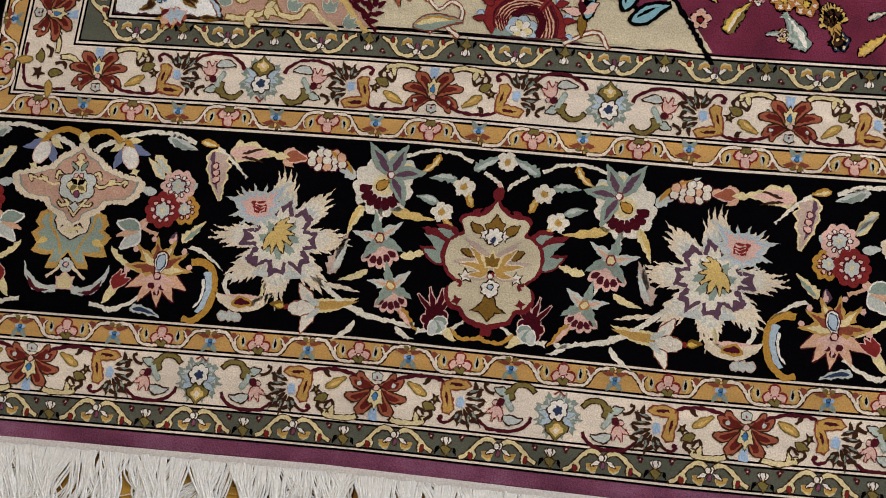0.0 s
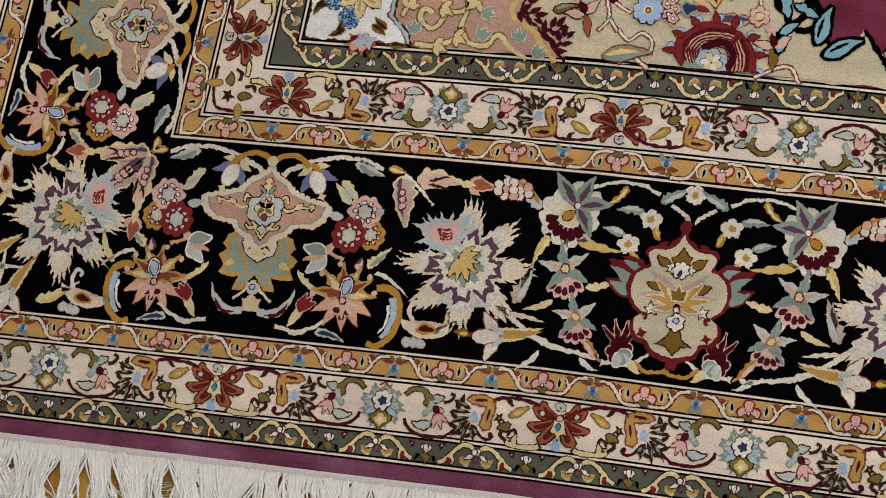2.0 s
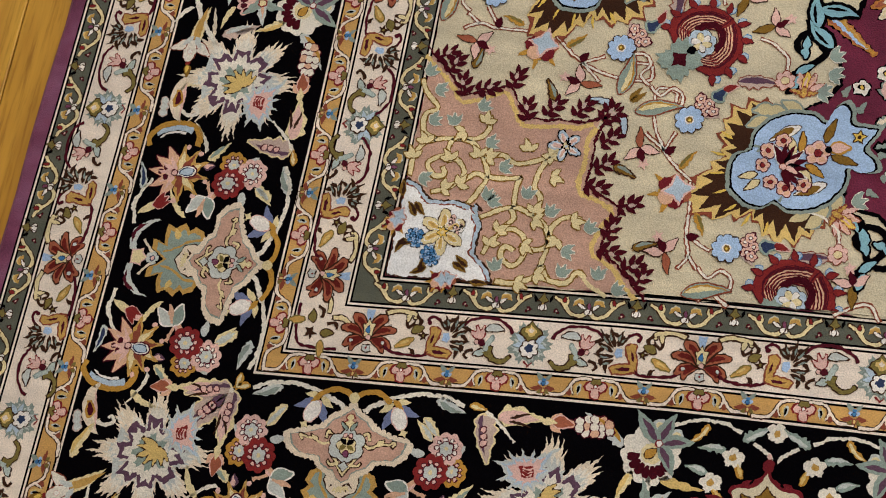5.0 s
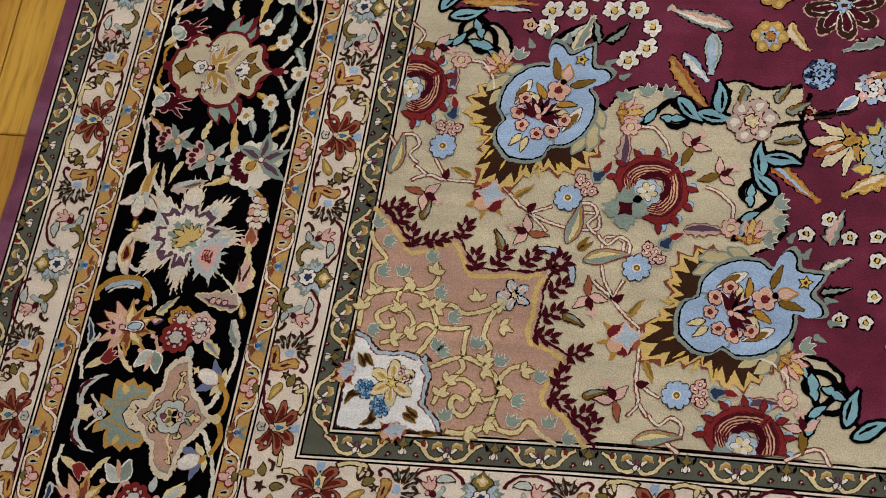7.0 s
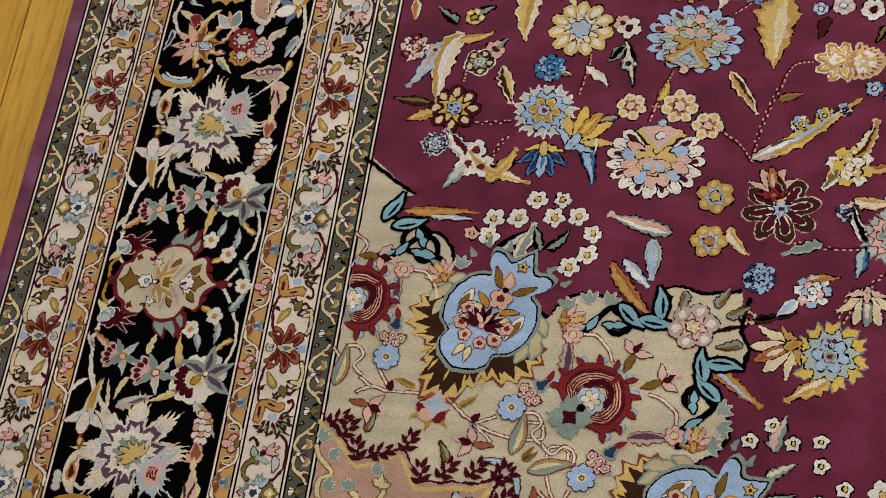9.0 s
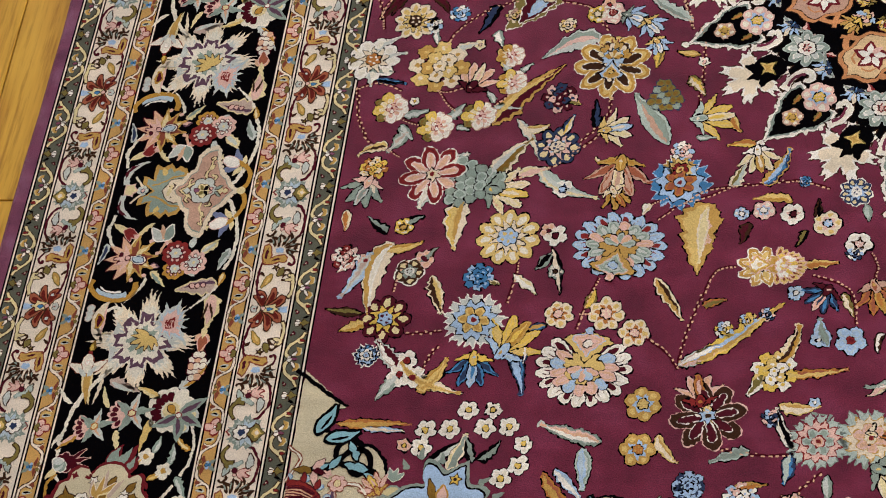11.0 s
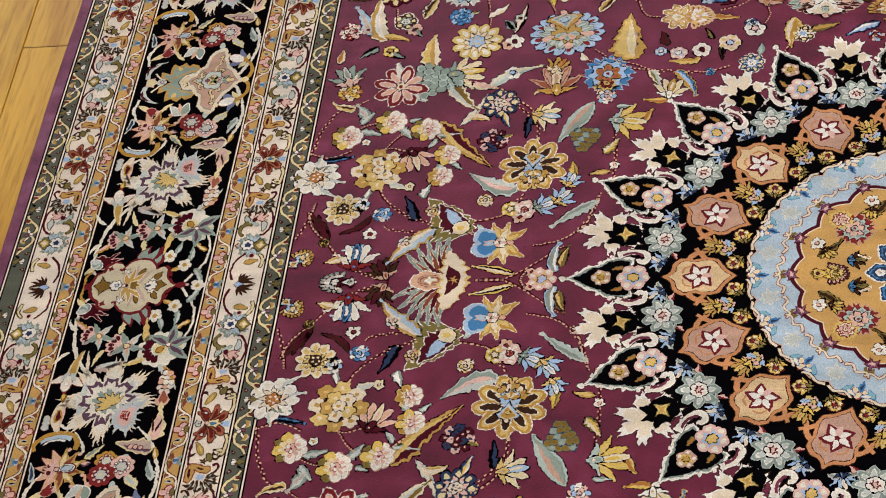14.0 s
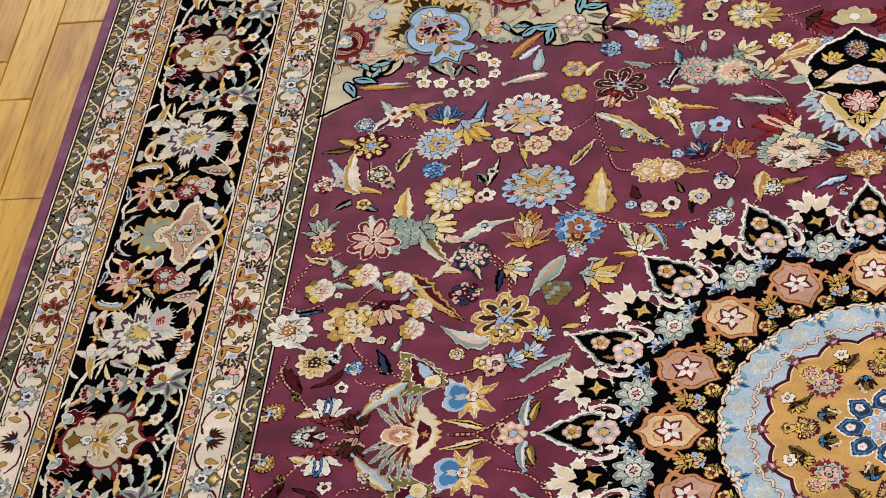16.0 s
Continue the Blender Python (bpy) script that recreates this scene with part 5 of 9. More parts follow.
def orange_lily():
    """Ochre toothed petals over peach ones, with a pale blue seed in the heart."""
    d = fine()
    d.rough = 0.0004
    for i, a in enumerate((-2.75, -2.2, -1.62, -1.1, -0.6)):
        d.poly(turn(leaf_pts(0.0270, 0.0050, 0.12), a, 0, -0.002), "p", "M", 0, 0.0006)
        d.poly(turn(leaf_pts(0.0170, 0.0022, 0.12), a, 0, -0.003), "P", None, 1)
    for i, a in enumerate((-0.15, 0.4, 0.95, 1.55, 2.2, 2.9)):
        d.poly(turn(leaf_pts(0.0270, 0.0058, 0.15, 4), a, 0, 0), "G", None, 2)
        d.poly(turn(leaf_pts(0.0210, 0.0036, 0.15, 3), a, 0, 0), "J" if i % 2 else "y", None, 3)
        d.disc(0.0250 * math.cos(a + 0.28), 0.0250 * math.sin(a + 0.28), 0.0026, "P", None, 1, 6)
    d.poly(turn(petal_pts(-0.0020, 0.0180, 0.0062), 1.35, 0, -0.002), "M", None, 4)
    d.poly(turn(petal_pts(-0.0010, 0.0165, 0.0050), 1.35, 0, -0.002), "W", None, 5)
    d.poly(turn(petal_pts(0.0020, 0.0140, 0.0032), 1.35, 0, -0.002), "i", "N", 6, 0.0006)
    d.disc(0, -0.0050, 0.0026, "P", "M", 7, 6, 0.0006)
    for x, y in ((-0.004, -0.013), (0.005, -0.014), (0.001, -0.018)):
        d.disc(x, y, 0.0028, "M", None, 0, 6)
    return d


def hook_leaf():
    """Ochre hook lined with pale blue."""
    d = fine()
    d.rough = 0.0004
    stroke(d, [(-0.013, 0.0245), (-0.004, 0.0255), (0.004, 0.0200), (0.0075, 0.0080), (0.0060, -0.0060), (0.0000, -0.0160), (-0.0080, -0.0215), (-0.0150, -0.0200)], 0.0030, "g", None, 0, 0.3)
    stroke(d, [(0.0010, 0.0180), (0.0030, 0.0080), (0.0010, -0.0060), (-0.0050, -0.0150)], 0.0030, "i", None, 1, 0.5)
    stroke(d, [(-0.0020, 0.0120), (-0.0010, 0.0040), (-0.0030, -0.0060), (-0.0080, -0.0120)], 0.0012, "W", None, 2, 0.5)
    return d


def sage_star(r, heart="R"):
    """Five sage petals over a pale skirt with dark red seeds below."""
    d = fine()
    d.rough = 0.0004
    for i in range(5):
        a = -math.pi / 2 + (i - 2) * 0.42
        d.poly(turn(petal_pts(0, r * 0.92, r * 0.20), a, 0, -r * 0.15), "P", None, 0)
        d.poly(turn(petal_pts(r * 0.45, r * 0.76, r * 0.12), a, 0, -r * 0.15), "M", None, 1)
    for i in range(5):
        a = math.pi / 2 + (i - 2) * 1.15
        d.poly(turn(leaf_pts(r * 1.05, r * 0.22, 0.15, 3, 10), a, 0, r * 0.10), "Z" if i % 2 else "t", None, 2)
        d.poly(turn(leaf_pts(r * 0.70, r * 0.06, 0.15), a, 0, r * 0.10), "p" if i % 2 else "S", None, 3)
    d.disc(0, r * 0.10, r * 0.15, "y", heart, 4, 6, 0.0008)
    return d


def wheel_flower():
    """White scalloped skirt with dark red windows, gold seed, and sage and plum petals above."""
    d = fine()
    d.rough = 0.0004
    d.poly([(x, y - 0.003) for x, y in lobe_pts(11, 0.0215, 0.0030, 5)], "w", None, 0)
    for i in range(7):
        a = -math.pi + 0.10 + 0.40 * i
        d.poly(turn(petal_pts(0.0090, 0.0190, 0.0034, 0.6), a, 0, -0.003), "m", None, 1)
    d.disc(0, -0.002, 0.0085, "y", None, 2, 9)
    d.poly(turn(leaf_pts(0.0110, 0.0034, 0.0), 0.7, -0.004, -0.006), "g", "E", 3, 0.0006)
    for k, a in enumerate((0.0, 1.05, 2.1, -1.2)):
        L = 0.0275 if a != 2.1 else 0.0330
        d.poly(turn(leaf_pts(L, 0.0062, 0.06), a, 0.006, 0.006), "t", None, 4)
        d.poly(turn(leaf_pts(L * 0.66, 0.0026, 0.06), a, 0.006 + 0.003 * math.cos(a), 0.006 + 0.003 * math.sin(a)), "u", None, 5)
    for a in (0.5, 1.6):
        d.disc(0.006 + 0.015 * math.cos(a), 0.006 + 0.015 * math.sin(a), 0.0032, "y", "Z", 3, 7, 0.0016)
    d.disc(0.006, 0.006, 0.0024, "W", "R", 6, 6, 0.0006)
    return d


def blue_tulip():
    """White cup with periwinkle petals and a gold calyx, hanging along +x."""
    d = fine()
    for s in (1, -1):
        d.poly(turn(leaf_pts(0.0200, 0.0040, 0.25), 0.55 * s, 0.004, 0.001 * s, s), "l", None, 0)
        d.poly(turn(leaf_pts(0.0130, 0.0030, 0.3), 1.0 * s, 0.000, 0.001 * s, s), "y", None, 2)
    d.poly(petal_pts(0.004, 0.0230, 0.0062, 0.2), "W", "P", 1, 0.0006)
    d.poly(turn(leaf_pts(0.0120, 0.0024, 0.2), 0.2, -0.003, 0), "g", None, 3)
    d.poly(turn(star_pts(4, 0.0048, 0.0022), 0, 0.0270, 0), "y", None, 2)
    return d


def slim(L, w, cols, bend=0.25, out=None):
    """A curling two-tone leaf along +x."""
    d = fine()
    w, bend = w * 0.72, bend * 1.6
    d.poly(leaf_pts(L, w, bend, 4 if L > 0.018 else 0, 14), cols[0], out, 0)
    if len(cols) > 1:
        d.poly(leaf_pts(L * 0.74, w * 0.42, bend, 0, 9, 0, L * 0.12), cols[1], None, 1)
    return d


def trumpet():
    """Peach trumpet flower with a gold throat and a yellow-tipped pistil, along +x."""
    d = fine()
    for s in (1, -1):
        d.poly(turn(leaf_pts(0.0200, 0.0048, 0.35), 0.75 * s, 0.0120, 0.001 * s, s), "w", "J", 1, 0.0005)
        d.poly(turn(leaf_pts(0.0130, 0.0026, 0.3), 0.35 * s, 0.0060, 0.001 * s, s), "Z", None, 3)
    d.poly([(-0.0240, 0.0030), (0.0140, 0.0050), (0.0180, -0.0040), (-0.0080, -0.0020)], "G", "y", 0, 0.0009)
    d.poly(petal_pts(0.0100, 0.0310, 0.0058, 0.2), "w", "J", 2, 0.0005)
    d.disc(0.0220, 0, 0.0022, "W", "P", 3, 6, 0.0004)
    d.disc(0.0330, 0.0015, 0.0024, "R", None, 2, 6)
    d.poly(turn(leaf_pts(0.0120, 0.0036, 0.1), 0.1, 0.0340, 0.002), "o", None, 2)
    d.poly(turn(leaf_pts(0.0070, 0.0018, 0.1), 0.1, 0.0350, 0.002), "Y", None, 3)
    return d


def curled_cup():
    """Ivory crescent cup with a dark red eye, a curl above and pale blue beads below."""
    d = fine()
    d.poly([(-0.0240, 0.0080), (-0.0190, 0.0000), (-0.0080, -0.0060), (0.0060, -0.0065), (0.0170, -0.0010), (0.0230, 0.0110), (0.0120, 0.0060), (0.0000, 0.0045), (-0.0120, 0.0055)], "I", None, 0)
    d.poly([(-0.0200, 0.0055), (-0.0100, 0.0040), (0.0060, 0.0040), (0.0150, 0.0060), (0.0040, 0.0070), (-0.0100, 0.0068)], "P", None, 1)
    d.poly(turn(leaf_pts(0.0130, 0.0026, 0.0), 0.05, -0.0070, 0.0000), "M", "g", 2, 0.0012)
    stroke(d, [(-0.0120, 0.0060), (-0.0160, 0.0140), (-0.0140, 0.0210), (-0.0090, 0.0200), (-0.0100, 0.0170)], 0.0018, "w", None, 0, 0.2)
    for x in (-0.0150, -0.0090, -0.0040):
        d.disc(x, -0.0105 - 0.02 * (x + 0.009) ** 2, 0.0036, "Z", "s", 0, 7, 0.0006)
    return d


def plum_leaf():
    d = fine()
    d.poly(leaf_pts(0.040, 0.0086, 0.12, 4, 13), "s", "y", 0, 0.0010)
    d.poly(leaf_pts(0.034, 0.0060, 0.12, 3, 11, -1), "u", None, 1)
    for t in (0.012, 0.018, 0.024):
        d.disc(t, 0.0016, 0.0026, "P", "M", 2, 6, 0.0005)
    return d


def side_tulip():
    """Sage and white cup split by a coral line, with a peach stem, along +x."""
    d = fine()
    for s in (1, -1):
        d.poly(turn(leaf_pts(0.0190, 0.0052, 0.2), 0.32 * s, -0.002, 0.0012 * s, s), "t" if s > 0 else "Z", "W", 1, 0.0009)
    d.poly(petal_pts(0.0, 0.0175, 0.0022, 0.2), "p", None, 2)
    d.poly(turn(leaf_pts(0.0120, 0.0020, 0.3), 2.5, 0.0, 0.002), "P", None, 0)
    stroke(d, [(0.0, 0.004), (-0.008, 0.0085), (-0.018, 0.0070), (-0.026, 0.0010)], 0.0020, "p", None, 0, 0.4)
    return d


def red_bud():
    d = fine()
    d.poly(leaf_pts(0.0300, 0.0034, 0.15), "y", None, 0)
    for a in (-0.35, 0.0, 0.35):
        d.poly(turn(leaf_pts(0.0150, 0.0030, 0.0), a + 0.1, 0.0150, 0.002), "R", "P", 1, 0.0005)
    return d


def pointed_tulip():
    """Peach and sage toothed leaf with a coral bud at its tip, along +x."""
    d = fine()
    d.poly(leaf_pts(0.0400, 0.0090, 0.05, 3, 13), "y", None, 0)
    d.poly(leaf_pts(0.0330, 0.0060, 0.05, 0, 9), "P", None, 1)
    for s in (1, -1):
        d.poly(turn(leaf_pts(0.0180, 0.0012, 0.1), 0.16 * s, 0.010, 0.001 * s, s), "E", None, 2)
        d.poly(turn(leaf_pts(0.0110, 0.0030, 0.2), 0.5 * s, 0.0440, 0.001 * s, s), "p", None, 1)
    d.poly(turn(leaf_pts(0.0170, 0.0050, 0.0), 0.0, 0.0450, 0), "j", "P", 2, 0.0006)
    d.poly(leaf_pts(0.0130, 0.0030, 0.0, 0, 9, 0, 0.0360), "y", None, 2)
    return d


def blossom_cone():
    """A tapering cluster of small ivory blossoms."""
    d = fine()
    rnd = random.Random(21)
    for i in range(6):
        m = (1, 2, 3, 3, 3, 2)[i]
        for j in range(m):
            d.disc(-0.018 + 0.0062 * i + rnd.uniform(-0.001, 0.001), 0.0056 * (j - (m - 1) / 2), 0.0036, "w" if (i + j) % 3 else "p", "M", 1 if i % 2 else 0, 7, 0.0006)
    d.poly(turn(leaf_pts(0.0110, 0.0022, 0.1), math.pi, -0.018, 0), "y", None, 0)
    return d


def plum_thistle():
    d = fine()
    d.poly([(x, y) for x, y in lobe_pts(7, 0.0085, 0.0020, 5)], "m", "P", 0, 0.0006)
    for a in (0.9, 1.3, 1.75, 2.2):
        d.poly(turn(leaf_pts(0.0230, 0.0020, 0.1), a, 0.0, 0.002), "m", "P", 0, 0.0005)
    for i in range(4):
        d.poly(turn(petal_pts(0, 0.0110, 0.0034), -0.1 - 0.5 * i, -0.001, -0.001), "Z" if i % 2 else "t", "W", 2, 0.0006)
    d.poly(turn(leaf_pts(0.0160, 0.0040, 0.3), -0.9, 0.004, -0.006), "y", None, 1)
    return d


for u, v, a, fl, sym in ((0.337, 0.196, 0, 1, "4"), (1.0, 0.196, 0, 1, "v"), (0.196, 0.336, math.pi / 2, -1, "4"), (0.196, 1.006, math.pi / 2, -1, "4")):
    put("diamond_palmette", "diamond", diamond_palmette, u, v, a, fl, sym, lift=0.0008)
for u, v, a, fl, sym in ((0.6685, 0.1635, 0, 1, "4"), (0.1635, 0.671, math.pi / 2, -1, "4"), (0.1635, YC, math.pi / 2, -1, "h")):
    put("lobed_palmette", "lobed", lobed_palmette, u, v, a, fl, sym, lift=0.0008)
    put("small_blossom", "topfloret", lambda: floret(0.0085, "w", "G", None), u if u > v else 0.2375, v if v > u else 0.2375, 0, 1, sym)
bput("star_flower", "starfl", star_flower, 0.1673, 0.1713, 0, 1, False)
put("star_flower", "starfl", star_flower, 0.176, 0.176, -math.pi / 2, 1)
bput("flower_trio", "trio", trio, 0.0773, 0.1923)
bput("orange_lily", "olily", orange_lily, 0.0774, 0.1412)
bput("hook_leaf", "hook", hook_leaf, 0.1166, 0.1256, 0, 1, False)
put("hook_leaf", "hook", hook_leaf, 0.230, 0.121, math.pi, -1)
put("hook_leaf", "hook", hook_leaf, 0.121, 0.230, -math.pi / 2, 1)
bput("curled_bud", "curl", curled_cup, 0.1479, 0.1209, 0.0, 1, False)
bput("border_tulip", "btulip", trumpet, 0.2125, 0.1234, math.pi + 0.12, -1, False)
bput("pointed_tulip", "ptulip", pointed_tulip, 0.1155, 0.2312, 0.0, 1)
bput("plum_leaf", "pleaf", plum_leaf, 0.1037, 0.2328, -1.5, 1)
bput("blossom_cone", "cone", blossom_cone, 0.1914, 0.2312, -0.02, 1, False)
bput("ochre_leaf", "coneleaf", lambda: slim(0.036, 0.0075, "Zg", 0.35), 0.2154, 0.2178, 1.95, 1, False)
bput("wheel_flower", "wheel", wheel_flower, 0.2375, 0.2176, 0.05, 1, False)
bput("sage_flower", "sage1", lambda: sage_star(0.021), 0.2423, 0.1754, 0.1, 1, False)
bput("sage_flower", "sage2", lambda: sage_star(0.0185, "O"), 0.2567, 0.1411, 0.1, 1, False)
bput("gold_leaf", "il1", lambda: slim(0.034, 0.0056, "X", 0.25), 0.2462, 0.1990, -0.55, 1, False)
bput("ivory_leaf", "il2", lambda: slim(0.026, 0.0055, "yX", 0.3), 0.2269, 0.2016, -2.45, 1, False)
bput("ivory_leaf", "il3", lambda: slim(0.024, 0.0046, "y", 0.25), 0.2596, 0.1645, -0.05, 1, False)
bput("ivory_leaf", "il4", lambda: slim(0.024, 0.0038, "y", -0.2), 0.2375, 0.1540, -2.4, 1, False)
bput("ochre_leaf", "ol1", lambda: slim(0.024, 0.0052, "gP", 0.2), 0.2644, 0.1286, -1.15, 1, False)
bput("tan_leaf", "tan1", lambda: slim(0.032, 0.0082, "sZ", 0.3), 0.2077, 0.1481, 0.75, 1, False)
bput("tan_leaf", "tan2", lambda: slim(0.022, 0.0034, "s", 0.1), 0.2135, 0.1562, 1.25, 1, False)
bput("small_blossom", "bf1", lambda: floret(0.0090, "w", "G", None), 0.2981, 0.2201, 0.3, 1, False)
bput("small_blossom", "bf1", lambda: floret(0.0090, "w", "G", None), 0.2846, 0.2004, 0.6, 1, False)
bput("sage_leaf", "sl1", lambda: slim(0.020, 0.0052, "tZ", 0.3), 0.2923, 0.2248, 2.7, 1, False)
bput("sage_leaf", "sl2", lambda: slim(0.017, 0.0050, "tZ", 0.3), 0.2808, 0.2060, 2.4, 1, False)
bput("sage_leaf", "sl3", lambda: slim(0.024, 0.0060, "tZ", 0.2), 0.3029, 0.2327, 0.25, 1, False)
bput("ochre_leaf", "ol2", lambda: slim(0.015, 0.0042, "gX", 0.1), 0.3067, 0.2051, 1.8, 1, False)
bput("ochre_leaf", "ol2b", lambda: slim(0.015, 0.0038, "gX", 0.1), 0.2952, 0.1873, 2.1, 1, False)
bput("ochre_leaf", "ol3", lambda: slim(0.020, 0.0044, "gy", -0.3), 0.2769, 0.2418, -1.9, 1, False)
bput("plum_thistle", "plb", plum_thistle, 0.2933, 0.1219, 0.0, 1, False)
bput("blue_tulip", "bltu", blue_tulip, 0.0311, 0.2353, -1.15, 1)
bput("side_tulip", "pkb", side_tulip, 0.0548, 0.1689, math.pi + 0.25, -1)
bput("ivory_leaf", "il5", lambda: slim(0.030, 0.0036, "y", 0.45), 0.0372, 0.1568, -1.25, 1)
bput("red_bud", "rdb", red_bud, 0.0383, 0.1135, 0.85, 1)
bput("grey_leaf", "gl2", lambda: slim(0.026, 0.0052, "ZN", -0.1), 0.0608, 0.1112, -0.05, 1)
bput("grey_leaf", "gl3", lambda: slim(0.026, 0.0066, "ZS", 0.2), 0.0644, 0.2406, -0.65, 1)
bput("sage_leaf", "sl4", lambda: slim(0.026, 0.0052, "yZ", 0.1), 0.0576, 0.2273, -1.0, 1)
bput("sage_leaf", "sl5", lambda: slim(0.024, 0.0060, "yt", 0.2), 0.0910, 0.1638, 0.45, 1)
bput("pale_curl", "sl6", lambda: slim(0.022, 0.0026, "w", -0.7), 0.0979, 0.1587, 0.35, 1)
bput("plum_bud", "pl2", lambda: slim(0.012, 0.0050, "uP", 0.1), 0.0852, 0.1595, 1.3, 1)
bput("gold_bud", "gbud", lambda: slim(0.016, 0.0048, "gy", 0.1), 0.0909, 0.2391, -0.35, 1)
bput("pale_twig", "tw1", lambda: slim(0.022, 0.0030, "w", -0.3), 0.2337, 0.1156, -1.9, 1, False)
bput("pale_twig", "tw2", lambda: slim(0.016, 0.0026, "w", 0.3), 0.2644, 0.1136, -1.0, 1, False)
bput("pale_twig", "tw3", lambda: slim(0.030, 0.0026, "I", 0.0), 0.2058, 0.1398, -0.15, 1, False)
bstem([(0.0081, 0.2266), (0.0201, 0.2350), (0.0379, 0.2422), (0.0585, 0.2456), (0.0762, 0.2436), (0.0909, 0.2391)], True, 0.0022, "w")
bstem([(0.2519, 0.2381), (0.2587, 0.2406), (0.2740, 0.2447), (0.2894, 0.2432), (0.3038, 0.2372)], False, 0.0018, "w")
bstem([(0.3125, 0.2324), (0.3192, 0.2276), (0.3269, 0.2200)], False, 0.0014, "w")
bstem([(0.1943, 0.1471), (0.2077, 0.1378), (0.2231, 0.1256), (0.2423, 0.1181), (0.2625, 0.1136), (0.2798, 0.1121)], False, 0.0024, "w")
bstem([(0.2798, 0.1121), (0.2856, 0.1128), (0.3010, 0.1132)], False, 0.0024, "w")
bstem([(0.3038, 0.1159), (0.3125, 0.1100), (0.3260, 0.1104), (0.3308, 0.1131)], False, 0.0020, "g")
bstem([(0.3067, 0.1158), (0.3163, 0.1239)], False, 0.0014, "w")
bstem([(0.0294, 0.1122), (0.0461, 0.1093), (0.0578, 0.1133), (0.0696, 0.1210)], True, 0.0020, "w")
bstem([(0.2375, 0.2002), (0.2394, 0.1874)], False, 0.0016, "w")
bstem([(0.2481, 0.1592), (0.2519, 0.1506)], False, 0.0015, "w")
bstem([(0.0714, 0.1669), (0.0646, 0.1701), (0.0558, 0.1735)], True, 0.0018, "p")
bstem([(0.1057, 0.2354), (0.1194, 0.2246), (0.1312, 0.2129)], True, 0.0017, "w")
bstem([(0.1616, 0.1369), (0.1606, 0.1276), (0.1528, 0.1196)], False, 0.0019, "y")

for key, make, s, q, a in (("cc1", lambda: trumpet(), 0.146, 0.124, -2.0), ("cc2", lambda: slim(0.034, 0.0060, "yX", 0.4), 0.166, 0.110, -0.1), ("cc3", lambda: slim(0.030, 0.0042, "w", 0.6), 0.126, 0.112, 0.6),
                           ("cc4", lambda: curled_cup(), 0.206, 0.114, -0.2), ("cc5", lambda: slim(0.026, 0.0046, "y", -0.5), 0.224, 0.146, 2.7), ("cc6", lambda: plum_leaf(), 0.224, 0.226, -2.3)):
    put("corner_leaf", key, make, s, q, a)
    put("corner_leaf", key, make, q, s, math.pi / 2 - a, -1)


# ---- field vines ----
def vine(pts, sym="4", col="m", edge="p", w=0.0011, z=0.0002):
    d = Draw(0.0003)
    line = smooth(pts, 5)
    d.poly(ribbon_pts(line, w), col, None, 0)
    for (x0, y0), (x1, y1) in zip(line, line[1:]):
        n = max(1, int(math.hypot(x1 - x0, y1 - y0) / 0.0034))
        for k in range(n):
            t0, t1 = (k + 0.15) / n, (k + 0.72) / n
            nx, ny = (y1 - y0), (x0 - x1)
            l = math.hypot(nx, ny) or 1.0
            g = (w + 0.0005) / l * (1 if k % 2 else -1)
            d.items.append(([(x0 + (x1 - x0) * t + nx * g * e, y0 + (y1 - y0) * t + ny * g * e) for t, e in ((t0, 0.25), (t1, 0.25), (t1, 1.3), (t0, 1.3))], edge, 2))
    sheet("vine", d, Z0 + z, None, sym)


# ---- corner spandrels: laid out from the inner corner, alike across its diagonal ----
SC = 0.337


def cput(name, key, make, p, r, ang=0.0, flip=1, diag=False):
    sc = {"redp": 0.74, "redph": 0.74, "bluec": 0.88, "bscr": 0.85, "msprig": 0.85, "kfl": 0.68, "kfl2": 0.6, "kfl3": 0.7, "kfl6": 0.5, "tsprig": 0.8}.get(key, 0.9)
    put(name, key, make, SC + p, SC + r, ang, flip, sc=sc, lift=0.0016)
    if not diag:
        put(name, key, make, SC + r, SC + p, math.pi / 2 - ang, -flip, sc=sc, lift=0.0016)


def corner_shape(half, o=0.0):
    """Close a half outline, given from the left edge to the diagonal, over the diagonal."""
    return [(SC - o, SC - o)] + [(SC - o, SC + half[0][1])] + [(SC + a, SC + b) for a, b in half[1:]] + [(SC + b, SC + a) for a, b in half[-2:0:-1]] + [(SC + half[0][1], SC - o)]


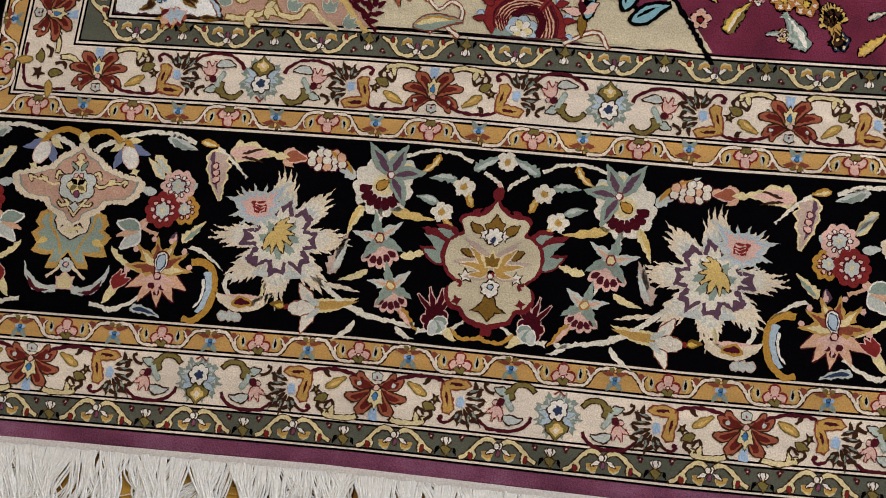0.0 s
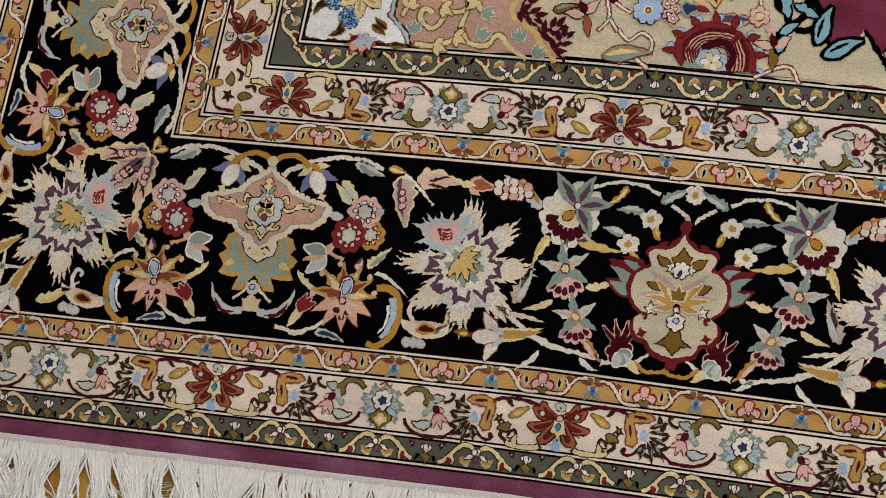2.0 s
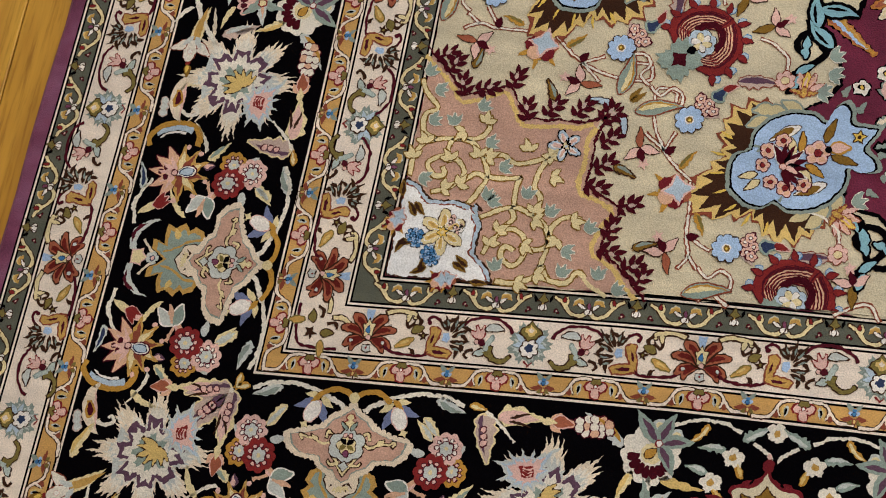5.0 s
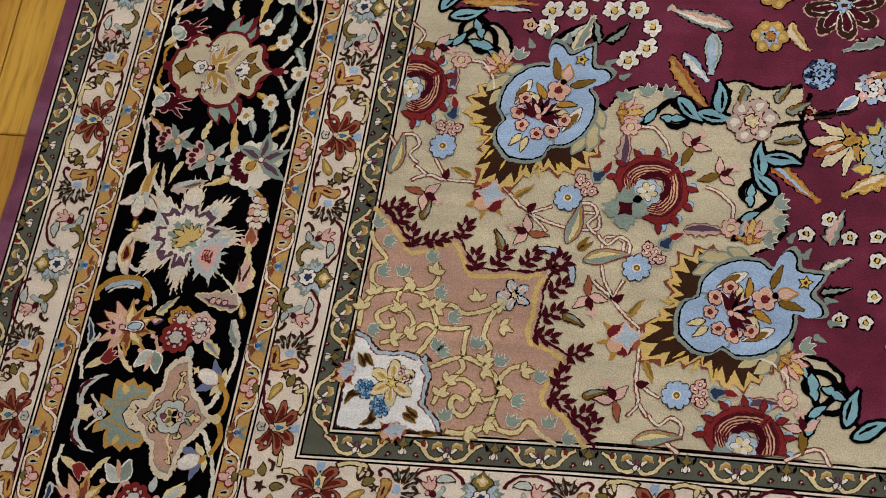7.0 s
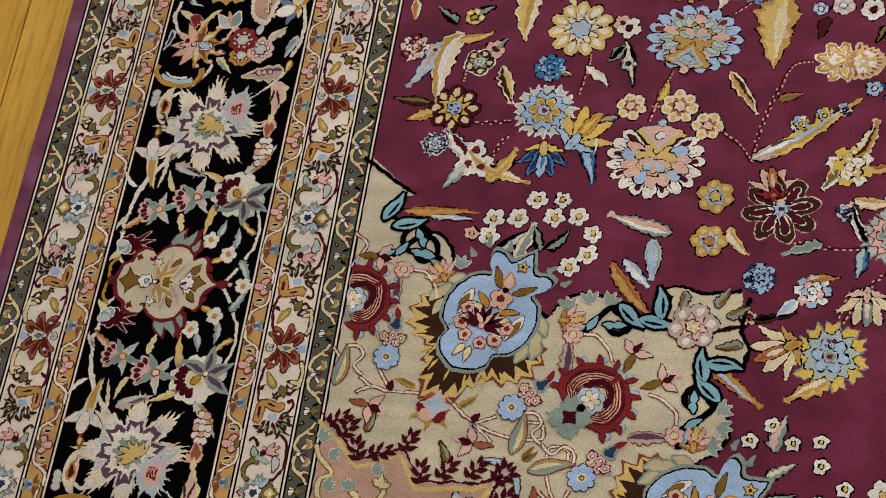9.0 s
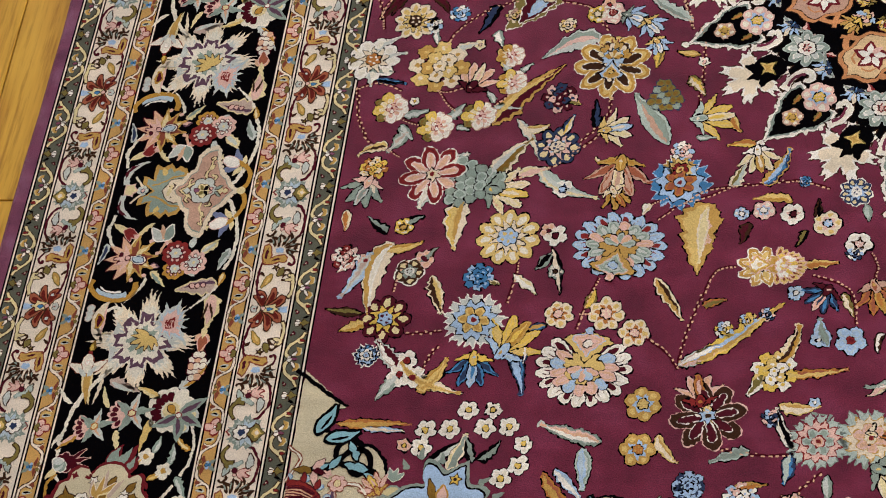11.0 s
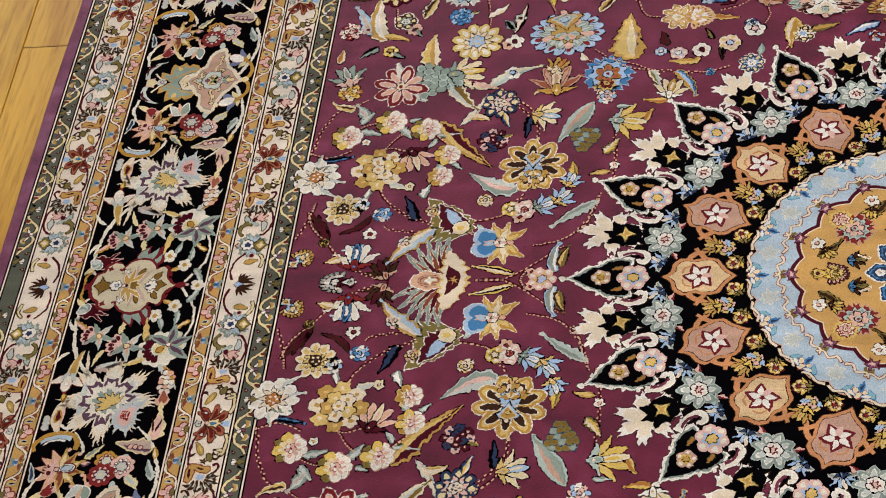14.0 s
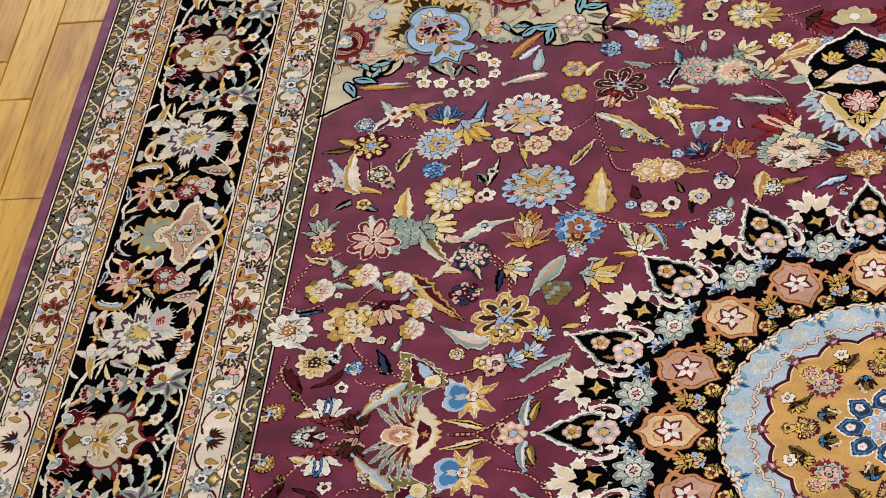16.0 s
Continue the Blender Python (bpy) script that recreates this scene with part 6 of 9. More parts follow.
def spandrel():
    """Beige corner piece edged in black and blue scrolls; in it a salmon and a white corner."""
    beige = [(-0.0098, 0.4721), (0.0456, 0.4347), (0.0273, 0.4277), (0.0210, 0.4156), (0.0391, 0.4043), (0.0592, 0.3981), (0.0753, 0.3960), (0.0882, 0.3827), (0.0920, 0.3673), (0.0897, 0.3531), (0.1371, 0.3566), (0.1823, 0.3168), (0.1936, 0.3341), (0.2087, 0.3422), (0.2295, 0.3398), (0.2400, 0.3251), (0.2587, 0.3165), (0.2754, 0.3121), (0.2858, 0.3288), (0.2852, 0.3424), (0.2795, 0.3508), (0.2955, 0.3548), (0.3122, 0.3474), (0.3461, 0.3523)]
    d = Draw()
    d.inner = False
    d.poly(corner_shape(beige, 0.0008), "a", None, 0)
    sheet("beige_spandrel", d, Z0 + 0.0001, None, "4")
    for m in (0, 1):
        d = Draw(0.0006)
        d.inner = False
        d.poly(ribbon_pts([(SC + (b if m else a), SC + (a if m else b)) for a, b in beige], 0.0019), "K", None, 0)
        sheet("black_edging", d, Z0 + 0.0003 + 0.0001 * m, None, "4")
    pink = [(-0.0057, 0.2139), (0.0071, 0.2014), (0.0219, 0.1879), (0.0346, 0.1716), (0.0558, 0.1757), (0.0725, 0.1838), (0.0832, 0.1684), (0.0928, 0.1516), (0.1195, 0.1531), (0.1411, 0.1525), (0.1549, 0.1580)]
    d = Draw()
    d.inner = False
    d.poly(corner_shape(pink, 0.0006), "L", None, 0)
    sheet("salmon_corner", d, Z0 + 0.00025, None, "4")
    for m in (0, 1):
        d = Draw(0.0008)
        d.inner = False
        d.poly(ribbon_pts(smooth([(SC + (b if m else a) * 0.965, SC + (a if m else b) * 0.965) for a, b in pink], 4), 0.0021), "X", None, 0)
        d.items.append((ribbon_pts([(SC + (b if m else a) * 1.005, SC + (a if m else b) * 1.005) for a, b in pink], 0.0011), "m", 2.5))
        sheet("gold_edging", d, Z0 + 0.0004 + 0.00005 * m, None, "4")
    white = smooth([(-0.0018, 0.0889), (0.0104, 0.0840), (0.0231, 0.0701), (0.0337, 0.0702), (0.0496, 0.0703), (0.0616, 0.0654), (0.0624, 0.0692)], 4)
    d = Draw()
    d.inner = False
    d.poly(corner_shape(white), "i", "E", 0, 0.0008)
    d.items.append((corner_shape([(a * 0.955, b * 0.955) for a, b in white]), "J", 1.6))
    d.items.append((corner_shape([(a * 0.94, b * 0.94) for a, b in white]), "x", 2.2))
    sheet("white_corner", d, Z0 + 0.0004, None, "4")


def blue_cartouche():
    """Sky-blue lobed shield with a three-lobed crest and a bouquet; grows along +x; a dark flame lies behind its foot."""
    d = fine()
    d.rough = 0.0004
    rnd = random.Random(31)
    for k, (g, col) in enumerate(((1.0, "J"), (0.97, "X"), (0.87, "E"))):
        pts = []
        for i in range(41):
            a = math.pi * 0.38 + math.pi * 1.24 * i / 40
            r = 0.060 + 0.022 * abs(math.cos((a - math.pi) * 2.5)) + 0.018 * math.exp(-((a - math.pi) * 3) ** 2)
            r *= g * (1 + (0.06 if i % 2 else -0.05) * (1 if k < 2 else 2.0)) * rnd.uniform(0.97, 1.03)
            pts.append((-0.004 + r * math.cos(a), r * 0.92 * math.sin(a)))
        d.items.append((pts + [(0.0, 0.0)], col, 0.5 * k))
    for i in range(7):
        a = math.pi - 0.9 + 0.3 * i
        d.poly(turn(leaf_pts(0.014, 0.0012, 0.1), a, -0.004 + 0.060 * math.cos(a), 0.056 * math.sin(a)), "Y", None, 1)
    for s in (1, -1):
        for x, y, a, L in ((0.026, 0.044, 1.9, 0.020), (0.012, 0.050, 2.3, 0.022), (-0.004, 0.050, 2.8, 0.020), (0.004, 0.058, 2.6, 0.018)):
            d.poly(turn(leaf_pts(L, 0.0058, 0.3), a * s, x, y * s, s), "A", "S", 0, 0.0013)
        for x, y, a in ((0.050, 0.050, 0.7), (0.066, 0.044, 0.2), (0.072, 0.022, 0.3)):
            d.poly(turn(leaf_pts(0.013, 0.0036, 0.3, 2), a * s, x, y * s, s), "S", None, 0)

    def shield(g):
        half = smooth([(0.084, 0.0), (0.072, 0.008), (0.064, 0.014), (0.068, 0.026), (0.066, 0.036), (0.054, 0.034), (0.043, 0.024), (0.036, 0.036), (0.018, 0.047), (-0.004, 0.048), (-0.022, 0.040), (-0.030, 0.028), (-0.044, 0.028), (-0.055, 0.018), (-0.062, 0.0)], 3)
        return [(x * g, y * g) for x, y in half + [(x, -y) for x, y in half[-2:0:-1]]]
    d.items.append((shield(1.065), "S", 5.0))
    d.items.append((shield(1.0), "K", 5.3))
    d.items.append((shield(0.965), "B", 5.6))
    for s in (1, -1):
        d.poly(turn(leaf_pts(0.030, 0.0050, 0.3), math.pi - 0.25 * s, 0.020, 0.030 * s, s), "W", "E", 4, 0.0006)
        d.poly(turn(leaf_pts(0.022, 0.0036, 0.3), math.pi - 0.25 * s, 0.014, 0.031 * s, s), "o", None, 5)
        d.poly(turn(leaf_pts(0.024, 0.0040, 0.2), 0.55 * s, 0.034, 0.008 * s, s), "o", "E", 4, 0.0006)
        d.poly(turn(leaf_pts(0.022, 0.0040, 0.3), 1.2 * s, 0.004, 0.006 * s, s), "y", "E", 4, 0.0006)
        d.poly(turn(leaf_pts(0.020, 0.0036, 0.3), 0.8 * s, 0.010, 0.006 * s, s), "g", "E", 5, 0.0006)
        d.poly(turn(leaf_pts(0.016, 0.0034, 0.3), math.pi - 0.5 * s, -0.034, 0.003 * s, s), "y", "E", 4, 0.0007)
        stroke(d, [(-0.026, 0.030 * s), (-0.022, 0.026 * s), (-0.026, 0.023 * s)], 0.0012, "S", None, 4)
        for x, y, r in ((-0.016, 0.020, 0.0080), (0.000, 0.024, 0.0072), (-0.026, 0.009, 0.0066)):
            d.add(floret(r, "P", "R", "M"), x, y * s, 0.4, 1, 1, 5)
    for i in range(9):
        a = -1.6 + 0.4 * i
        d.poly(turn(leaf_pts(0.024, 0.0034, 0.1), a, -0.010, 0), "m", "W" if i % 3 == 0 else None, 6, 0.0005)
    for i in range(4):
        d.poly(turn(leaf_pts(0.014, 0.0026, 0.1), -0.9 + 0.6 * i, -0.008, 0), "P" if i % 2 else "K", None, 7)
    d.disc(-0.010, 0, 0.0030, "P", "J", 8, 6, 0.0005)
    d.add(floret(0.0120, "P", "R", "M"), 0.024, 0, 0.2, 1, 1, 6)
    d.disc(0.034, 0.001, 0.0036, "K", None, 9, 7)
    d.poly(turn(leaf_pts(0.018, 0.0052, 0.2), 0.2, 0.036, 0.0), "P", "g", 6, 0.0012)
    d.poly(turn(star_pts(5, 0.0062, 0.0030), 0.3, 0.064, 0), "Y", "E", 6, 0.0006)
    d.disc(0.064, 0, 0.0020, "E", None, 8, 6)
    return d


def red_palmette():
    """Fans of dark red and cream ribs round a pale flower, over a ragged grey foot; grows along +x."""
    d = fine()
    d.rough = 0.0004
    for s in (1, -1):
        outer = [(-0.016, 0.004), (-0.022, 0.022), (-0.016, 0.040), (-0.002, 0.046), (0.012, 0.042), (0.026, 0.040), (0.038, 0.028), (0.044, 0.014), (0.046, 0.0), (0.024, 0.0), (0.016, 0.014), (0.004, 0.016)]
        d.poly([(x, y * s) for x, y in outer], "R", "M", 0, 0.0008)
        for g in (0.50, 0.59, 0.68, 0.77, 0.86, 0.95):
            arc = smooth([(-0.020, 0.018), (-0.006, 0.036), (0.016, 0.036), (0.034, 0.022), (0.044, 0.004)], 5)
            q = [(0.004 + (x - 0.004) * g, y * g * s) for x, y in arc]
            d.poly(ribbon_pts(q, 0.0008), "p" if g < 0.9 else "M", None, 1)
            d.poly(ribbon_pts([(x + 0.0016, y + 0.0012 * s) for x, y in q], 0.0006), "M", None, 1)
        for x, y, a in ((-0.014, 0.042, 2.0), (0.004, 0.046, 1.6), (0.024, 0.042, 1.2), (0.040, 0.028, 0.7), (0.048, 0.010, 0.3)):
            d.poly(turn(leaf_pts(0.013, 0.0036, 0.3), a * s, x * 0.95, y * 0.92 * s, s), "R", "M", 1, 0.0006)
            d.disc(x + 0.004 * math.cos(a - 0.6), (y + 0.004 * math.sin(a - 0.6)) * s, 0.0042, "i", "C", 0, 7, 0.0005)
        stroke(d, [(0.006, 0.018 * s), (0.022, 0.012 * s), (0.028, 0.0)], 0.0040, "m", None, 2)
    d.poly(lobe_pts(7, 0.0150, 0.0030, 5), "i", "E", 3, 0.0006)
    for i in range(6):
        d.poly(turn(petal_pts(0.001, 0.0120, 0.0036), 2 * math.pi * i / 6, 0.001, 0), "y" if i % 2 else "W", "E", 4, 0.0005)
    d.disc(-0.0130, 0, 0.0052, "K", None, 6, 8)
    d.poly([(x * 1.0 - 0.030, y) for x, y in ragged_pts(4, 0.0270, 0.0090, 4, 3, math.pi / 4)], "t", None, 3)
    d.poly([(x * 0.56 - 0.030, y * 0.56) for x, y in ragged_pts(4, 0.0250, 0.0130, 1, 3)], "m", None, 4)
    return d


def cut(d, ang, reach):
    """What remains of a motif turned by ang where the band begins, reach before its middle along u."""
    nx, ny, items = math.cos(ang), -math.sin(ang), []
    for pts, col, lv in d.items:
        out = []
        for (a, b), (c, e) in zip(pts, pts[1:] + pts[:1]):
            s0, s1 = a * nx + b * ny + reach, c * nx + e * ny + reach
            if s0 >= 0:
                out.append((a, b))
            if s0 * s1 < 0:
                t = s0 / (s0 - s1)
                out.append((a + (c - a) * t, b + (e - b) * t))
        if len(out) > 2:
            items.append((out, col, lv))
    d.items = items
    return d


def maroon_sprig():
    """A dark wine branch of paired leaves with one pale lit leaf."""
    d = fine()
    for t, a, L in ((0.0, 0.9, 0.012), (0.002, -0.8, 0.013), (0.008, 0.75, 0.013), (0.010, -0.65, 0.013), (0.016, 0.4, 0.012), (0.016, -0.3, 0.013)):
        d.poly(turn(leaf_pts(L, 0.0030, 0.2), a, t, 0, 1 if a > 0 else -1), "m", None, 0)
    d.poly(leaf_pts(0.019, 0.0016, 0.0), "m", None, 0)
    d.poly(turn(leaf_pts(0.0090, 0.0016, 0.1), 0.1, 0.010, 0.0005), "s", None, 1)
    return d


def paisley(L):
    """A flame leaf, grey along its back and ochre along its belly, with a looping cream stem."""
    d = fine()
    d.poly(leaf_pts(L, L * 0.17, 0.35), "t", "J", 0, 0.0009)
    d.poly(leaf_pts(L * 0.9, L * 0.12, 0.35, 0, 9, -1, L * 0.03), "g", None, 1)
    d.poly(leaf_pts(L * 0.7, L * 0.05, 0.35, 0, 9, 0, L * 0.10), "y", None, 2)
    stroke(d, [(L * 0.98, L * 0.30), (L * 1.10, L * 0.10), (L * 0.95, -L * 0.14), (L * 0.65, -L * 0.10), (L * 0.55, -L * 0.40)], 0.0011, "w", "J", 0, 0.0, 0.0006)
    return d


def black_scroll():
    """Black curl holding pale blue leaves."""
    d = fine()
    stroke(d, [(-0.046, 0.004), (-0.030, -0.002), (-0.012, 0.008), (0.004, 0.016), (0.018, 0.010), (0.020, -0.006), (0.008, -0.014), (-0.002, -0.008), (0.002, 0.000)], 0.0036, "K", None, 0, 0.15)
    for x, y, a, L in ((-0.042, 0.004, -0.2, 0.018), (-0.024, 0.000, 0.4, 0.018), (0.004, -0.004, 2.4, 0.012), (0.002, -0.002, -0.7, 0.014)):
        d.poly(turn(leaf_pts(L, 0.0040, 0.3), a, x, y), "q", "K", 1, 0.0012)
    return d


def scroll_blade():
    """Pale blue blade in a heavy black outline."""
    d = fine()
    d.poly(leaf_pts(0.034, 0.0062, 0.3), "q", "K", 0, 0.0022)
    d.poly(leaf_pts(0.020, 0.0014, 0.3, 0, 9, 0, 0.006), "K", None, 1)
    return d


def scroll_vine(pts, w=0.0014, col="y", edge="o"):
    for m in (0, 1):
        d = fine()
        stroke(d, [(SC + (b if m else a), SC + (a if m else b)) for a, b in pts], w, col, edge, 0, 0.1, 0.0007)
        sheet("scroll", d, Z0 + 0.0006, None, "4")


def scroll_leaf():
    d = fine()
    for a in (0.0, 0.8, -0.8):
        d.poly(turn(leaf_pts(0.013 - 0.003 * abs(a), 0.0026, 0.2), a, 0, 0, 1 if a >= 0 else -1), "y", "o", 0, 0.0006)
    d.disc(0, 0, 0.0018, "y", None, 1, 6)
    return d


def teal_sprig():
    d = fine()
    for a in (-0.5, 0.1, 0.7):
        d.poly(turn(leaf_pts(0.014, 0.0030, 0.2), a), "t", "w", 0, 0.0005)
    return d


def drop_bloom(cols):
    """Two white sepals round a dark wine heart with a pink tip, on a brown stalk; along +x."""
    d = fine()
    d.poly(turn(leaf_pts(0.020, 0.0036, 0.2), math.pi, 0.0, 0), cols[0], "E", 0, 0.0005)
    for s in (1, -1):
        d.poly(turn(leaf_pts(0.016, 0.0042, 0.4), 0.7 * s, 0.0, 0.001 * s, s), cols[1], "E", 1, 0.0006)
    d.poly(leaf_pts(0.015, 0.0036, 0.0), "m", None, 2)
    d.poly(turn(star_pts(5, 0.0062, 0.0030), 0, 0.0165, 0), "P", None, 1)
    return d


def blue_daisy():
    """Eight sky-blue petals with a pink tuft, grey leaves and a teal bud with a red tip behind; along +x."""
    d = fine()
    for a in (0.9, -0.9):
        d.poly(turn(leaf_pts(0.020, 0.0040, 0.2), a, 0.012, 0), "s", None, 0)
    for x, y in ((0.017, 0.005), (0.017, -0.005), (0.024, 0.001), (0.021, 0.009), (0.022, -0.008)):
        d.add(floret(0.0050, "P", "W", "M"), x, y, 0.2, 1, 1, 1)
    d.poly(turn(leaf_pts(0.016, 0.0050, 0.0, 2), 0.0, 0.030, 0), "N", "t", 2, 0.0014)
    d.poly(turn(leaf_pts(0.013, 0.0034, 0.4), 0.1, 0.042, 0), "R", "P", 2, 0.0006)
    for i in range(9):
        d.poly(turn(petal_pts(0.002, 0.0135, 0.0038, 0.7), 2 * math.pi * i / 9), "B", "E", 5, 0.0005)
    d.disc(0, 0, 0.0032, "o", "W", 7, 7, 0.0008)
    d.disc(0, 0, 0.0014, "Y", None, 8, 6)
    return d


def pink_crescent():
    """Feathered pink crescent with a rosette at its tip, on a cream stem; along +x."""
    d = fine()
    d.poly(leaf_pts(0.040, 0.0070, 0.5, 5, 15), "s", "J", 0, 0.0006)
    d.poly(leaf_pts(0.036, 0.0030, 0.5), "u", None, 1)
    for i in range(6):
        a = 2 * math.pi * i / 6
        d.disc(0.040 + 0.0060 * math.cos(a), 0.014 + 0.0060 * math.sin(a), 0.0036, "P", "J", 2, 7, 0.0005)
    d.disc(0.040, 0.014, 0.0040, "y", "J", 3, 7, 0.0005)
    stroke(d, [(0.044, 0.008), (0.050, -0.006), (0.044, -0.022), (0.034, -0.034)], 0.0011, "w", "J", 0, 0.0, 0.0006)
    return d


def soft_bloom():
    """Blurred coral and brown bloom with a pale blue heart and ochre leaves."""
    d = fine()
    d.rough = 0.0007
    for a in (2.4, 3.3, 4.2):
        d.poly(turn(leaf_pts(0.024, 0.0044, 0.2, 3), a), "g", None, 0)
    for a, c in ((0.9, "j"), (1.9, "d"), (-0.9, "j"), (-1.9, "d"), (3.0, "p")):
        d.disc(0.0090 * math.cos(a), 0.0090 * math.sin(a), 0.0078, c, None, 1, 9)
    d.poly(turn(star_pts(4, 0.0130, 0.0070), 0.4, 0.004, 0), "i", "P", 3, 0.0012)
    return d


spandrel()
for pts in ([(0.0693, 0.0571), (0.0814, 0.0638), (0.0954, 0.0683), (0.1113, 0.0631), (0.1251, 0.0515), (0.1299, 0.0363), (0.1199, 0.0305), (0.1070, 0.0335)],
            [(0.1299, 0.0363), (0.1301, 0.0523), (0.1382, 0.0614), (0.1522, 0.0616), (0.1471, 0.0544)],
            [(0.0919, 0.0010), (0.1088, 0.0010), (0.1227, 0.0070), (0.1268, 0.0177), (0.1299, 0.0363)],
            [(0.1268, 0.0177), (0.1356, 0.0052), (0.1505, 0.0043), (0.1576, 0.0138), (0.1693, 0.0031), (0.1838, -0.0047)],
            [(0.0954, 0.0683), (0.0946, 0.0854), (0.0967, 0.0970)],
            [(0.1143, 0.0618), (0.1164, 0.0777), (0.1096, 0.0909), (0.1128, 0.1067), (0.1191, 0.1203)],
            [(0.1020, 0.0285), (0.0940, 0.0311), (0.0930, 0.0217), (0.1049, 0.0150), (0.1119, 0.0268), (0.1081, 0.0419), (0.0952, 0.0481), (0.0831, 0.0371), (0.0771, 0.0237)],
            [(0.0934, 0.0673), (0.0973, 0.0575), (0.0852, 0.0455)]):
    scroll_vine(pts, 0.0019)
for p, r, a in ((0.0651, 0.1133, 0.26), (0.0455, 0.0852, 0.84), (0.0344, 0.1090, 2.00), (0.0412, 0.1370, 3.81), (0.0998, 0.1227, 1.77), (0.0319, 0.0811, 0.35), (0.0010, 0.1088, 1.77), (0.1191, 0.1203, -0.61), (0.0099, 0.1237, 1.90), (0.0588, 0.1462, 1.33), (0.0586, 0.1142, 2.01)):
    cput("scroll_leaf", "sleaf", scroll_leaf, p, r, a)
for p, r, a in ((0.0695, 0.0741, 0.66), (0.0773, 0.1045, -0.08), (0.0621, 0.1262, 0.01), (0.0505, 0.1590, 0.41), (0.0312, 0.1418, 1.35), (0.0086, 0.1446, 0.01), (0.0087, 0.1752, -0.34), (0.0100, 0.0909, -0.52), (-0.0021, 0.1887, 0.55)):
    cput("teal_sprig", "tsprig", teal_sprig, p, r, a)
for p, r, a in ((0.1332, 0.1584, 0.90), (0.1086, 0.1569, 0.94), (0.0928, 0.1516, 1.63), (0.0749, 0.1809, 1.23), (0.0450, 0.1765, 0.23), (0.0357, 0.1716, 1.80), (0.0176, 0.1918, 1.06), (0.0039, 0.2043, 0.48), (0.1549, 0.1570, 0.40)):
    cput("maroon_sprig", "msprig", maroon_sprig, p, r, a)
for name, key, make, (p, r, a) in (
        ("blue_cartouche", "bluec", blue_cartouche, (0.1300, 0.3129, 1.09)),
        ("blue_daisy", "daisy", blue_daisy, (0.1621, 0.2267, 0.72)), ("blue_daisy", "daisy", blue_daisy, (0.0454, 0.2709, 1.42)),
        ("paisley_leaf", "pais", lambda: paisley(0.042), (0.1664, 0.1817, 1.04)), ("paisley_leaf", "pais", lambda: paisley(0.042), (0.0018, 0.2412, 1.08)),
        ("soft_bloom", "softb", soft_bloom, (0.0939, 0.2232, 1.00)), ("drop_bloom", "dropb", lambda: drop_bloom("jP"), (0.1326, 0.1908, 2.84)),
        ("drop_bloom", "dropb", lambda: drop_bloom("jP"), (0.0366, 0.2231, -0.46)), ("drop_bloom", "dropc", lambda: drop_bloom("oP"), (0.0222, 0.3697, -0.22)),
        ("drop_bloom", "dropc", lambda: drop_bloom("oP"), (0.2594, 0.2846, 1.03)),
        ("pink_crescent", "pcres", pink_crescent, (0.2022, 0.2612, 1.12)), ("pink_crescent", "pcres", pink_crescent, (0.0403, 0.3195, 1.04)),
        ("pink_tulip", "ptul", lambda: bud(0.022, "PYG", "J"), (0.1955, 0.3140, 0.08)), ("pink_tulip", "ptul", lambda: bud(0.022, "PYG", "J"), (0.0871, 0.3497, 2.17)),
        ("olive_leaf", "oliv", lambda: slim(0.020, 0.0052, "oS", 0.3, "E"), (0.1131, 0.1728, 1.56)), ("olive_leaf", "oliv", lambda: slim(0.020, 0.0052, "oS", 0.3, "E"), (0.0382, 0.1988, 0.82)),
        ("ochre_leaf", "ochr", lambda: slim(0.022, 0.0050, "gD", 0.3), (0.1145, 0.2246, 0.20)), ("ochre_leaf", "ochr", lambda: slim(0.022, 0.0050, "gD", 0.3), (0.0756, 0.2423, 2.31)),
        ("pale_blue_leaf", "pbl", lambda: slim(0.022, 0.0046, "i", 0.2, "E"), (0.1636, 0.1719, 2.64)), ("olive_leaf", "oliv2", lambda: slim(0.016, 0.0044, "o", 0.3), (0.1762, 0.1770, 0.11)),
        ("black_scroll", "bscr", black_scroll, (0.0577, 0.3772, 0.26)), ("black_scroll", "bscr", black_scroll, (0.2370, 0.3134, 0.36)),
        ("black_scroll", "bscr", black_scroll, (0.0590, 0.3860, 2.40)), ("blue_scroll_leaf", "bsl", scroll_blade, (0.0199, 0.4075, 0.78)), ("blue_scroll_leaf", "bsl", scroll_blade, (0.0300, 0.4014, -0.04)),
        ("blue_scroll_leaf", "bsl", scroll_blade, (0.2432, 0.3334, -1.05)), ("blue_scroll_leaf", "bsl", scroll_blade, (0.2607, 0.3196, -0.42)), ("blue_scroll_leaf", "bsl", scroll_blade, (0.2796, 0.3194, 1.39)),
        ("sage_tuft", "stuf", teal_sprig, (0.0977, 0.3617, 0.94)), ("sage_tuft", "stuf", teal_sprig, (0.2334, 0.3320, 0.81)), ("sage_tuft", "stuf", teal_sprig, (0.2180, 0.3324, 1.42)), ("sage_tuft", "stuf", teal_sprig, (0.1996, 0.3249, 1.41))):
    cput(name, key, make, p, r, a)
cput("red_palmette", "redp", red_palmette, 0.2267, 0.2367, math.pi / 4, 1, True)
for p, r, a in ((0.0047, 0.3247, 0.66),):
    cput("red_palmette", "redph", lambda: cut(red_palmette(), a, p / 0.74), p, r, a)
cput("corner_rose", "crose", lambda: rosette(0.024, 6, "sPy", "E", 0.0), 0.3072, 0.3149, 0.2, 1, True)
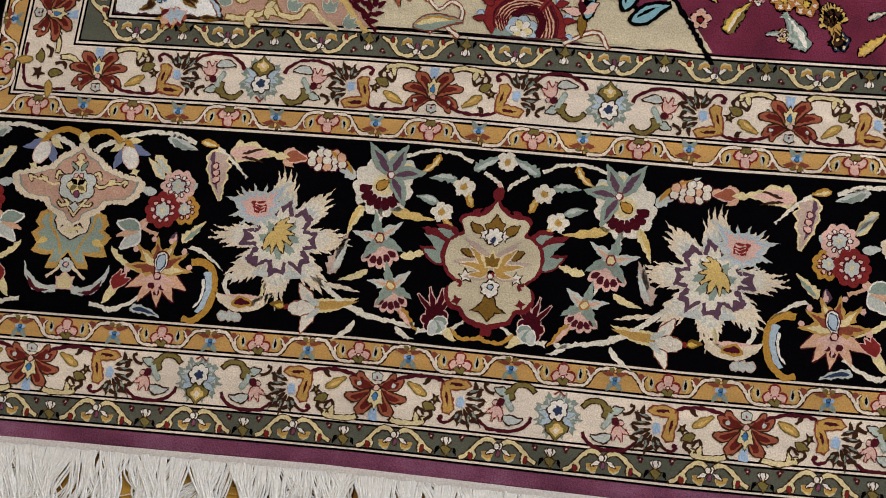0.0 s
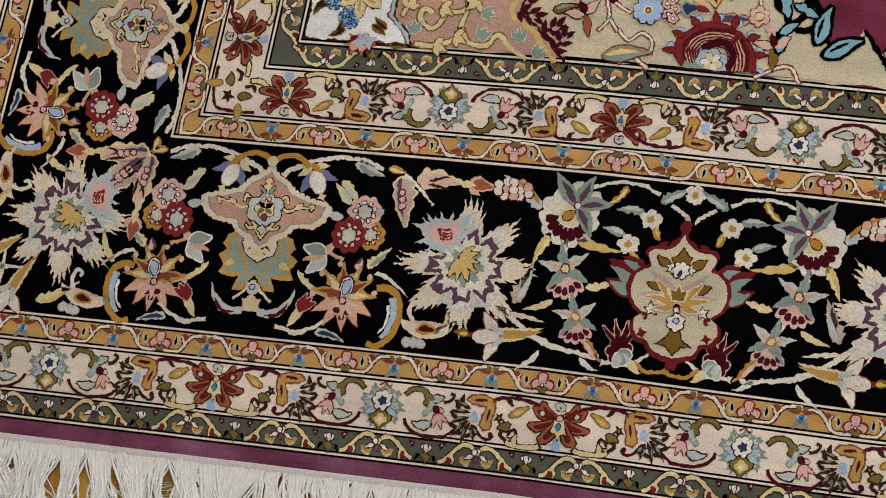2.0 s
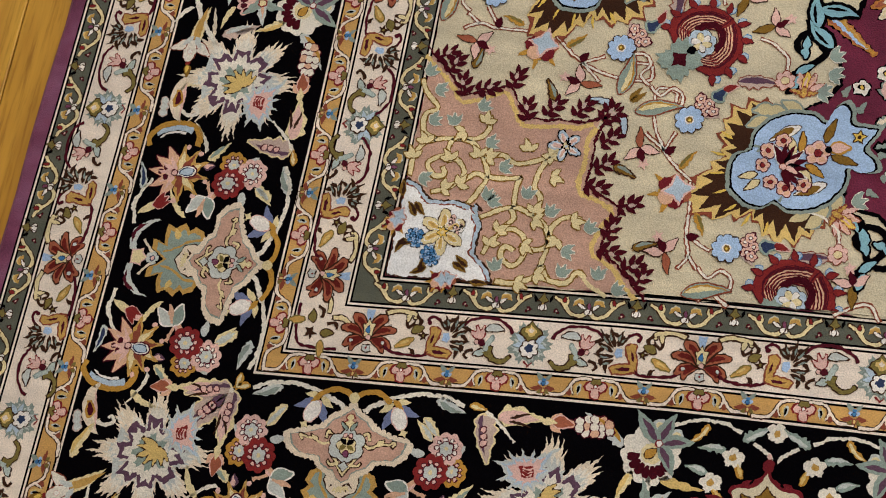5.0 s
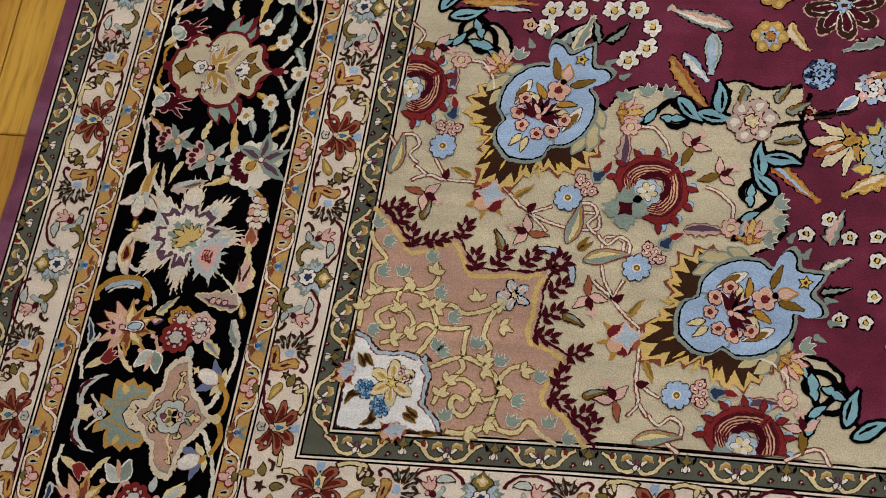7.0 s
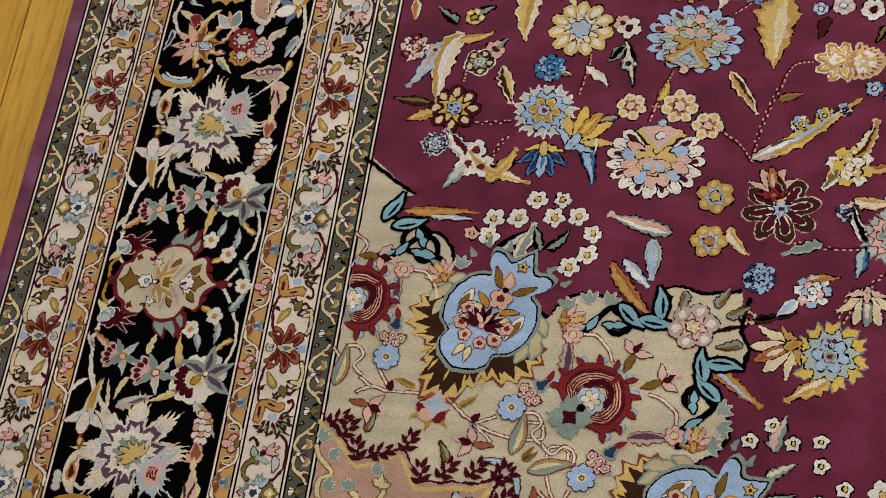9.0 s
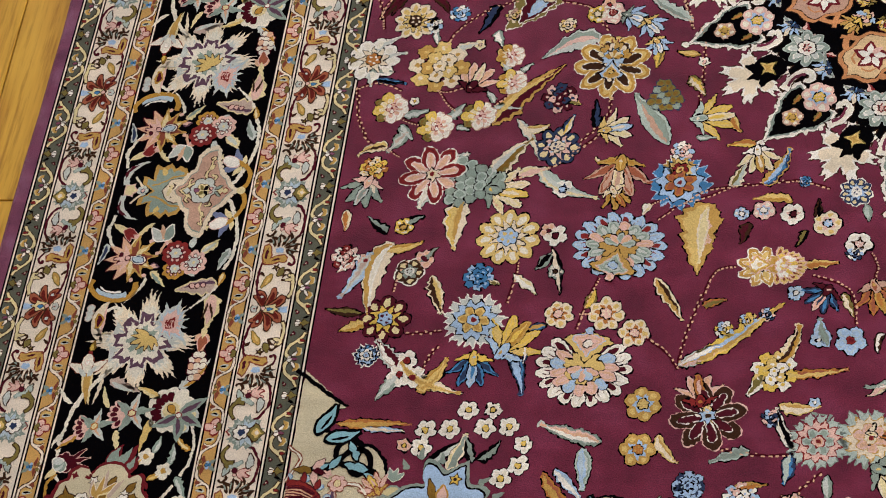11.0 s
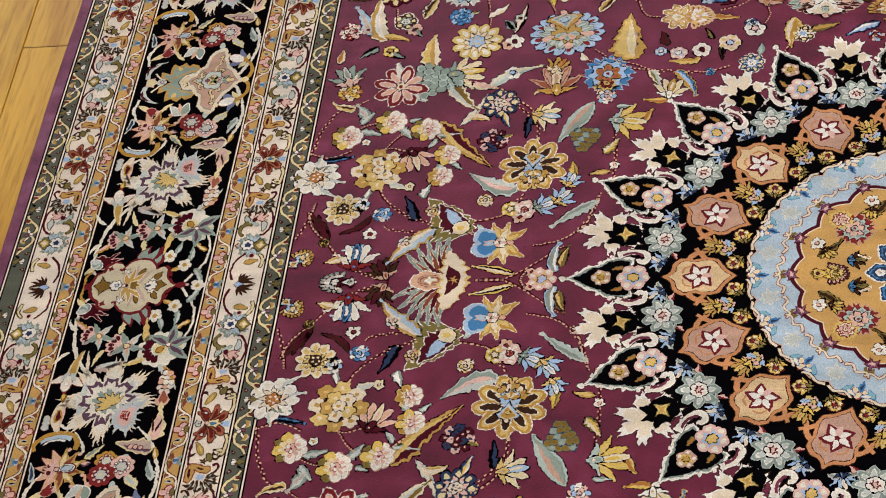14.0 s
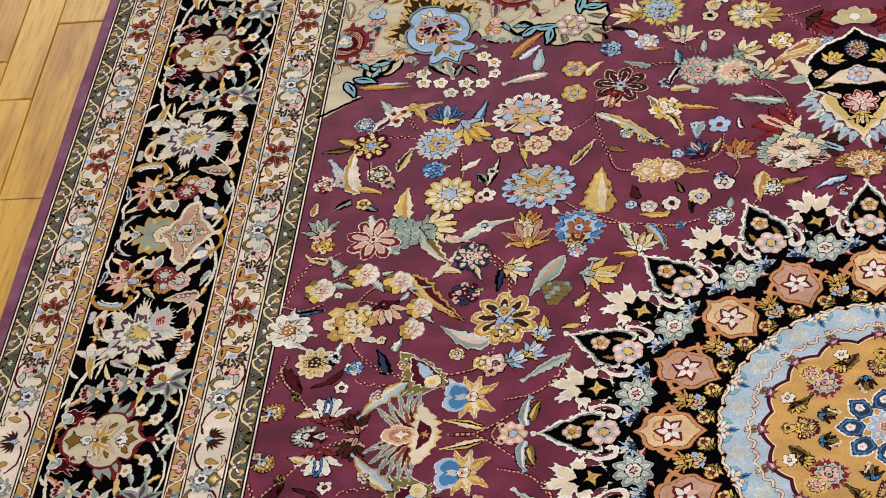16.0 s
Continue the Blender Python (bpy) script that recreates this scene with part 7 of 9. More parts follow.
for p, r, a in ((0.3247, 0.3357, 0.58), (0.3003, 0.3485, -2.21)):
    cput("sage_leaf", "cl0", lambda: slim(0.022, 0.0060, "So", 0.3, "E"), p, r, a)
for pts in ([(0.2361, 0.1041), (0.2227, 0.1167), (0.2103, 0.1315), (0.2010, 0.1515), (0.1974, 0.1656)], [(0.2103, 0.1315), (0.2176, 0.1496)], [(0.1967, 0.1775), (0.1980, 0.1904), (0.2127, 0.1886), (0.2133, 0.1746)],
            [(0.2103, 0.1315), (0.1931, 0.1476)], [(0.2351, 0.1030), (0.2375, 0.0791), (0.2380, 0.0541), (0.2416, 0.0356), (0.2356, 0.0229)], [(0.2380, 0.0541), (0.2582, 0.0415)], [(0.2416, 0.0356), (0.2502, 0.0245)],
            [(0.2597, 0.0081), (0.2547, -0.0017)], [(0.2645, 0.0059), (0.2780, -0.0046)], [(0.3586, -0.0025), (0.3811, 0.0087), (0.3926, -0.0038)]):
    scroll_vine(pts, 0.0010, "w", "J")
for p, r, a in ((0.1305, 0.2103, 1.11), (0.0541, 0.2380, 1.61), (0.0765, 0.1887, 0.98)):
    cput("wine_knot", "wknot", lambda: slim(0.012, 0.0056, "m", 0.0), p, r, a)
cput("corner_blossom", "kblue", lambda: lily(0.016, 5, "iP", "K", "y"), 0.1293, 0.1294, 0.5, 1, True)
cput("corner_flower", "kfl", lambda: lily(0.030, 6, "yX", "E", "Y"), 0.0403, 0.0409, 0.3, 1, True)
for p, r, a in ((0.0201, 0.0326, 2.70), (0.0173, 0.0352, 1.63)):
    cput("blue_petal", "kfl2", lambda: tuft(0.013, "CBC"), p, r, a)
for p, r, a in ((0.0453, 0.0501, 0.52),):
    cput("pink_petal", "kfl3", lambda: tuft(0.010, "PWP"), p, r, a)
for p, r, a in ((0.0111, 0.0680, -1.21), (0.0028, 0.0284, -0.16), (0.0096, 0.0332, 3.91), (0.0143, 0.0531, 1.79), (-0.0016, 0.0710, 1.31)):
    cput("corner_leaf", "kfl4", lambda: slim(0.017, 0.0052, "oE", 0.2), p, r, a)
for p, r, a in ((-0.0012, 0.0519, 0.77), (-0.0021, 0.0461, 1.05)):
    cput("coral_tuft", "kfl6", soft_bloom, p, r, a)

# ---- centre medallion: sixteen alike sectors ----
STEP = math.pi / 8


def mput(name, key, make, r, off=0.0, half=False, ang=0.0, flip=1, every=1, start=0, lift=0.0):
    for k in range(start, 16, every):
        a = STEP * (k + (0.5 if half else 0.0))
        put(name, key, make, 1 + r * math.cos(a) - off * math.sin(a), YC + r * math.sin(a) + off * math.cos(a), a + ang, flip, "1", lift=lift)


def medallion_ground():
    d = Draw(0.0)
    d.poly(lobe_pts(16, 0.286, 0.012, 6, math.pi / 16), "K", "W", 0, 0.003)
    put("medallion_ground", "mground", lambda: d, 1.0, YC, 0, 1, "1", lift=-0.0002)
    d = Draw(0.0)
    d.poly(lobe_pts(32, 0.164, 0.0075, 6), "p", "K", 0, 0.0012)
    d.items.append((lobe_pts(32, 0.1625, 0.0075, 6), "i", 2))
    put("blue_ring", "mblue", lambda: d, 1.0, YC, 0, 1, "1", lift=0.0006)
    d = Draw(0.0)
    d.poly(lobe_pts(16, 0.119, 0.009, 8, math.pi / 16), "M", None, 0)
    d.poly(lobe_pts(16, 0.1145, 0.009, 8, math.pi / 16), "I", None, 1)
    d.items[-1] = (d.items[-1][0], "I", 2)
    d.poly(lobe_pts(16, 0.113, 0.009, 8, math.pi / 16), "H", None, 1)
    put("gold_disc", "mgold", lambda: d, 1.0, YC, 0, 1, "1", lift=0.0010)


def arrow_panel():
    d = Draw()
    half = [(0.078, 0.0), (0.066, 0.006), (0.056, 0.015), (0.044, 0.018), (0.032, 0.026), (0.016, 0.030), (0.004, 0.026)]

    def shape(k, dx=0.0):
        return [(x * k + dx, y * k) for x, y in half + [(x, -y) for x, y in half[-1:0:-1]]]
    d.poly(shape(1.0), "W", "E", 0, 0.0008)
    d.poly(shape(0.90, 0.003), "S", None, 1)
    d.poly(shape(0.82, 0.005), "K", None, 1)
    d.items[-1] = (d.items[-1][0], "K", 4)
    for s in (1, -1):
        d.poly(ribbon_pts(smooth([(0.022, 0.030 * s), (0.008, 0.034 * s), (-0.006, 0.032 * s), (-0.010, 0.024 * s), (-0.004, 0.020 * s), (0.000, 0.024 * s)], 5), 0.0042, 0.35), "W", "E", 3, 0.0008)
        d.poly(ribbon_pts(smooth([(0.016, 0.030 * s), (0.004, 0.032 * s), (-0.005, 0.028 * s)], 5), 0.0014), "V", None, 5)
        for t in range(4):
            d.disc(0.064 - 0.012 * t, (0.008 + 0.0068 * t) * s, 0.0024, "W", None, 1, 6)
    d.disc(0.079, 0, 0.004, "W", "E", 1, 6)
    return d


def maple_leaf():
    d = Draw()
    d.poly([(0.022 + x, y * 0.86) for x, y in ragged_pts(7, 0.036, 0.016, 4, 12)], "W", "E", 0, 0.0008)
    d.poly([(0.022 + x, y * 0.86) for x, y in ragged_pts(7, 0.029, 0.013, 2, 13)], "I", None, 0)
    for a in (0.0, 0.8, -0.8):
        d.poly(turn(leaf_pts(0.022, 0.006, 0.0), a, 0.008, 0), "K", None, 1)
    d.disc(0.004, 0, 0.016, "K", None, 1, 9)
    d.poly(turn(star_pts(4, 0.009, 0.004), 0.2, 0.006, 0), "X", "D", 2, 0.0006)
    return d


def cartouche_tile(col):
    """Apricot or salmon cartouche in a burnt orange frame, with a white four-lobed heart edged in wine."""
    d = fine()
    half = smooth([(0.037, 0.0), (0.029, 0.006), (0.026, 0.016), (0.018, 0.0235), (0.006, 0.0215), (-0.006, 0.0235), (-0.018, 0.0220), (-0.024, 0.013), (-0.030, 0.006), (-0.037, 0.0)], 3)

    def shape(k):
        return [(x * k, y * k) for x, y in half + [(x, -y) for x, y in half[-2:0:-1]]]
    d.poly(shape(1.05), "k", "E", 0, 0.0006)
    d.poly(shape(0.91), "E", None, 1)
    d.poly(shape(0.88), col, None, 2)
    for s in (1, -1):
        stroke(d, [(0.012, 0.021 * s), (0.006, 0.029 * s), (-0.006, 0.034 * s), (-0.012, 0.040 * s)], 0.0030, "k", "E", 0, 0.2, 0.0005)
        stroke(d, [(-0.008, 0.022 * s), (-0.001, 0.030 * s), (0.004, 0.038 * s)], 0.0026, "k", "E", 0, 0.2, 0.0005)
        stroke(d, [(0.018, 0.004 * s), (0.014, 0.012 * s), (0.004, 0.014 * s)], 0.0010, "k", None, 3)
    for a in (0.0, 1.2, -1.2, 2.3, -2.3, math.pi):
        d.poly(turn(leaf_pts(0.0185 if a != math.pi else 0.013, 0.0064, 0.0), a), "d", None, 3)
        d.poly(turn(leaf_pts(0.0125, 0.0034, 0.0), a, 0.002 * math.cos(a), 0.002 * math.sin(a)), "W" if a != math.pi else "P", None, 4)
    d.disc(0, 0, 0.0026, "d", None, 5, 6)
    return d


def ring_leaf():
    """White leaf spray and cream scroll of the blue ring."""
    d = fine()
    for a in (0.0, 0.7, -0.7, 1.5, -1.5, 2.6, -2.6):
        d.poly(turn(leaf_pts(0.0105, 0.0024, 0.1), a - 0.1), "Z", "w", 0, 0.0004)
    for s in (1, -1):
        stroke(d, [(0.018, 0.002 * s), (0.0205, 0.010 * s), (0.016, 0.019 * s), (0.0185, 0.028 * s)], 0.0014, "I", "E", 1, 0.2, 0.0005)
        stroke(d, [(-0.0130, 0.002 * s), (-0.0165, 0.009 * s), (-0.0110, 0.016 * s), (-0.0150, 0.024 * s), (-0.0110, 0.030 * s)], 0.0013, "I", "J", 1, 0.2, 0.0005)
        d.poly(turn(leaf_pts(0.011, 0.0024, 0.4), 2.2 * s, 0.014, 0.016 * s, s), "q", "C", 1, 0.0005)
        d.poly(turn(leaf_pts(0.009, 0.0020, 0.4), 1.0 * s, 0.012, 0.020 * s, s), "w", "C", 1, 0.0005)
    return d


def ring_knot():
    d = Draw()
    d.disc(0.006, 0, 0.0040, "I", "J", 0, 7, 0.0007)
    for s in (1, -1):
        d.disc(0.001, 0.005 * s, 0.0030, "I", "J", 0, 6, 0.0007)
        d.poly(turn(leaf_pts(0.012, 0.003, 0.2), math.pi - 0.6 * s, -0.018, 0.0, s), "D", "B", 0, 0.0005)
    d.poly(petal_pts(-0.012, 0.002, 0.003), "C", None, 1)
    d.poly(turn(star_pts(5, 0.008, 0.004), 0, -0.034, 0), "U", "M", 1, 0.0009)
    return d


medallion_ground()
mput("arrow_panel", "arrow", arrow_panel, 0.284)
mput("maple_leaf", "maple", maple_leaf, 0.298, 0, True)
mput("cartouche_tile", "tileH", lambda: cartouche_tile("h"), 0.2195, every=2)
mput("cartouche_tile", "tileL", lambda: cartouche_tile("L"), 0.2195, every=2, start=1)
mput("panel_flower", "pfl", lambda: rosette(0.0175, 6, "PBY", "K", 0.0), 0.288, lift=0.001)
mput("panel_flower", "pfl2", lambda: rosette(0.0105, 5, "LYG", "K", 0.0), 0.322, lift=0.001)
mput("panel_leaf", "pfl3", lambda: leaf(0.012, 0.004, "DO", 0.2, 3), 0.300, 0.014, lift=0.001)
mput("panel_leaf", "pfl3", lambda: leaf(0.012, 0.004, "DO", 0.2, 3), 0.300, -0.014, lift=0.001)
mput("grey_rosette", "grs", lambda: lily(0.0215, 8, "SZ", "T", "P"), 0.261, 0, True, lift=0.0006)
mput("grey_rosette_heart", "grs2", lambda: rosette(0.009, 6, "WRP", "K"), 0.261, 0, True, lift=0.0016)
for s in (1, -1):
    mput("red_petal", "rpt%d" % s, lambda: leaf(0.010, 0.004, "RP", 0.1), 0.250, 0.017 * s, True, 2.2 * s, lift=0.0003)
    mput("blue_bud", "bbd%d" % s, lambda: bud(0.017, "BIN"), 0.256, 0.018 * s, False, 0.6 * s, s)
    mput("grey_crescent", "gcr%d" % s, lambda: leaf(0.026, 0.005, "ZS", 0.8 , 0, None), 0.262, 0.006 * s, False, 1.2 * s, s)
    mput("yellow_bud", "ybd%d" % s, lambda: bud(0.014, "YPD"), 0.178, 0.011 * s, True, 1.0 * s, s)
    mput("yellow_bud", "yb2%d" % s, lambda: rosette(0.0075, 5, "YDR", "M"), 0.184, 0.020 * s, True)
mput("pink_blossom", "pnk", lambda: tuft(0.0115, "PXB"), 0.197, 0, True)
mput("gold_blossom", "gbk", lambda: bud(0.018, "GXY"), 0.202, 0, True)
mput("ring_leaf", "rlf", ring_leaf, 0.150, 0, True, lift=0.0010)
mput("ring_knot", "rkn", ring_knot, 0.160, 0, False, lift=0.0012)
mput("disc_palmette", "dpal", lambda: palmette(0.044, 0.019, "MPXYD", 9, "E", 1.4), 0.106, 0, False, math.pi, every=4, lift=0.0016)
mput("disc_flower", "dfl", lambda: burst(0.021, "RTP", 11, "L", "M"), 0.084, 0, False, 0, every=4, start=2, lift=0.0016)
mput("disc_flower", "dfl2", lambda: burst(0.012, "XIP", 8, "Y", "R"), 0.103, 0, False, 0, every=4, start=2, lift=0.0022)
mput("white_blossom", "dwb", lambda: floret(0.008, "W", "P", "E"), 0.106, 0, False, every=2, start=1, lift=0.0016)
mput("yellow_bud", "dyb", lambda: bud(0.013, "YGE"), 0.096, 0.004, False, 2.6, every=2, start=1, lift=0.0016)
for s in (1, -1):
    mput("olive_leaf", "dol%d" % s, lambda: leaf(0.030, 0.006, "DE", 0.4, 6), 0.098, 0.024 * s, False, math.pi - 0.15 * s, -s, every=4, lift=0.0016)
    mput("dark_bud", "ddb%d" % s, lambda: bud(0.016, "EDC"), 0.066, 0.017 * s, False, math.pi, s, every=4, lift=0.0016)
mput("navy_shield", "nsh", lambda: (lambda d: (d.poly([(0.014, 0), (0.004, 0.011), (-0.010, 0.011), (-0.016, 0), (-0.010, -0.011), (0.004, -0.011)], "N", "W", 0, 0.0016), d.add(floret(0.0055, "W", "P", None), 0, 0, 0, 1, 1, 1), d)[2])(Draw()), 0.036, 0, False, every=2, lift=0.0018)
mput("navy_shield_tip", "nst", lambda: leaf(0.012, 0.003, "GI", 0, 0, "W"), 0.050, 0, False, every=2, start=1, lift=0.0018)
put("medallion_heart", "mheart", lambda: rosette(0.020, 8, "BPO", "W", 0.0), 1.0, YC, 0, 1, "1", lift=0.0026)


# ---- pendants above and below the medallion ----
def pendant():
    d = Draw()

    def sym(half, k=1.0):
        return [(x * k, y) for x, y in half] + [(-x * k, y) for x, y in half[-2:0:-1]]
    edge = [(0.058, -0.026), (0.060, -0.038), (0.055, -0.050), (0.049, -0.060), (0.043, -0.069), (0.036, -0.078), (0.028, -0.087), (0.020, -0.096), (0.010, -0.105), (0.0, -0.110)]
    for k, (x, y) in enumerate(edge):
        for s in ((1, -1) if x else (1,)):
            a = -math.pi / 2 + s * (0.95 - 0.105 * k)
            d.poly(turn(leaf_pts(0.024 if k % 2 else 0.018, 0.0052, 0.3, 2, 9), a, x * 0.86 * s, y * 0.9, s), "B" if k % 3 else "W", "T", k % 2, 0.0010)
            d.poly(turn(leaf_pts(0.012, 0.0022, 0.3), a, x * 0.92 * s, y * 0.95, s), "T", None, 2)
    cream = [(0, -0.02), (0.044, -0.028), (0.050, -0.040), (0.044, -0.046), (0.042, -0.056), (0.033, -0.060), (0.031, -0.073), (0.022, -0.075), (0.017, -0.088), (0.010, -0.090), (0, -0.106)]
    d.poly(sym(cream), "I", "E", 2)
    inner = [(0, -0.02), (0.042, -0.030), (0.040, -0.044), (0.030, -0.058), (0.022, -0.072), (0.010, -0.086), (0, -0.098)]
    d.poly(sym(inner), "X", "J", 2.4, 0.0008)
    body = [(0, 0.098), (0.012, 0.084), (0.024, 0.076), (0.040, 0.066), (0.056, 0.050), (0.066, 0.028), (0.066, 0.006), (0.058, -0.018), (0.044, -0.026), (0.032, -0.036), (0.024, -0.056), (0.010, -0.078), (0, -0.094)]
    d.poly(sym(body, 1.0), "W", "E", 2, 0.001)
    d.poly([(x * 0.93, y * 0.95) for x, y in sym(body)], "K", None, 3)
    for s in (1, -1):
        d.poly(turn(leaf_pts(0.034, 0.010, 0.3, 4), 0.7 if s > 0 else math.pi - 0.7, 0.060 * s, 0.012, s), "I", "G", 1)
        d.poly(turn(leaf_pts(0.026, 0.008, 0.3, 4), -0.5 if s > 0 else math.pi + 0.5, 0.062 * s, 0.004, s), "T", "G", 1)
        d.add(bud(0.022, "YXP"), 0.034 * s, 0.030, math.pi / 2 + 0.5 * s, 1, 1, 3)
        d.add(tuft(0.009, "XPI"), 0.046 * s, 0.010, 0, 1, 1, 3)
        d.add(leaf(0.024, 0.006, "XDI", 0.3, 3), 0.030 * s, -0.006, -0.8 if s > 0 else math.pi + 0.8, 1, s, 3)
        d.add(leaf(0.018, 0.005, "IP", 0.3, 3), 0.022 * s, -0.034, 0.2 if s > 0 else math.pi - 0.2, 1, s, 3)
    d.add(palmette(0.040, 0.020, "NZUPX", 9), 0, 0.036, math.pi / 2, 1, 1, 3)
    d.poly([(-0.042, -0.004), (-0.030, 0.004), (-0.022, 0.014), (-0.010, 0.017), (0, 0.024), (0.010, 0.017), (0.022, 0.014), (0.030, 0.004), (0.042, -0.004), (0.020, -0.008), (0, -0.012), (-0.020, -0.008)], "I", "L", 6)
    d.add(rosette(0.014, 7, "BPX", "J"), 0, 0.006, 0, 1, 1, 7)
    d.add(lily(0.022, 8, "RP", "P", "W"), 0, -0.044, 0, 1, 1, 5)
    d.add(bud(0.020, "XIY"), 0, -0.062, -math.pi / 2, 1, 1, 5)
    # crown ornament
    for a in (0.2, 0.85, math.pi / 2, math.pi - 0.85, math.pi - 0.2):
        d.poly(turn(petal_pts(0.0, 0.027, 0.008, 0.1), a, 0, 0.108), "A", "I", 2, 0.001)
    d.disc(0, 0.116, 0.007, "W", "D", 4, 8)
    return d


put("pendant", "pendant", pendant, 1.0, YC + 0.538, 0, 1, "v", lift=0.0002)
put("gold_palmette", "pgold", lambda: palmette(0.052, 0.046, "GXIGO", 11, "E", 1.5), 1.0, YC + 0.366, math.pi / 2, 1, "v", lift=0.0002)
put("gold_palmette_star", "pgold2", lambda: lily(0.020, 8, "GO", "I", "B"), 1.0, YC + 0.390, 0, 1, "v", lift=0.0016)

# ---- flowers of the field ----
# the same flowers between the corner pieces of the short sides
for name, key, make, u, v, a in (("gold_blossom", "e1", lambda: rosette(0.030, 9, "GXP", "M"), 0.900, 0.470, 0.3), ("fan_palmette", "e2", lambda: palmette(0.070, 0.034, "WPBGR", 9), 0.830, 0.560, 1.4),
                                 ("blue_flower", "e3", lambda: heart_flower(0.030), 0.955, 0.545, 1.2), ("sage_leaf", "e4", lambda: leaf(0.060, 0.012, "SI", 0.4, 5), 0.900, 0.520, 0.8),
                                 ("gold_leaf", "e5", lambda: leaf(0.055, 0.010, "GX", 0.5, 5), 0.860, 0.430, 2.4), ("white_blossom", "e6", lambda: floret(0.012, "W", "Y", "K"), 0.940, 0.425, 0.1),
                                 ("white_blossom", "e6", lambda: floret(0.012, "W", "Y", "K"), 0.800, 0.500, 0.6), ("paired_blossom", "e7", lambda: pair_flower(0.017), 0.780, 0.440, 0.2)):
    put(name, key, make, u, v, a)

put("maroon_rosette", "f0", lambda: rosette(0.0250,8,"MYB","K",0.1), 0.4048, 1.7761, 0.00)
put("leaf", "f1", lambda: leaf(0.0369,0.0059,"ED",.1), 0.3820, 1.7710, -3.19)
put("leaf", "f2", lambda: leaf(0.0242,0.0074,"GX",.2,3), 0.3856, 1.7812, 2.49)
put("ragged_flower", "f3", lambda: burst(0.0293,"ZBX",12,"W"), 0.4902, 1.7751, 0.04)
put("white_blossom", "f4", lambda: floret(0.0117,"W","R"), 0.4272, 1.8341, 0.32)
put("white_blossom", "f5", lambda: floret(0.0117,"W","R"), 0.4407, 1.8366, 0.20)
put("white_blossom", "f6", lambda: floret(0.0107,"W","R"), 0.4320, 1.8200, 0.08)
put("leaf", "f7", lambda: leaf(0.0677,0.0084,"IX",-.25), 0.4255, 1.8193, 0.82)
put("leaf", "f8", lambda: leaf(0.0341,0.0107,"GX",-.5,4), 0.4440, 1.8474, -0.24)
put("leaf", "f9", lambda: leaf(0.0330,0.0083,"SZ",.1,4), 0.4280, 1.8343, 2.07)
put("leaf", "f10", lambda: leaf(0.0336,0.0112,"ZMW",.3,6), 0.4238, 1.8259, -2.69)
put("blue_blossom", "f11", lambda: burst(0.0127,"NBW",7,"W"), 0.3931, 1.8152, 0.28)
put("tulip", "f12", lambda: bud(0.0321,"CBY"), 0.4961, 1.8123, 1.60)
put("leaf", "f13", lambda: leaf(0.0425,0.0081,"NB",.35), 0.5284, 1.8068, 0.76)
put("leaf", "f14", lambda: leaf(0.0142,0.0032,"NW",.5), 0.5415, 1.8016, 0.92)
put("tulip", "f15", lambda: bud(0.0410,"YGB"), 0.5189, 1.8110, -0.98)
put("floret", "f16", lambda: floret(0.0099,"W","Y"), 0.4576, 1.9082, 0.08)
put("floret", "f17", lambda: floret(0.0099,"W","Y"), 0.4595, 1.8902, 0.36)
put("floret", "f18", lambda: floret(0.0098,"W","Y"), 0.4816, 1.8886, 0.24)
put("floret", "f19", lambda: floret(0.0098,"W","Y"), 0.5141, 1.8862, 0.12)
put("floret", "f20", lambda: floret(0.0097,"W","Y"), 0.5356, 1.8846, 0.00)
put("floret", "f21", lambda: floret(0.0099,"W","Y"), 0.5324, 1.9362, 0.28)
put("floret", "f22", lambda: floret(0.0098,"W","Y"), 0.5475, 1.9230, 0.16)
put("floret", "f23", lambda: floret(0.0088,"W","Y"), 0.5500, 1.9019, 0.04)
put("floret", "f24", lambda: floret(0.0097,"W","Y"), 0.4967, 1.8686, 0.32)
put("floret", "f25", lambda: floret(0.0082,"W","Y"), 0.5192, 1.8682, 0.20)
put("floret", "f26", lambda: floret(0.0070,"P","Y"), 0.4409, 1.9065, 0.08)
put("leaf", "f27", lambda: leaf(0.0377,0.0085,"KZ",.2,4), 0.4635, 1.9291, -1.05)
put("leaf", "f28", lambda: leaf(0.0277,0.0062,"KS",.2,4), 0.5063, 1.9228, -2.17)
put("leaf", "f29", lambda: leaf(0.0383,0.0086,"IS",.2,3), 0.4843, 1.9310, -1.50)
put("leaf", "f30", lambda: leaf(0.0262,0.0059,"KS",-.2,4), 0.5110, 1.9189, -0.56)
put("feather_leaf", "f31", lambda: leaf(0.0715,0.0064,"OG",.05,8), 0.3738, 1.8863, -0.10)
put("feather_leaf", "f32", lambda: leaf(0.0412,0.0041,"BI",.1,6), 0.3982, 1.8904, -0.09)
put("palmette", "f33", lambda: palmette(0.0884,0.0583,"WMPXB",11), 0.6006, 1.7827, 1.64)
put("leaf", "f34", lambda: leaf(0.0584,0.0101,"SPW",.18,6), 0.6185, 1.8969, -3.12)
put("leaf", "f35", lambda: leaf(0.0658,0.0092,"OG",-.1,7), 0.5699, 1.9284, 1.05)
put("leaf", "f36", lambda: leaf(0.0368,0.0067,"BW",.1,5), 0.5795, 1.9262, 0.64)
put("leaf", "f37", lambda: leaf(0.0388,0.0101,"TB",.3), 0.6018, 1.9029, 1.07)
put("gold_blossom", "f38", lambda: rosette(0.0140,6,"IOP","K",0.0), 0.5694, 1.7674, 0.24)
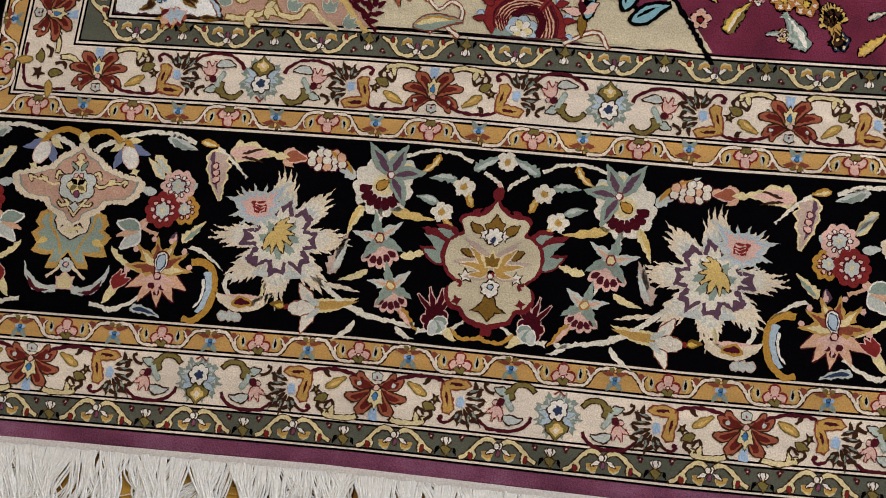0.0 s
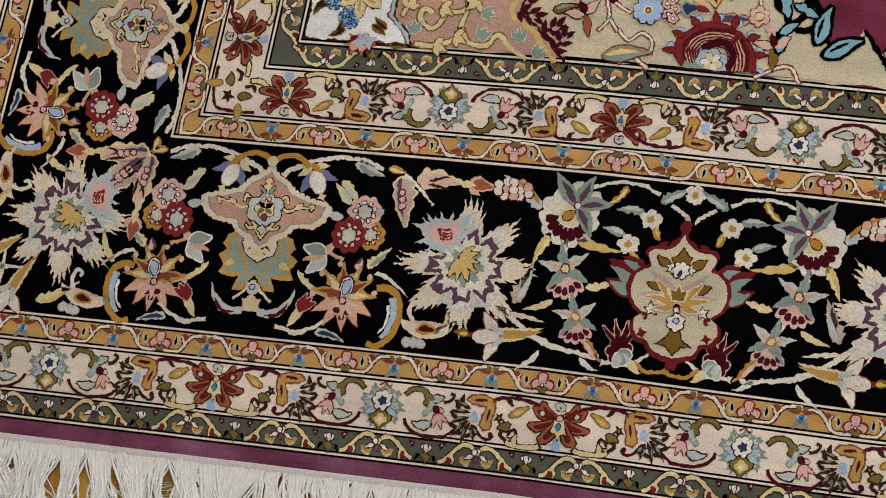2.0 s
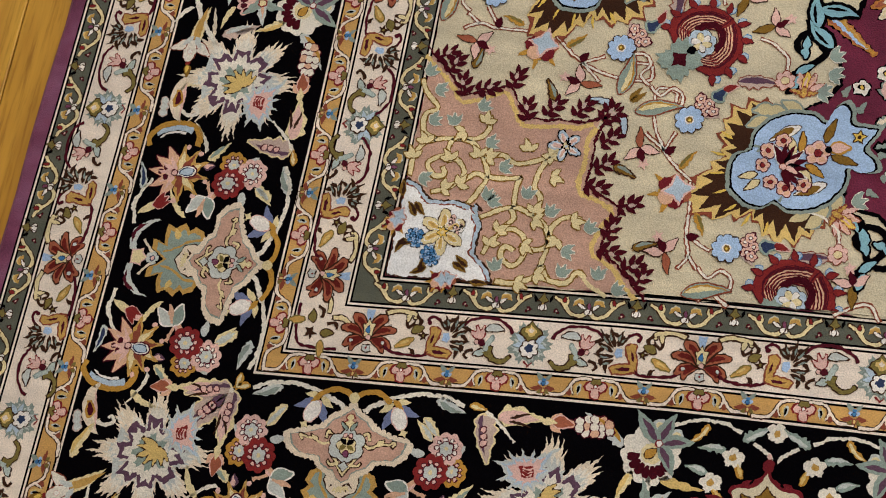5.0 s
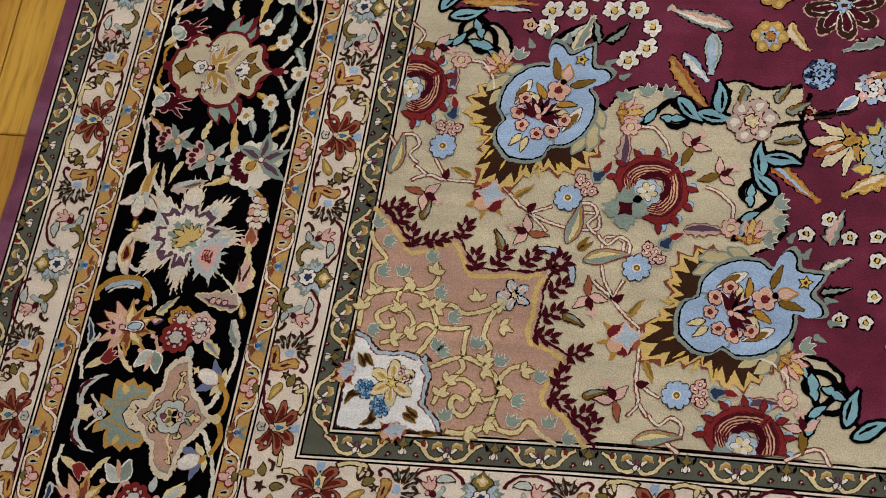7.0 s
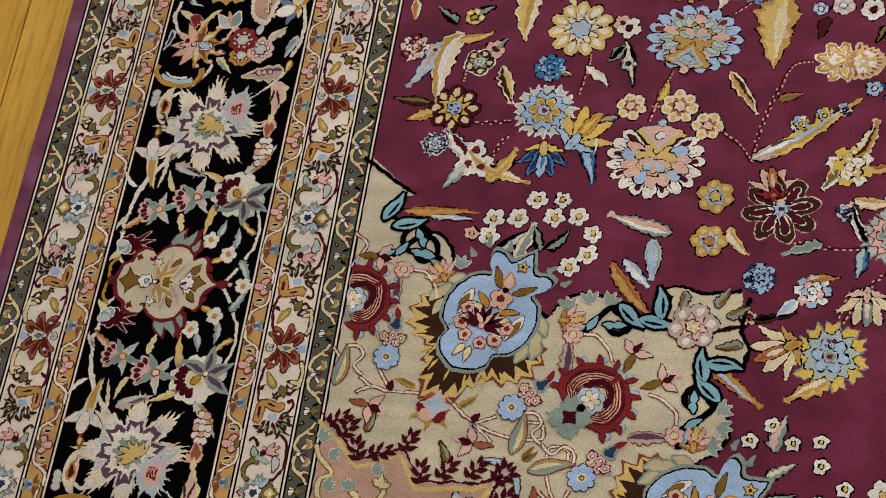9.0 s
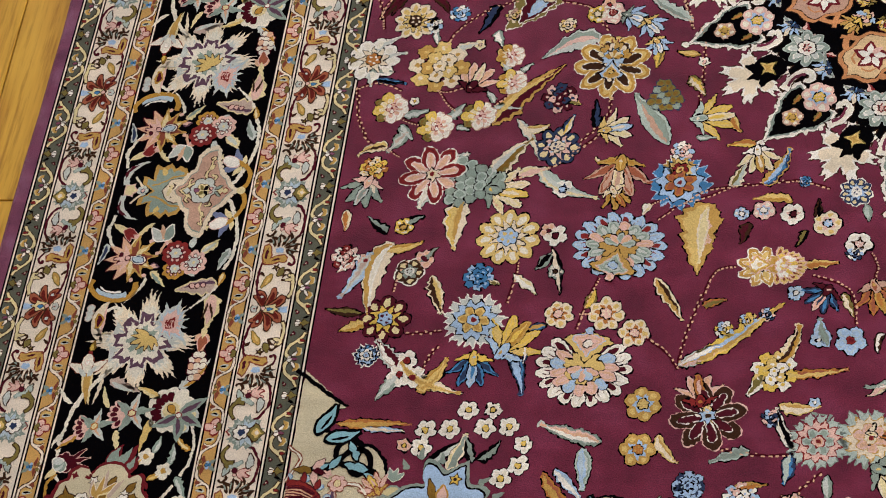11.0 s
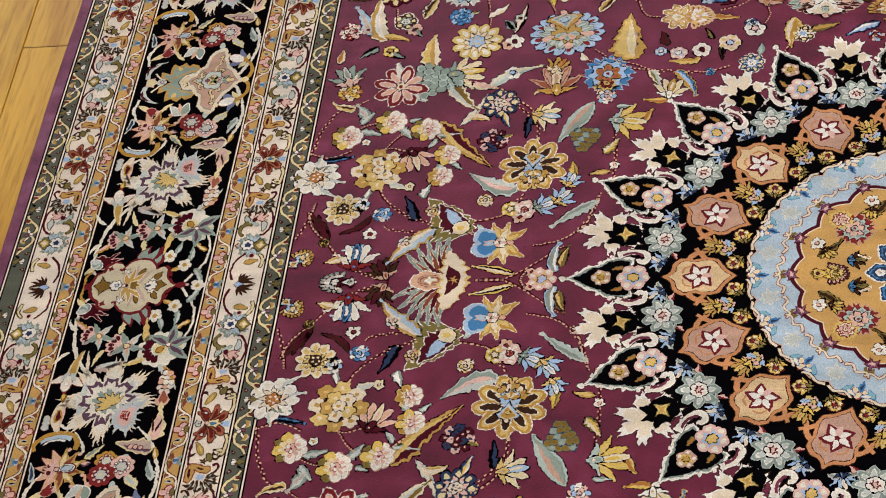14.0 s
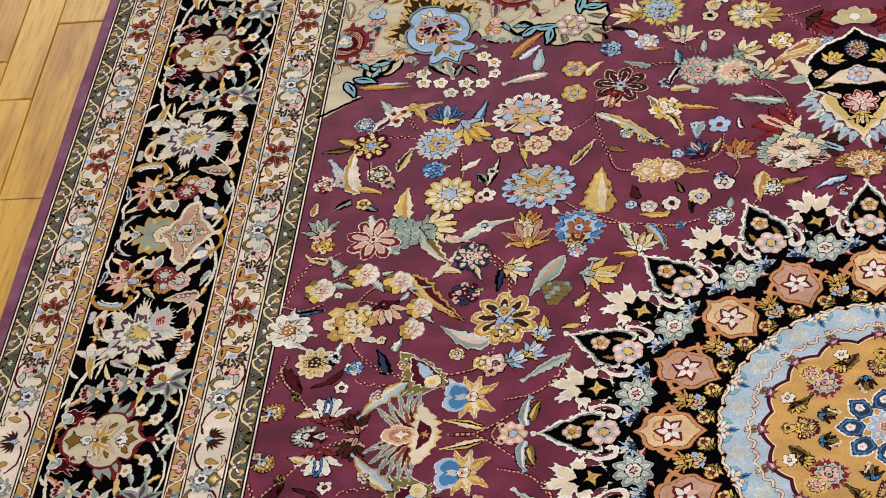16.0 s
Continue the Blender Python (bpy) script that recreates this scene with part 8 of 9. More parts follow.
put("gold_blossom", "f39", lambda: rosette(0.0176,7,"IOP","K",0.0), 0.6131, 1.7657, 0.12)
put("gold_blossom", "f40", lambda: rosette(0.0148,6,"IOP","K",0.0), 0.6403, 1.7849, 0.00)
put("leaf", "f41", lambda: leaf(0.0209,0.0053,"NG",.2), 0.5581, 1.7788, 2.58)
put("leaf", "f42", lambda: leaf(0.0220,0.0067,"DY",.2), 0.5943, 1.7615, -1.51)
put("leaf", "f43", lambda: leaf(0.0763,0.0178,"IGW",-.35,7), 0.4008, 1.6922, 2.20)
put("leaf", "f44", lambda: leaf(0.0394,0.0064,"GX",-.15), 0.3913, 1.6997, -0.01)
put("leaf", "f45", lambda: leaf(0.0534,0.0112,"BZ",.3,8), 0.3820, 1.7025, 1.61)
put("pink_blossom", "f46", lambda: tuft(0.0143,"PWR"), 0.3555, 1.7095, 0.08)
put("small_blossom", "f47", lambda: floret(0.0085,"P","R"), 0.3761, 1.7137, 0.36)
put("leaf", "f48", lambda: leaf(0.0193,0.0049,"PW",.2), 0.3652, 1.7137, 2.23)
put("dark_blossom", "f49", lambda: rosette(0.0142,5,"ESZ","W"), 0.4208, 1.7246, 0.12)
put("dark_blossom", "f50", lambda: floret(0.0103,"P","M"), 0.4340, 1.7104, 0.00)
put("leaf", "f51", lambda: leaf(0.0236,0.0060,"ES",.2,3), 0.4291, 1.7143, -1.09)
put("leaf", "f52", lambda: leaf(0.0183,0.0056,"KS",.2,3), 0.4098, 1.6698, -0.74)
put("small_blossom", "f53", lambda: rosette(0.0093,5,"YEG","K"), 0.4088, 1.6747, 0.04)
put("leaf", "f54", lambda: leaf(0.0279,0.0071,"KS",.2,4), 0.3933, 1.6817, -2.73)
put("leaf", "f55", lambda: leaf(0.0416,0.0102,"IEX",.2,5), 0.4441, 1.7292, 0.96)
put("blue_blossom", "f56", lambda: tuft(0.0150,"CBC"), 0.4892, 1.7287, 0.08)
put("leaf", "f57", lambda: leaf(0.0105,0.0032,"ID",.2), 0.4996, 1.7333, 0.03)
put("leaf", "f58", lambda: leaf(0.0309,0.0063,"IW",.2,3), 0.5221, 1.7257, 0.40)
put("rayed_rosette", "f59", lambda: rosette(0.0312,11,"XIB","K",0.35), 0.5124, 1.6848, 0.12)
put("heart", "f60", lambda: rosette(0.0119,5,"WRE","K"), 0.5132, 1.6847, 0.00)
put("palmette", "f61", lambda: palmette(0.0809,0.0582,"BRTGP",13,"K",2.6), 0.6132, 1.7283, -1.41)
put("gold_blossom", "f62", lambda: burst(0.0155,"GXB",9,"Y"), 0.6131, 1.7081, 0.16)
put("yellow_leaf", "f63", lambda: leaf(0.0590,0.0154,"IYG",-.12,5), 0.4654, 1.6416, 1.82)
put("small_blossom", "f64", lambda: floret(0.0118,"W","M"), 0.5574, 1.6823, 0.32)
put("leaf", "f65", lambda: leaf(0.0517,0.0053,"KI",.2,5), 0.5552, 1.6955, 1.04)
put("small_blossom", "f66", lambda: rosette(0.0074,5,"SWE","K"), 0.5617, 1.7217, 0.08)
put("leaf", "f67", lambda: leaf(0.0218,0.0066,"SK",.2), 0.5563, 1.7025, 1.95)
put("small_blossom", "f68", lambda: floret(0.0082,"P","M"), 0.5504, 1.6775, 0.24)
put("leaf", "f69", lambda: leaf(0.0135,0.0054,"IW",.1), 0.6447, 1.6461, 1.99)
put("leaf", "f70", lambda: bud(0.0232,"GOI"), 0.6065, 1.6298, 0.98)
put("leaf", "f71", lambda: leaf(0.0228,0.0071,"IO",.3), 0.3475, 1.6557, 1.06)
put("yellow_palmette", "f72", lambda: burst(0.0320,"YTB",11,"S"), 0.7576, 2.0111, 0.16)
put("teal_heart", "f73", lambda: burst(0.0136,"TBR",8,"K"), 0.7578, 2.0018, 0.04)
put("grey_rosette", "f74", lambda: rosette(0.0293,12,"XZW","K",0.3), 0.8714, 1.9920, 0.32)
put("cup", "f75", lambda: bud(0.0346,"XGY"), 0.8772, 1.9882, 0.01)
put("blue_bouquet", "f76", lambda: tuft(0.0163,"WBP"), 0.7413, 1.9480, 0.08)
put("leaf", "f77", lambda: leaf(0.0265,0.0069,"GO",.3,4), 0.7343, 1.9399, -0.62)
put("leaf", "f78", lambda: leaf(0.0239,0.0073,"WB",.2), 0.7302, 1.9571, 2.09)
put("leaf", "f79", lambda: leaf(0.0358,0.0073,"TS",.2,4), 0.7481, 1.8991, 2.50)
put("teal_flower", "f80", lambda: burst(0.0269,"TPT",13,"S","R"), 0.8057, 1.8895, 0.00)
put("ivory_flower", "f81", lambda: burst(0.0285,"TIP",12,"S","G"), 0.8493, 1.8845, 0.28)
put("cup", "f82", lambda: bud(0.0197,"OEI"), 0.8483, 1.8801, 0.26)
put("tulip", "f83", lambda: leaf(0.0410,0.0064,"WK",.3), 0.7858, 1.8990, -2.37)
put("small_blossom", "f84", lambda: tuft(0.0093,"NBP"), 0.7661, 1.8676, 0.32)
put("leaf", "f85", lambda: leaf(0.0296,0.0075,"NT",.2), 0.7829, 1.9014, 1.46)
put("leaf", "f86", lambda: bud(0.0350,"IXS"), 0.8535, 1.9142, 0.41)
put("dark_lily", "f87", lambda: lily(0.0337,8,"EMP","P","B"), 0.7108, 1.8676, 0.36)
put("dark_lily_heart", "f88", lambda: rosette(0.0141,6,"IBX","K"), 0.7110, 1.8618, 0.24)
put("calyx", "f89", lambda: bud(0.0287,"POR"), 0.7038, 1.8553, -1.68)
put("gold_blossom", "f90", lambda: rosette(0.0163,6,"GBO","K",0.0), 0.6513, 1.9031, 0.00)
put("gold_blossom", "f91", lambda: rosette(0.0170,6,"GBX","K",0.0), 0.6536, 1.8573, 0.28)
put("leaf", "f92", lambda: leaf(0.0296,0.0064,"XI",-.4), 0.6687, 1.8866, 1.50)
put("leaf", "f93", lambda: leaf(0.0330,0.0075,"XI",-.25,5), 0.7721, 1.8542, 0.36)
put("small_blossom", "f94", lambda: floret(0.0055,"B","W"), 0.8022, 1.8512, 0.32)
put("tulip", "f95", lambda: bud(0.0356,"IOS"), 0.8837, 1.8707, 0.85)
put("small_blossom", "f96", lambda: rosette(0.0110,5,"OIX","K"), 0.8905, 1.8773, 0.08)
put("big_leaf", "f97", lambda: leaf(0.0680,0.0116,"STW",.12,7), 0.9127, 1.8242, 2.83)
put("leaf", "f98", lambda: leaf(0.0228,0.0051,"IP",.2), 0.8666, 1.8300, 2.30)
put("feather", "f99", lambda: leaf(0.1122,0.0101,"YXB",-.08,9), 0.6823, 1.8177, -0.52)
put("feather", "f100", lambda: leaf(0.0536,0.0086,"ZPW",.1,6), 0.6817, 1.8181, -0.67)
put("small_blossom", "f101", lambda: tuft(0.0091,"YBW"), 0.7212, 1.7796, 0.28)
put("small_blossom", "f102", lambda: tuft(0.0091,"XBY"), 0.7419, 1.7700, 0.16)
put("small_blossom", "f103", lambda: tuft(0.0072,"NPB"), 0.7587, 1.7635, 0.04)
put("yellow_bouquet", "f104", lambda: tuft(0.0211,"WYX"), 0.7669, 1.8209, 0.32)
put("leaf", "f105", lambda: leaf(0.0401,0.0094,"IGE",-.35,4), 0.7677, 1.8115, -0.65)
put("leaf", "f106", lambda: leaf(0.0623,0.0063,"OX",-.12,6), 0.7692, 1.8206, 0.10)
put("leaf", "f107", lambda: leaf(0.0250,0.0064,"WD",.2), 0.7580, 1.8231, 1.82)
put("blue_blossom", "f108", lambda: floret(0.0144,"B","R"), 0.8321, 1.7876, 0.24)
put("small_blossom", "f109", lambda: floret(0.0072,"B","W"), 0.8045, 1.7878, 0.12)
put("leaf", "f110", lambda: leaf(0.0282,0.0088,"BS",.3), 0.8125, 1.7943, -2.29)
put("red_tulip", "f111", lambda: bud(0.0499,"RPI"), 0.9202, 1.7702, 2.51)
put("leaf", "f112", lambda: leaf(0.0159,0.0044,"EW",-.5), 0.8618, 1.7805, 2.50)
put("fan_palmette", "f113", lambda: palmette(0.0740,0.0577,"TSIWP",13,"K",1.9), 0.9174, 1.7020, 1.54)
put("fan_skirt", "f114", lambda: palmette(0.0458,0.0550,"EMEIP",9,"P",1.5), 0.9187, 1.7478, -1.60)
put("heart", "f115", lambda: rosette(0.0096,6,"WPG","K"), 0.9175, 1.7322, 0.20)
put("gold_palmette", "f116", lambda: lily(0.0213,8,"GXI","W","Y"), 0.7506, 1.7133, 0.08)
put("gold_tulip", "f117", lambda: palmette(0.0589,0.0248,"XGWGY",9,"P",1.3), 0.7384, 1.7110, 0.04)
put("leaf", "f118", lambda: leaf(0.0305,0.0055,"XO",.1,4), 0.7889, 1.7111, -0.25)
put("tulip", "f119", lambda: bud(0.0262,"NPM"), 0.8129, 1.7348, 2.15)
put("small_blossom", "f120", lambda: floret(0.0080,"B","W"), 0.7829, 1.7405, 0.00)
put("leaf", "f121", lambda: leaf(0.0258,0.0058,"DI",.2,3), 0.8241, 1.7393, 0.89)
put("orange_tulip", "f122", lambda: bud(0.0310,"OGL"), 0.8513, 1.7293, 1.23)
put("gold_leaf", "f123", lambda: leaf(0.0789,0.0268,"GXI",.0,8), 0.6986, 1.6447, 1.64)
put("small_blossom", "f124", lambda: floret(0.0080,"P","W"), 0.6958, 1.6850, 0.32)
put("small_blossom", "f125", lambda: floret(0.0071,"P","W"), 0.6964, 1.6695, 0.20)
put("leaf", "f126", lambda: leaf(0.0502,0.0082,"IGE",.2,5), 0.6546, 1.7273, 0.71)
put("leaf", "f127", lambda: leaf(0.0218,0.0056,"OD",.2,4), 0.7005, 1.7540, -0.53)
put("small_blossom", "f128", lambda: rosette(0.0122,5,"WEP","K"), 0.8373, 1.6874, 0.24)
put("small_blossom", "f129", lambda: tuft(0.0079,"NBW"), 0.8338, 1.6979, 0.12)
put("small_blossom", "f130", lambda: rosette(0.0130,5,"IPB","K"), 0.8088, 1.6659, 0.00)
put("small_blossom", "f131", lambda: rosette(0.0113,5,"WPM","K"), 0.7769, 1.6564, 0.28)
put("small_blossom", "f132", lambda: rosette(0.0105,5,"PBW","K"), 0.7502, 1.6528, 0.16)
put("small_blossom", "f133", lambda: rosette(0.0070,4,"BEW","K"), 0.7304, 1.6564, 0.04)
put("leaf", "f134", lambda: leaf(0.0194,0.0049,"EK",.2,3), 0.8001, 1.6598, -1.86)
put("leaf", "f135", lambda: leaf(0.0233,0.0071,"EM",.2,3), 0.7375, 1.6660, 1.57)
put("leaf", "f136", lambda: leaf(0.0183,0.0047,"KD",.2,3), 0.7895, 1.6737, 1.71)
put("small_blossom", "f137", lambda: rosette(0.0137,7,"EWB","W"), 0.8914, 1.6766, 0.36)
put("crescent", "f138", lambda: leaf(0.0391,0.0134,"XGI",.55,5), 0.8845, 1.7025, -2.40)
put("leaf", "f139", lambda: leaf(0.0349,0.0063,"DG",.1,4), 0.9009, 1.6806, 0.18)
put("leaf", "f140", lambda: leaf(0.0402,0.0084,"NBW",.3,6), 0.9787, 1.6904, -3.10)
put("small_blossom", "f141", lambda: tuft(0.0093,"RPB"), 0.9739, 1.6684, 0.28)
put("grey_blossom", "f142", lambda: rosette(0.0154,9,"NBW","W"), 0.8336, 1.6318, 0.16)
put("leaf", "f143", lambda: leaf(0.0174,0.0053,"ST",.2), 0.8421, 1.6455, 1.03)
put("tulip", "f144", lambda: bud(0.0362,"EBI"), 0.9453, 1.7527, -0.54)
put("boteh", "f145", lambda: boteh(0.0684,0.0151,"GXO","W"), 0.9576, 1.9346, -2.88)
put("small_blossom", "f146", lambda: tuft(0.0167,"WYX"), 0.9088, 1.9373, 0.08)
put("red_tulip", "f147", lambda: bud(0.0387,"RME"), 0.9462, 1.9772, -0.54)
put("small_blossom", "f148", lambda: tuft(0.0110,"BBW"), 0.9652, 1.9298, 0.24)
put("leaf", "f149", lambda: leaf(0.0420,0.0021,"EK",0,0), 0.6891, 1.9856, 2.89)
put("tulip", "f150", lambda: bud(0.0359,"IOG"), 0.7298, 2.0003, 2.66)
put("tulip", "f151", lambda: bud(0.0326,"ISP"), 0.7860, 1.9452, 1.53)
put("small_blossom", "f152", lambda: rosette(0.0105,5,"ISK","K"), 0.8208, 1.9932, 0.16)
put("small_blossom", "f153", lambda: rosette(0.0113,5,"PEI","K"), 0.8286, 1.9559, 0.04)
put("small_blossom", "f154", lambda: rosette(0.0106,5,"IXP","K"), 0.8247, 2.0146, 0.32)
put("leaf", "f155", lambda: leaf(0.0228,0.0070,"SZ",.2), 0.8131, 1.9230, 1.28)
put("navy_cloud", "f156", lambda: tuft(0.0144,"BNB"), 0.6967, 1.9377, 0.08)
put("red_lily", "f157", lambda: lily(0.0337,8,"RP","W","I"), 0.4288, 1.6142, 0.36)
put("grey_back", "f158", lambda: leaf(0.0271,0.0097,"ZW",.2,4), 0.4283, 1.6136, 2.47)
put("grey_back", "f159", lambda: leaf(0.0276,0.0098,"ZW",.2,4), 0.4283, 1.6105, -2.27)
put("grey_back", "f160", lambda: leaf(0.0319,0.0114,"ZW",.2,4), 0.4298, 1.6226, 1.56)
put("grey_back", "f161", lambda: leaf(0.0318,0.0113,"ZW",.2,4), 0.4342, 1.6047, -0.79)
put("artichoke", "f162", lambda: grapes(0.0271,"T","K",6), 0.4676, 1.6224, -0.05)
put("leaf", "f163", lambda: leaf(0.0562,0.0143,"IDZ",.35,6), 0.4862, 1.6191, -1.38)
put("leaf", "f164", lambda: bud(0.0387,"IYS"), 0.4871, 1.6310, 0.17)
put("bouquet", "f165", lambda: tuft(0.0147,"YOI"), 0.3683, 1.6070, 0.20)
put("leaf", "f166", lambda: bud(0.0312,"SZP"), 0.3666, 1.6207, 1.92)
put("leaf", "f167", lambda: leaf(0.0239,0.0061,"ZI",.2), 0.3663, 1.6160, 0.97)
put("leaf", "f168", lambda: leaf(0.0297,0.0074,"IXE",-.3,4), 0.3791, 1.5811, 3.21)
put("paired_blossom", "f169", lambda: pair_flower(0.0197), 0.3757, 1.5350, 0.12)
put("paired_blossom", "f170", lambda: pair_flower(0.0197), 0.4250, 1.5572, 0.00)
put("paired_blossom", "f171", lambda: pair_flower(0.0186), 0.4676, 1.5442, 0.28)
put("paired_blossom", "f172", lambda: pair_flower(0.0165,"GWY"), 0.4961, 1.5040, 0.16)
put("paired_blossom", "f173", lambda: pair_flower(0.0155,"XWG"), 0.4909, 1.4707, 0.04)
put("leaf", "f174", lambda: leaf(0.0223,0.0057,"SZ",.2,3), 0.3876, 1.5555, 0.57)
put("leaf", "f175", lambda: leaf(0.0269,0.0060,"SZ",.2,3), 0.3888, 1.5446, -0.54)
put("leaf", "f176", lambda: leaf(0.0227,0.0069,"SZ",.2,3), 0.4365, 1.5480, -1.19)
put("leaf", "f177", lambda: leaf(0.0142,0.0044,"SZ",.2,3), 0.4462, 1.5560, 0.14)
put("leaf", "f178", lambda: leaf(0.0284,0.0058,"SZ",.2,4), 0.4789, 1.5331, -0.20)
put("leaf", "f179", lambda: leaf(0.0194,0.0049,"SZ",.2,3), 0.4816, 1.5291, -2.44)
put("leaf", "f180", lambda: leaf(0.0144,0.0044,"SZ",.2,3), 0.4929, 1.4906, -2.59)
put("leaf", "f181", lambda: leaf(0.0151,0.0046,"SZ",.2,3), 0.5024, 1.4903, -0.97)
put("clustered_blossom", "f182", lambda: tuft(0.0324,"IGX"), 0.4183, 1.4835, 0.16)
put("half_palmette", "f183", lambda: rosette(0.0274,9,"WIO","K",0.1), 0.3478, 1.4743, 0.04)
put("leaf", "f184", lambda: leaf(0.0405,0.0073,"WZ",.1,6), 0.3424, 1.4726, -0.33)
put("leaf", "f185", lambda: leaf(0.0380,0.0069,"WZ",.1,6), 0.3407, 1.4640, -0.70)
put("leaf", "f186", lambda: leaf(0.0320,0.0064,"ZS",.1,6), 0.3406, 1.4861, -0.05)
put("leaf", "f187", lambda: leaf(0.0196,0.0049,"WZ",.1,4), 0.3448, 1.4898, 1.09)
put("leaf", "f188", lambda: leaf(0.0318,0.0058,"NK",.15,4), 0.3548, 1.4997, -0.05)
put("dark_eyed_blossom", "f189", lambda: rosette(0.0233,10,"IXE","K",0.2), 0.3856, 1.4250, 0.12)
put("dark_eye", "f190", lambda: rosette(0.0095,7,"EMC","K"), 0.3885, 1.4226, 0.00)
put("small_blossom", "f191", lambda: tuft(0.0112,"WBK"), 0.4042, 1.4311, 0.28)
put("leaf", "f192", lambda: leaf(0.0159,0.0049,"SW",.2), 0.4079, 1.4393, 1.00)
put("leaf", "f193", lambda: leaf(0.0330,0.0048,"EM",-.5), 0.4186, 1.4142, -1.87)
put("small_blossom", "f194", lambda: floret(0.0085,"W","R"), 0.4206, 1.3884, 0.32)
put("small_blossom", "f195", lambda: tuft(0.0111,"BCW"), 0.4308, 1.4160, 0.20)
put("leaf", "f196", lambda: leaf(0.0392,0.0088,"KN",.2,4), 0.4709, 1.4048, 1.69)
put("bud", "f197", lambda: bud(0.0315,"PIM"), 0.4537, 1.5119, -1.20)
put("boteh", "f198", lambda: boteh(0.0665,0.0279,"DMB","W"), 0.5251, 1.3844, 1.91)
put("small_blossom", "f199", lambda: tuft(0.0093,"XIL"), 0.4879, 1.4196, 0.12)
put("eye", "f200", lambda: floret(0.0092,"I","Y"), 0.5223, 1.3943, 0.00)
put("gold_leaf", "f201", lambda: leaf(0.0908,0.0161,"GMX",.3,8), 0.4808, 1.5564, -1.25)
put("plum_blossom", "f202", lambda: tuft(0.0182,"MPN"), 0.5457, 1.5233, 0.16)
put("leaf", "f203", lambda: leaf(0.0140,0.0050,"XD",.2), 0.5537, 1.5251, 0.14)
put("grey_crescent", "f204", lambda: leaf(0.0519,0.0159,"ZSP",-.45,9), 0.5793, 1.4520, 3.35)
put("small_blossom", "f205", lambda: tuft(0.0093,"IXI"), 0.5452, 1.4334, 0.20)
put("gold_lotus", "f206", lambda: lily(0.0390,9,"GEO","W","I"), 0.5946, 1.4840, 0.08)
put("lotus_skirt", "f207", lambda: palmette(0.0619,0.0322,"XIGBI",9,"K",1.3), 0.5932, 1.5036, -1.50)
put("lotus_heart", "f208", lambda: rosette(0.0153,7,"IBW","K"), 0.5946, 1.4840, 0.24)
put("navy_rosette", "f209", lambda: rosette(0.0230,8,"NPI","K",0.1), 0.5495, 1.5811, 0.12)
put("inner_star", "f210", lambda: lily(0.0115,6,"NBI","K","I"), 0.5495, 1.5811, 0.00)
put("leaf", "f211", lambda: leaf(0.0249,0.0063,"NIY",.2), 0.5541, 1.5675, -1.52)
put("leaf", "f212", lambda: leaf(0.0194,0.0073,"XI",-.4), 0.5163, 1.5581, 0.42)
put("tulip", "f213", lambda: bud(0.0296,"IBX"), 0.5904, 1.5625, -0.19)
put("tulip", "f214", lambda: bud(0.0423,"LIG"), 0.6132, 1.5956, 1.64)
put("leaf", "f215", lambda: leaf(0.0095,0.0034,"XI",.2), 0.5933, 1.6017, -2.36)
put("leaf", "f216", lambda: leaf(0.0618,0.0118,"TIZ",-.35,7), 0.5352, 1.6068, 0.99)
put("small_blossom", "f217", lambda: rosette(0.0099,5,"WNB","K"), 0.5598, 1.6305, 0.36)
put("leaf", "f218", lambda: leaf(0.0266,0.0071,"IP",.4), 0.5141, 1.6157, -0.83)
put("leaf", "f219", lambda: leaf(0.0318,0.0071,"KN",.2,4), 0.5858, 1.5593, -1.94)
put("teal_leaf", "f220", lambda: leaf(0.0719,0.0145,"TSL",.12), 0.6575, 1.5795, -2.29)
put("hanging_fruit", "f221", lambda: grapes(0.0196,"D","N",5), 0.6491, 1.5209, -1.70)
put("heart_flower", "f222", lambda: heart_flower(0.0331), 0.5673, 1.3714, -0.03)
put("small_blossom", "f223", lambda: floret(0.0083,"I","X"), 0.5478, 1.3806, 0.04)
put("leaf", "f224", lambda: leaf(0.0154,0.0047,"TZ",.2), 0.5466, 1.3841, 1.71)
put("chain_blossom", "f225", lambda: rosette(0.0142,5,"PWR","K"), 0.5894, 1.4187, 0.20)
put("chain_blossom", "f226", lambda: rosette(0.0109,5,"YDI","K"), 0.5739, 1.4201, 0.08)
put("chain_blossom", "f227", lambda: floret(0.0083,"P","R"), 0.5851, 1.4078, 0.36)
put("bud", "f228", lambda: bud(0.0223,"BWS"), 0.6018, 1.4200, 0.43)
put("bud", "f229", lambda: bud(0.0221,"BWX"), 0.6236, 1.4278, 0.88)
put("bud", "f230", lambda: bud(0.0194,"BWX"), 0.6343, 1.4520, 1.12)
put("leaf", "f231", lambda: leaf(0.0276,0.0070,"GYD",.2,3), 0.6410, 1.4603, 1.37)
put("silver_leaf", "f232", lambda: leaf(0.0627,0.0096,"ZTS",.18,7), 0.6714, 1.4291, -2.78)
put("orange_leaf", "f233", lambda: leaf(0.0700,0.0132,"GBI",.3,5), 0.4957, 1.3953, -2.78)
put("small_blossom", "f234", lambda: tuft(0.0109,"IPZ"), 0.4639, 1.3741, 0.32)
put("white_tulip", "f235", lambda: bud(0.0344,"WCR"), 0.4100, 1.3394, 1.59)
put("leaf", "f236", lambda: leaf(0.0328,0.0067,"BW",.2), 0.4254, 1.3663, 2.85)
put("leaf", "f237", lambda: leaf(0.0226,0.0064,"XI",.2), 0.3972, 1.3545, -3.15)
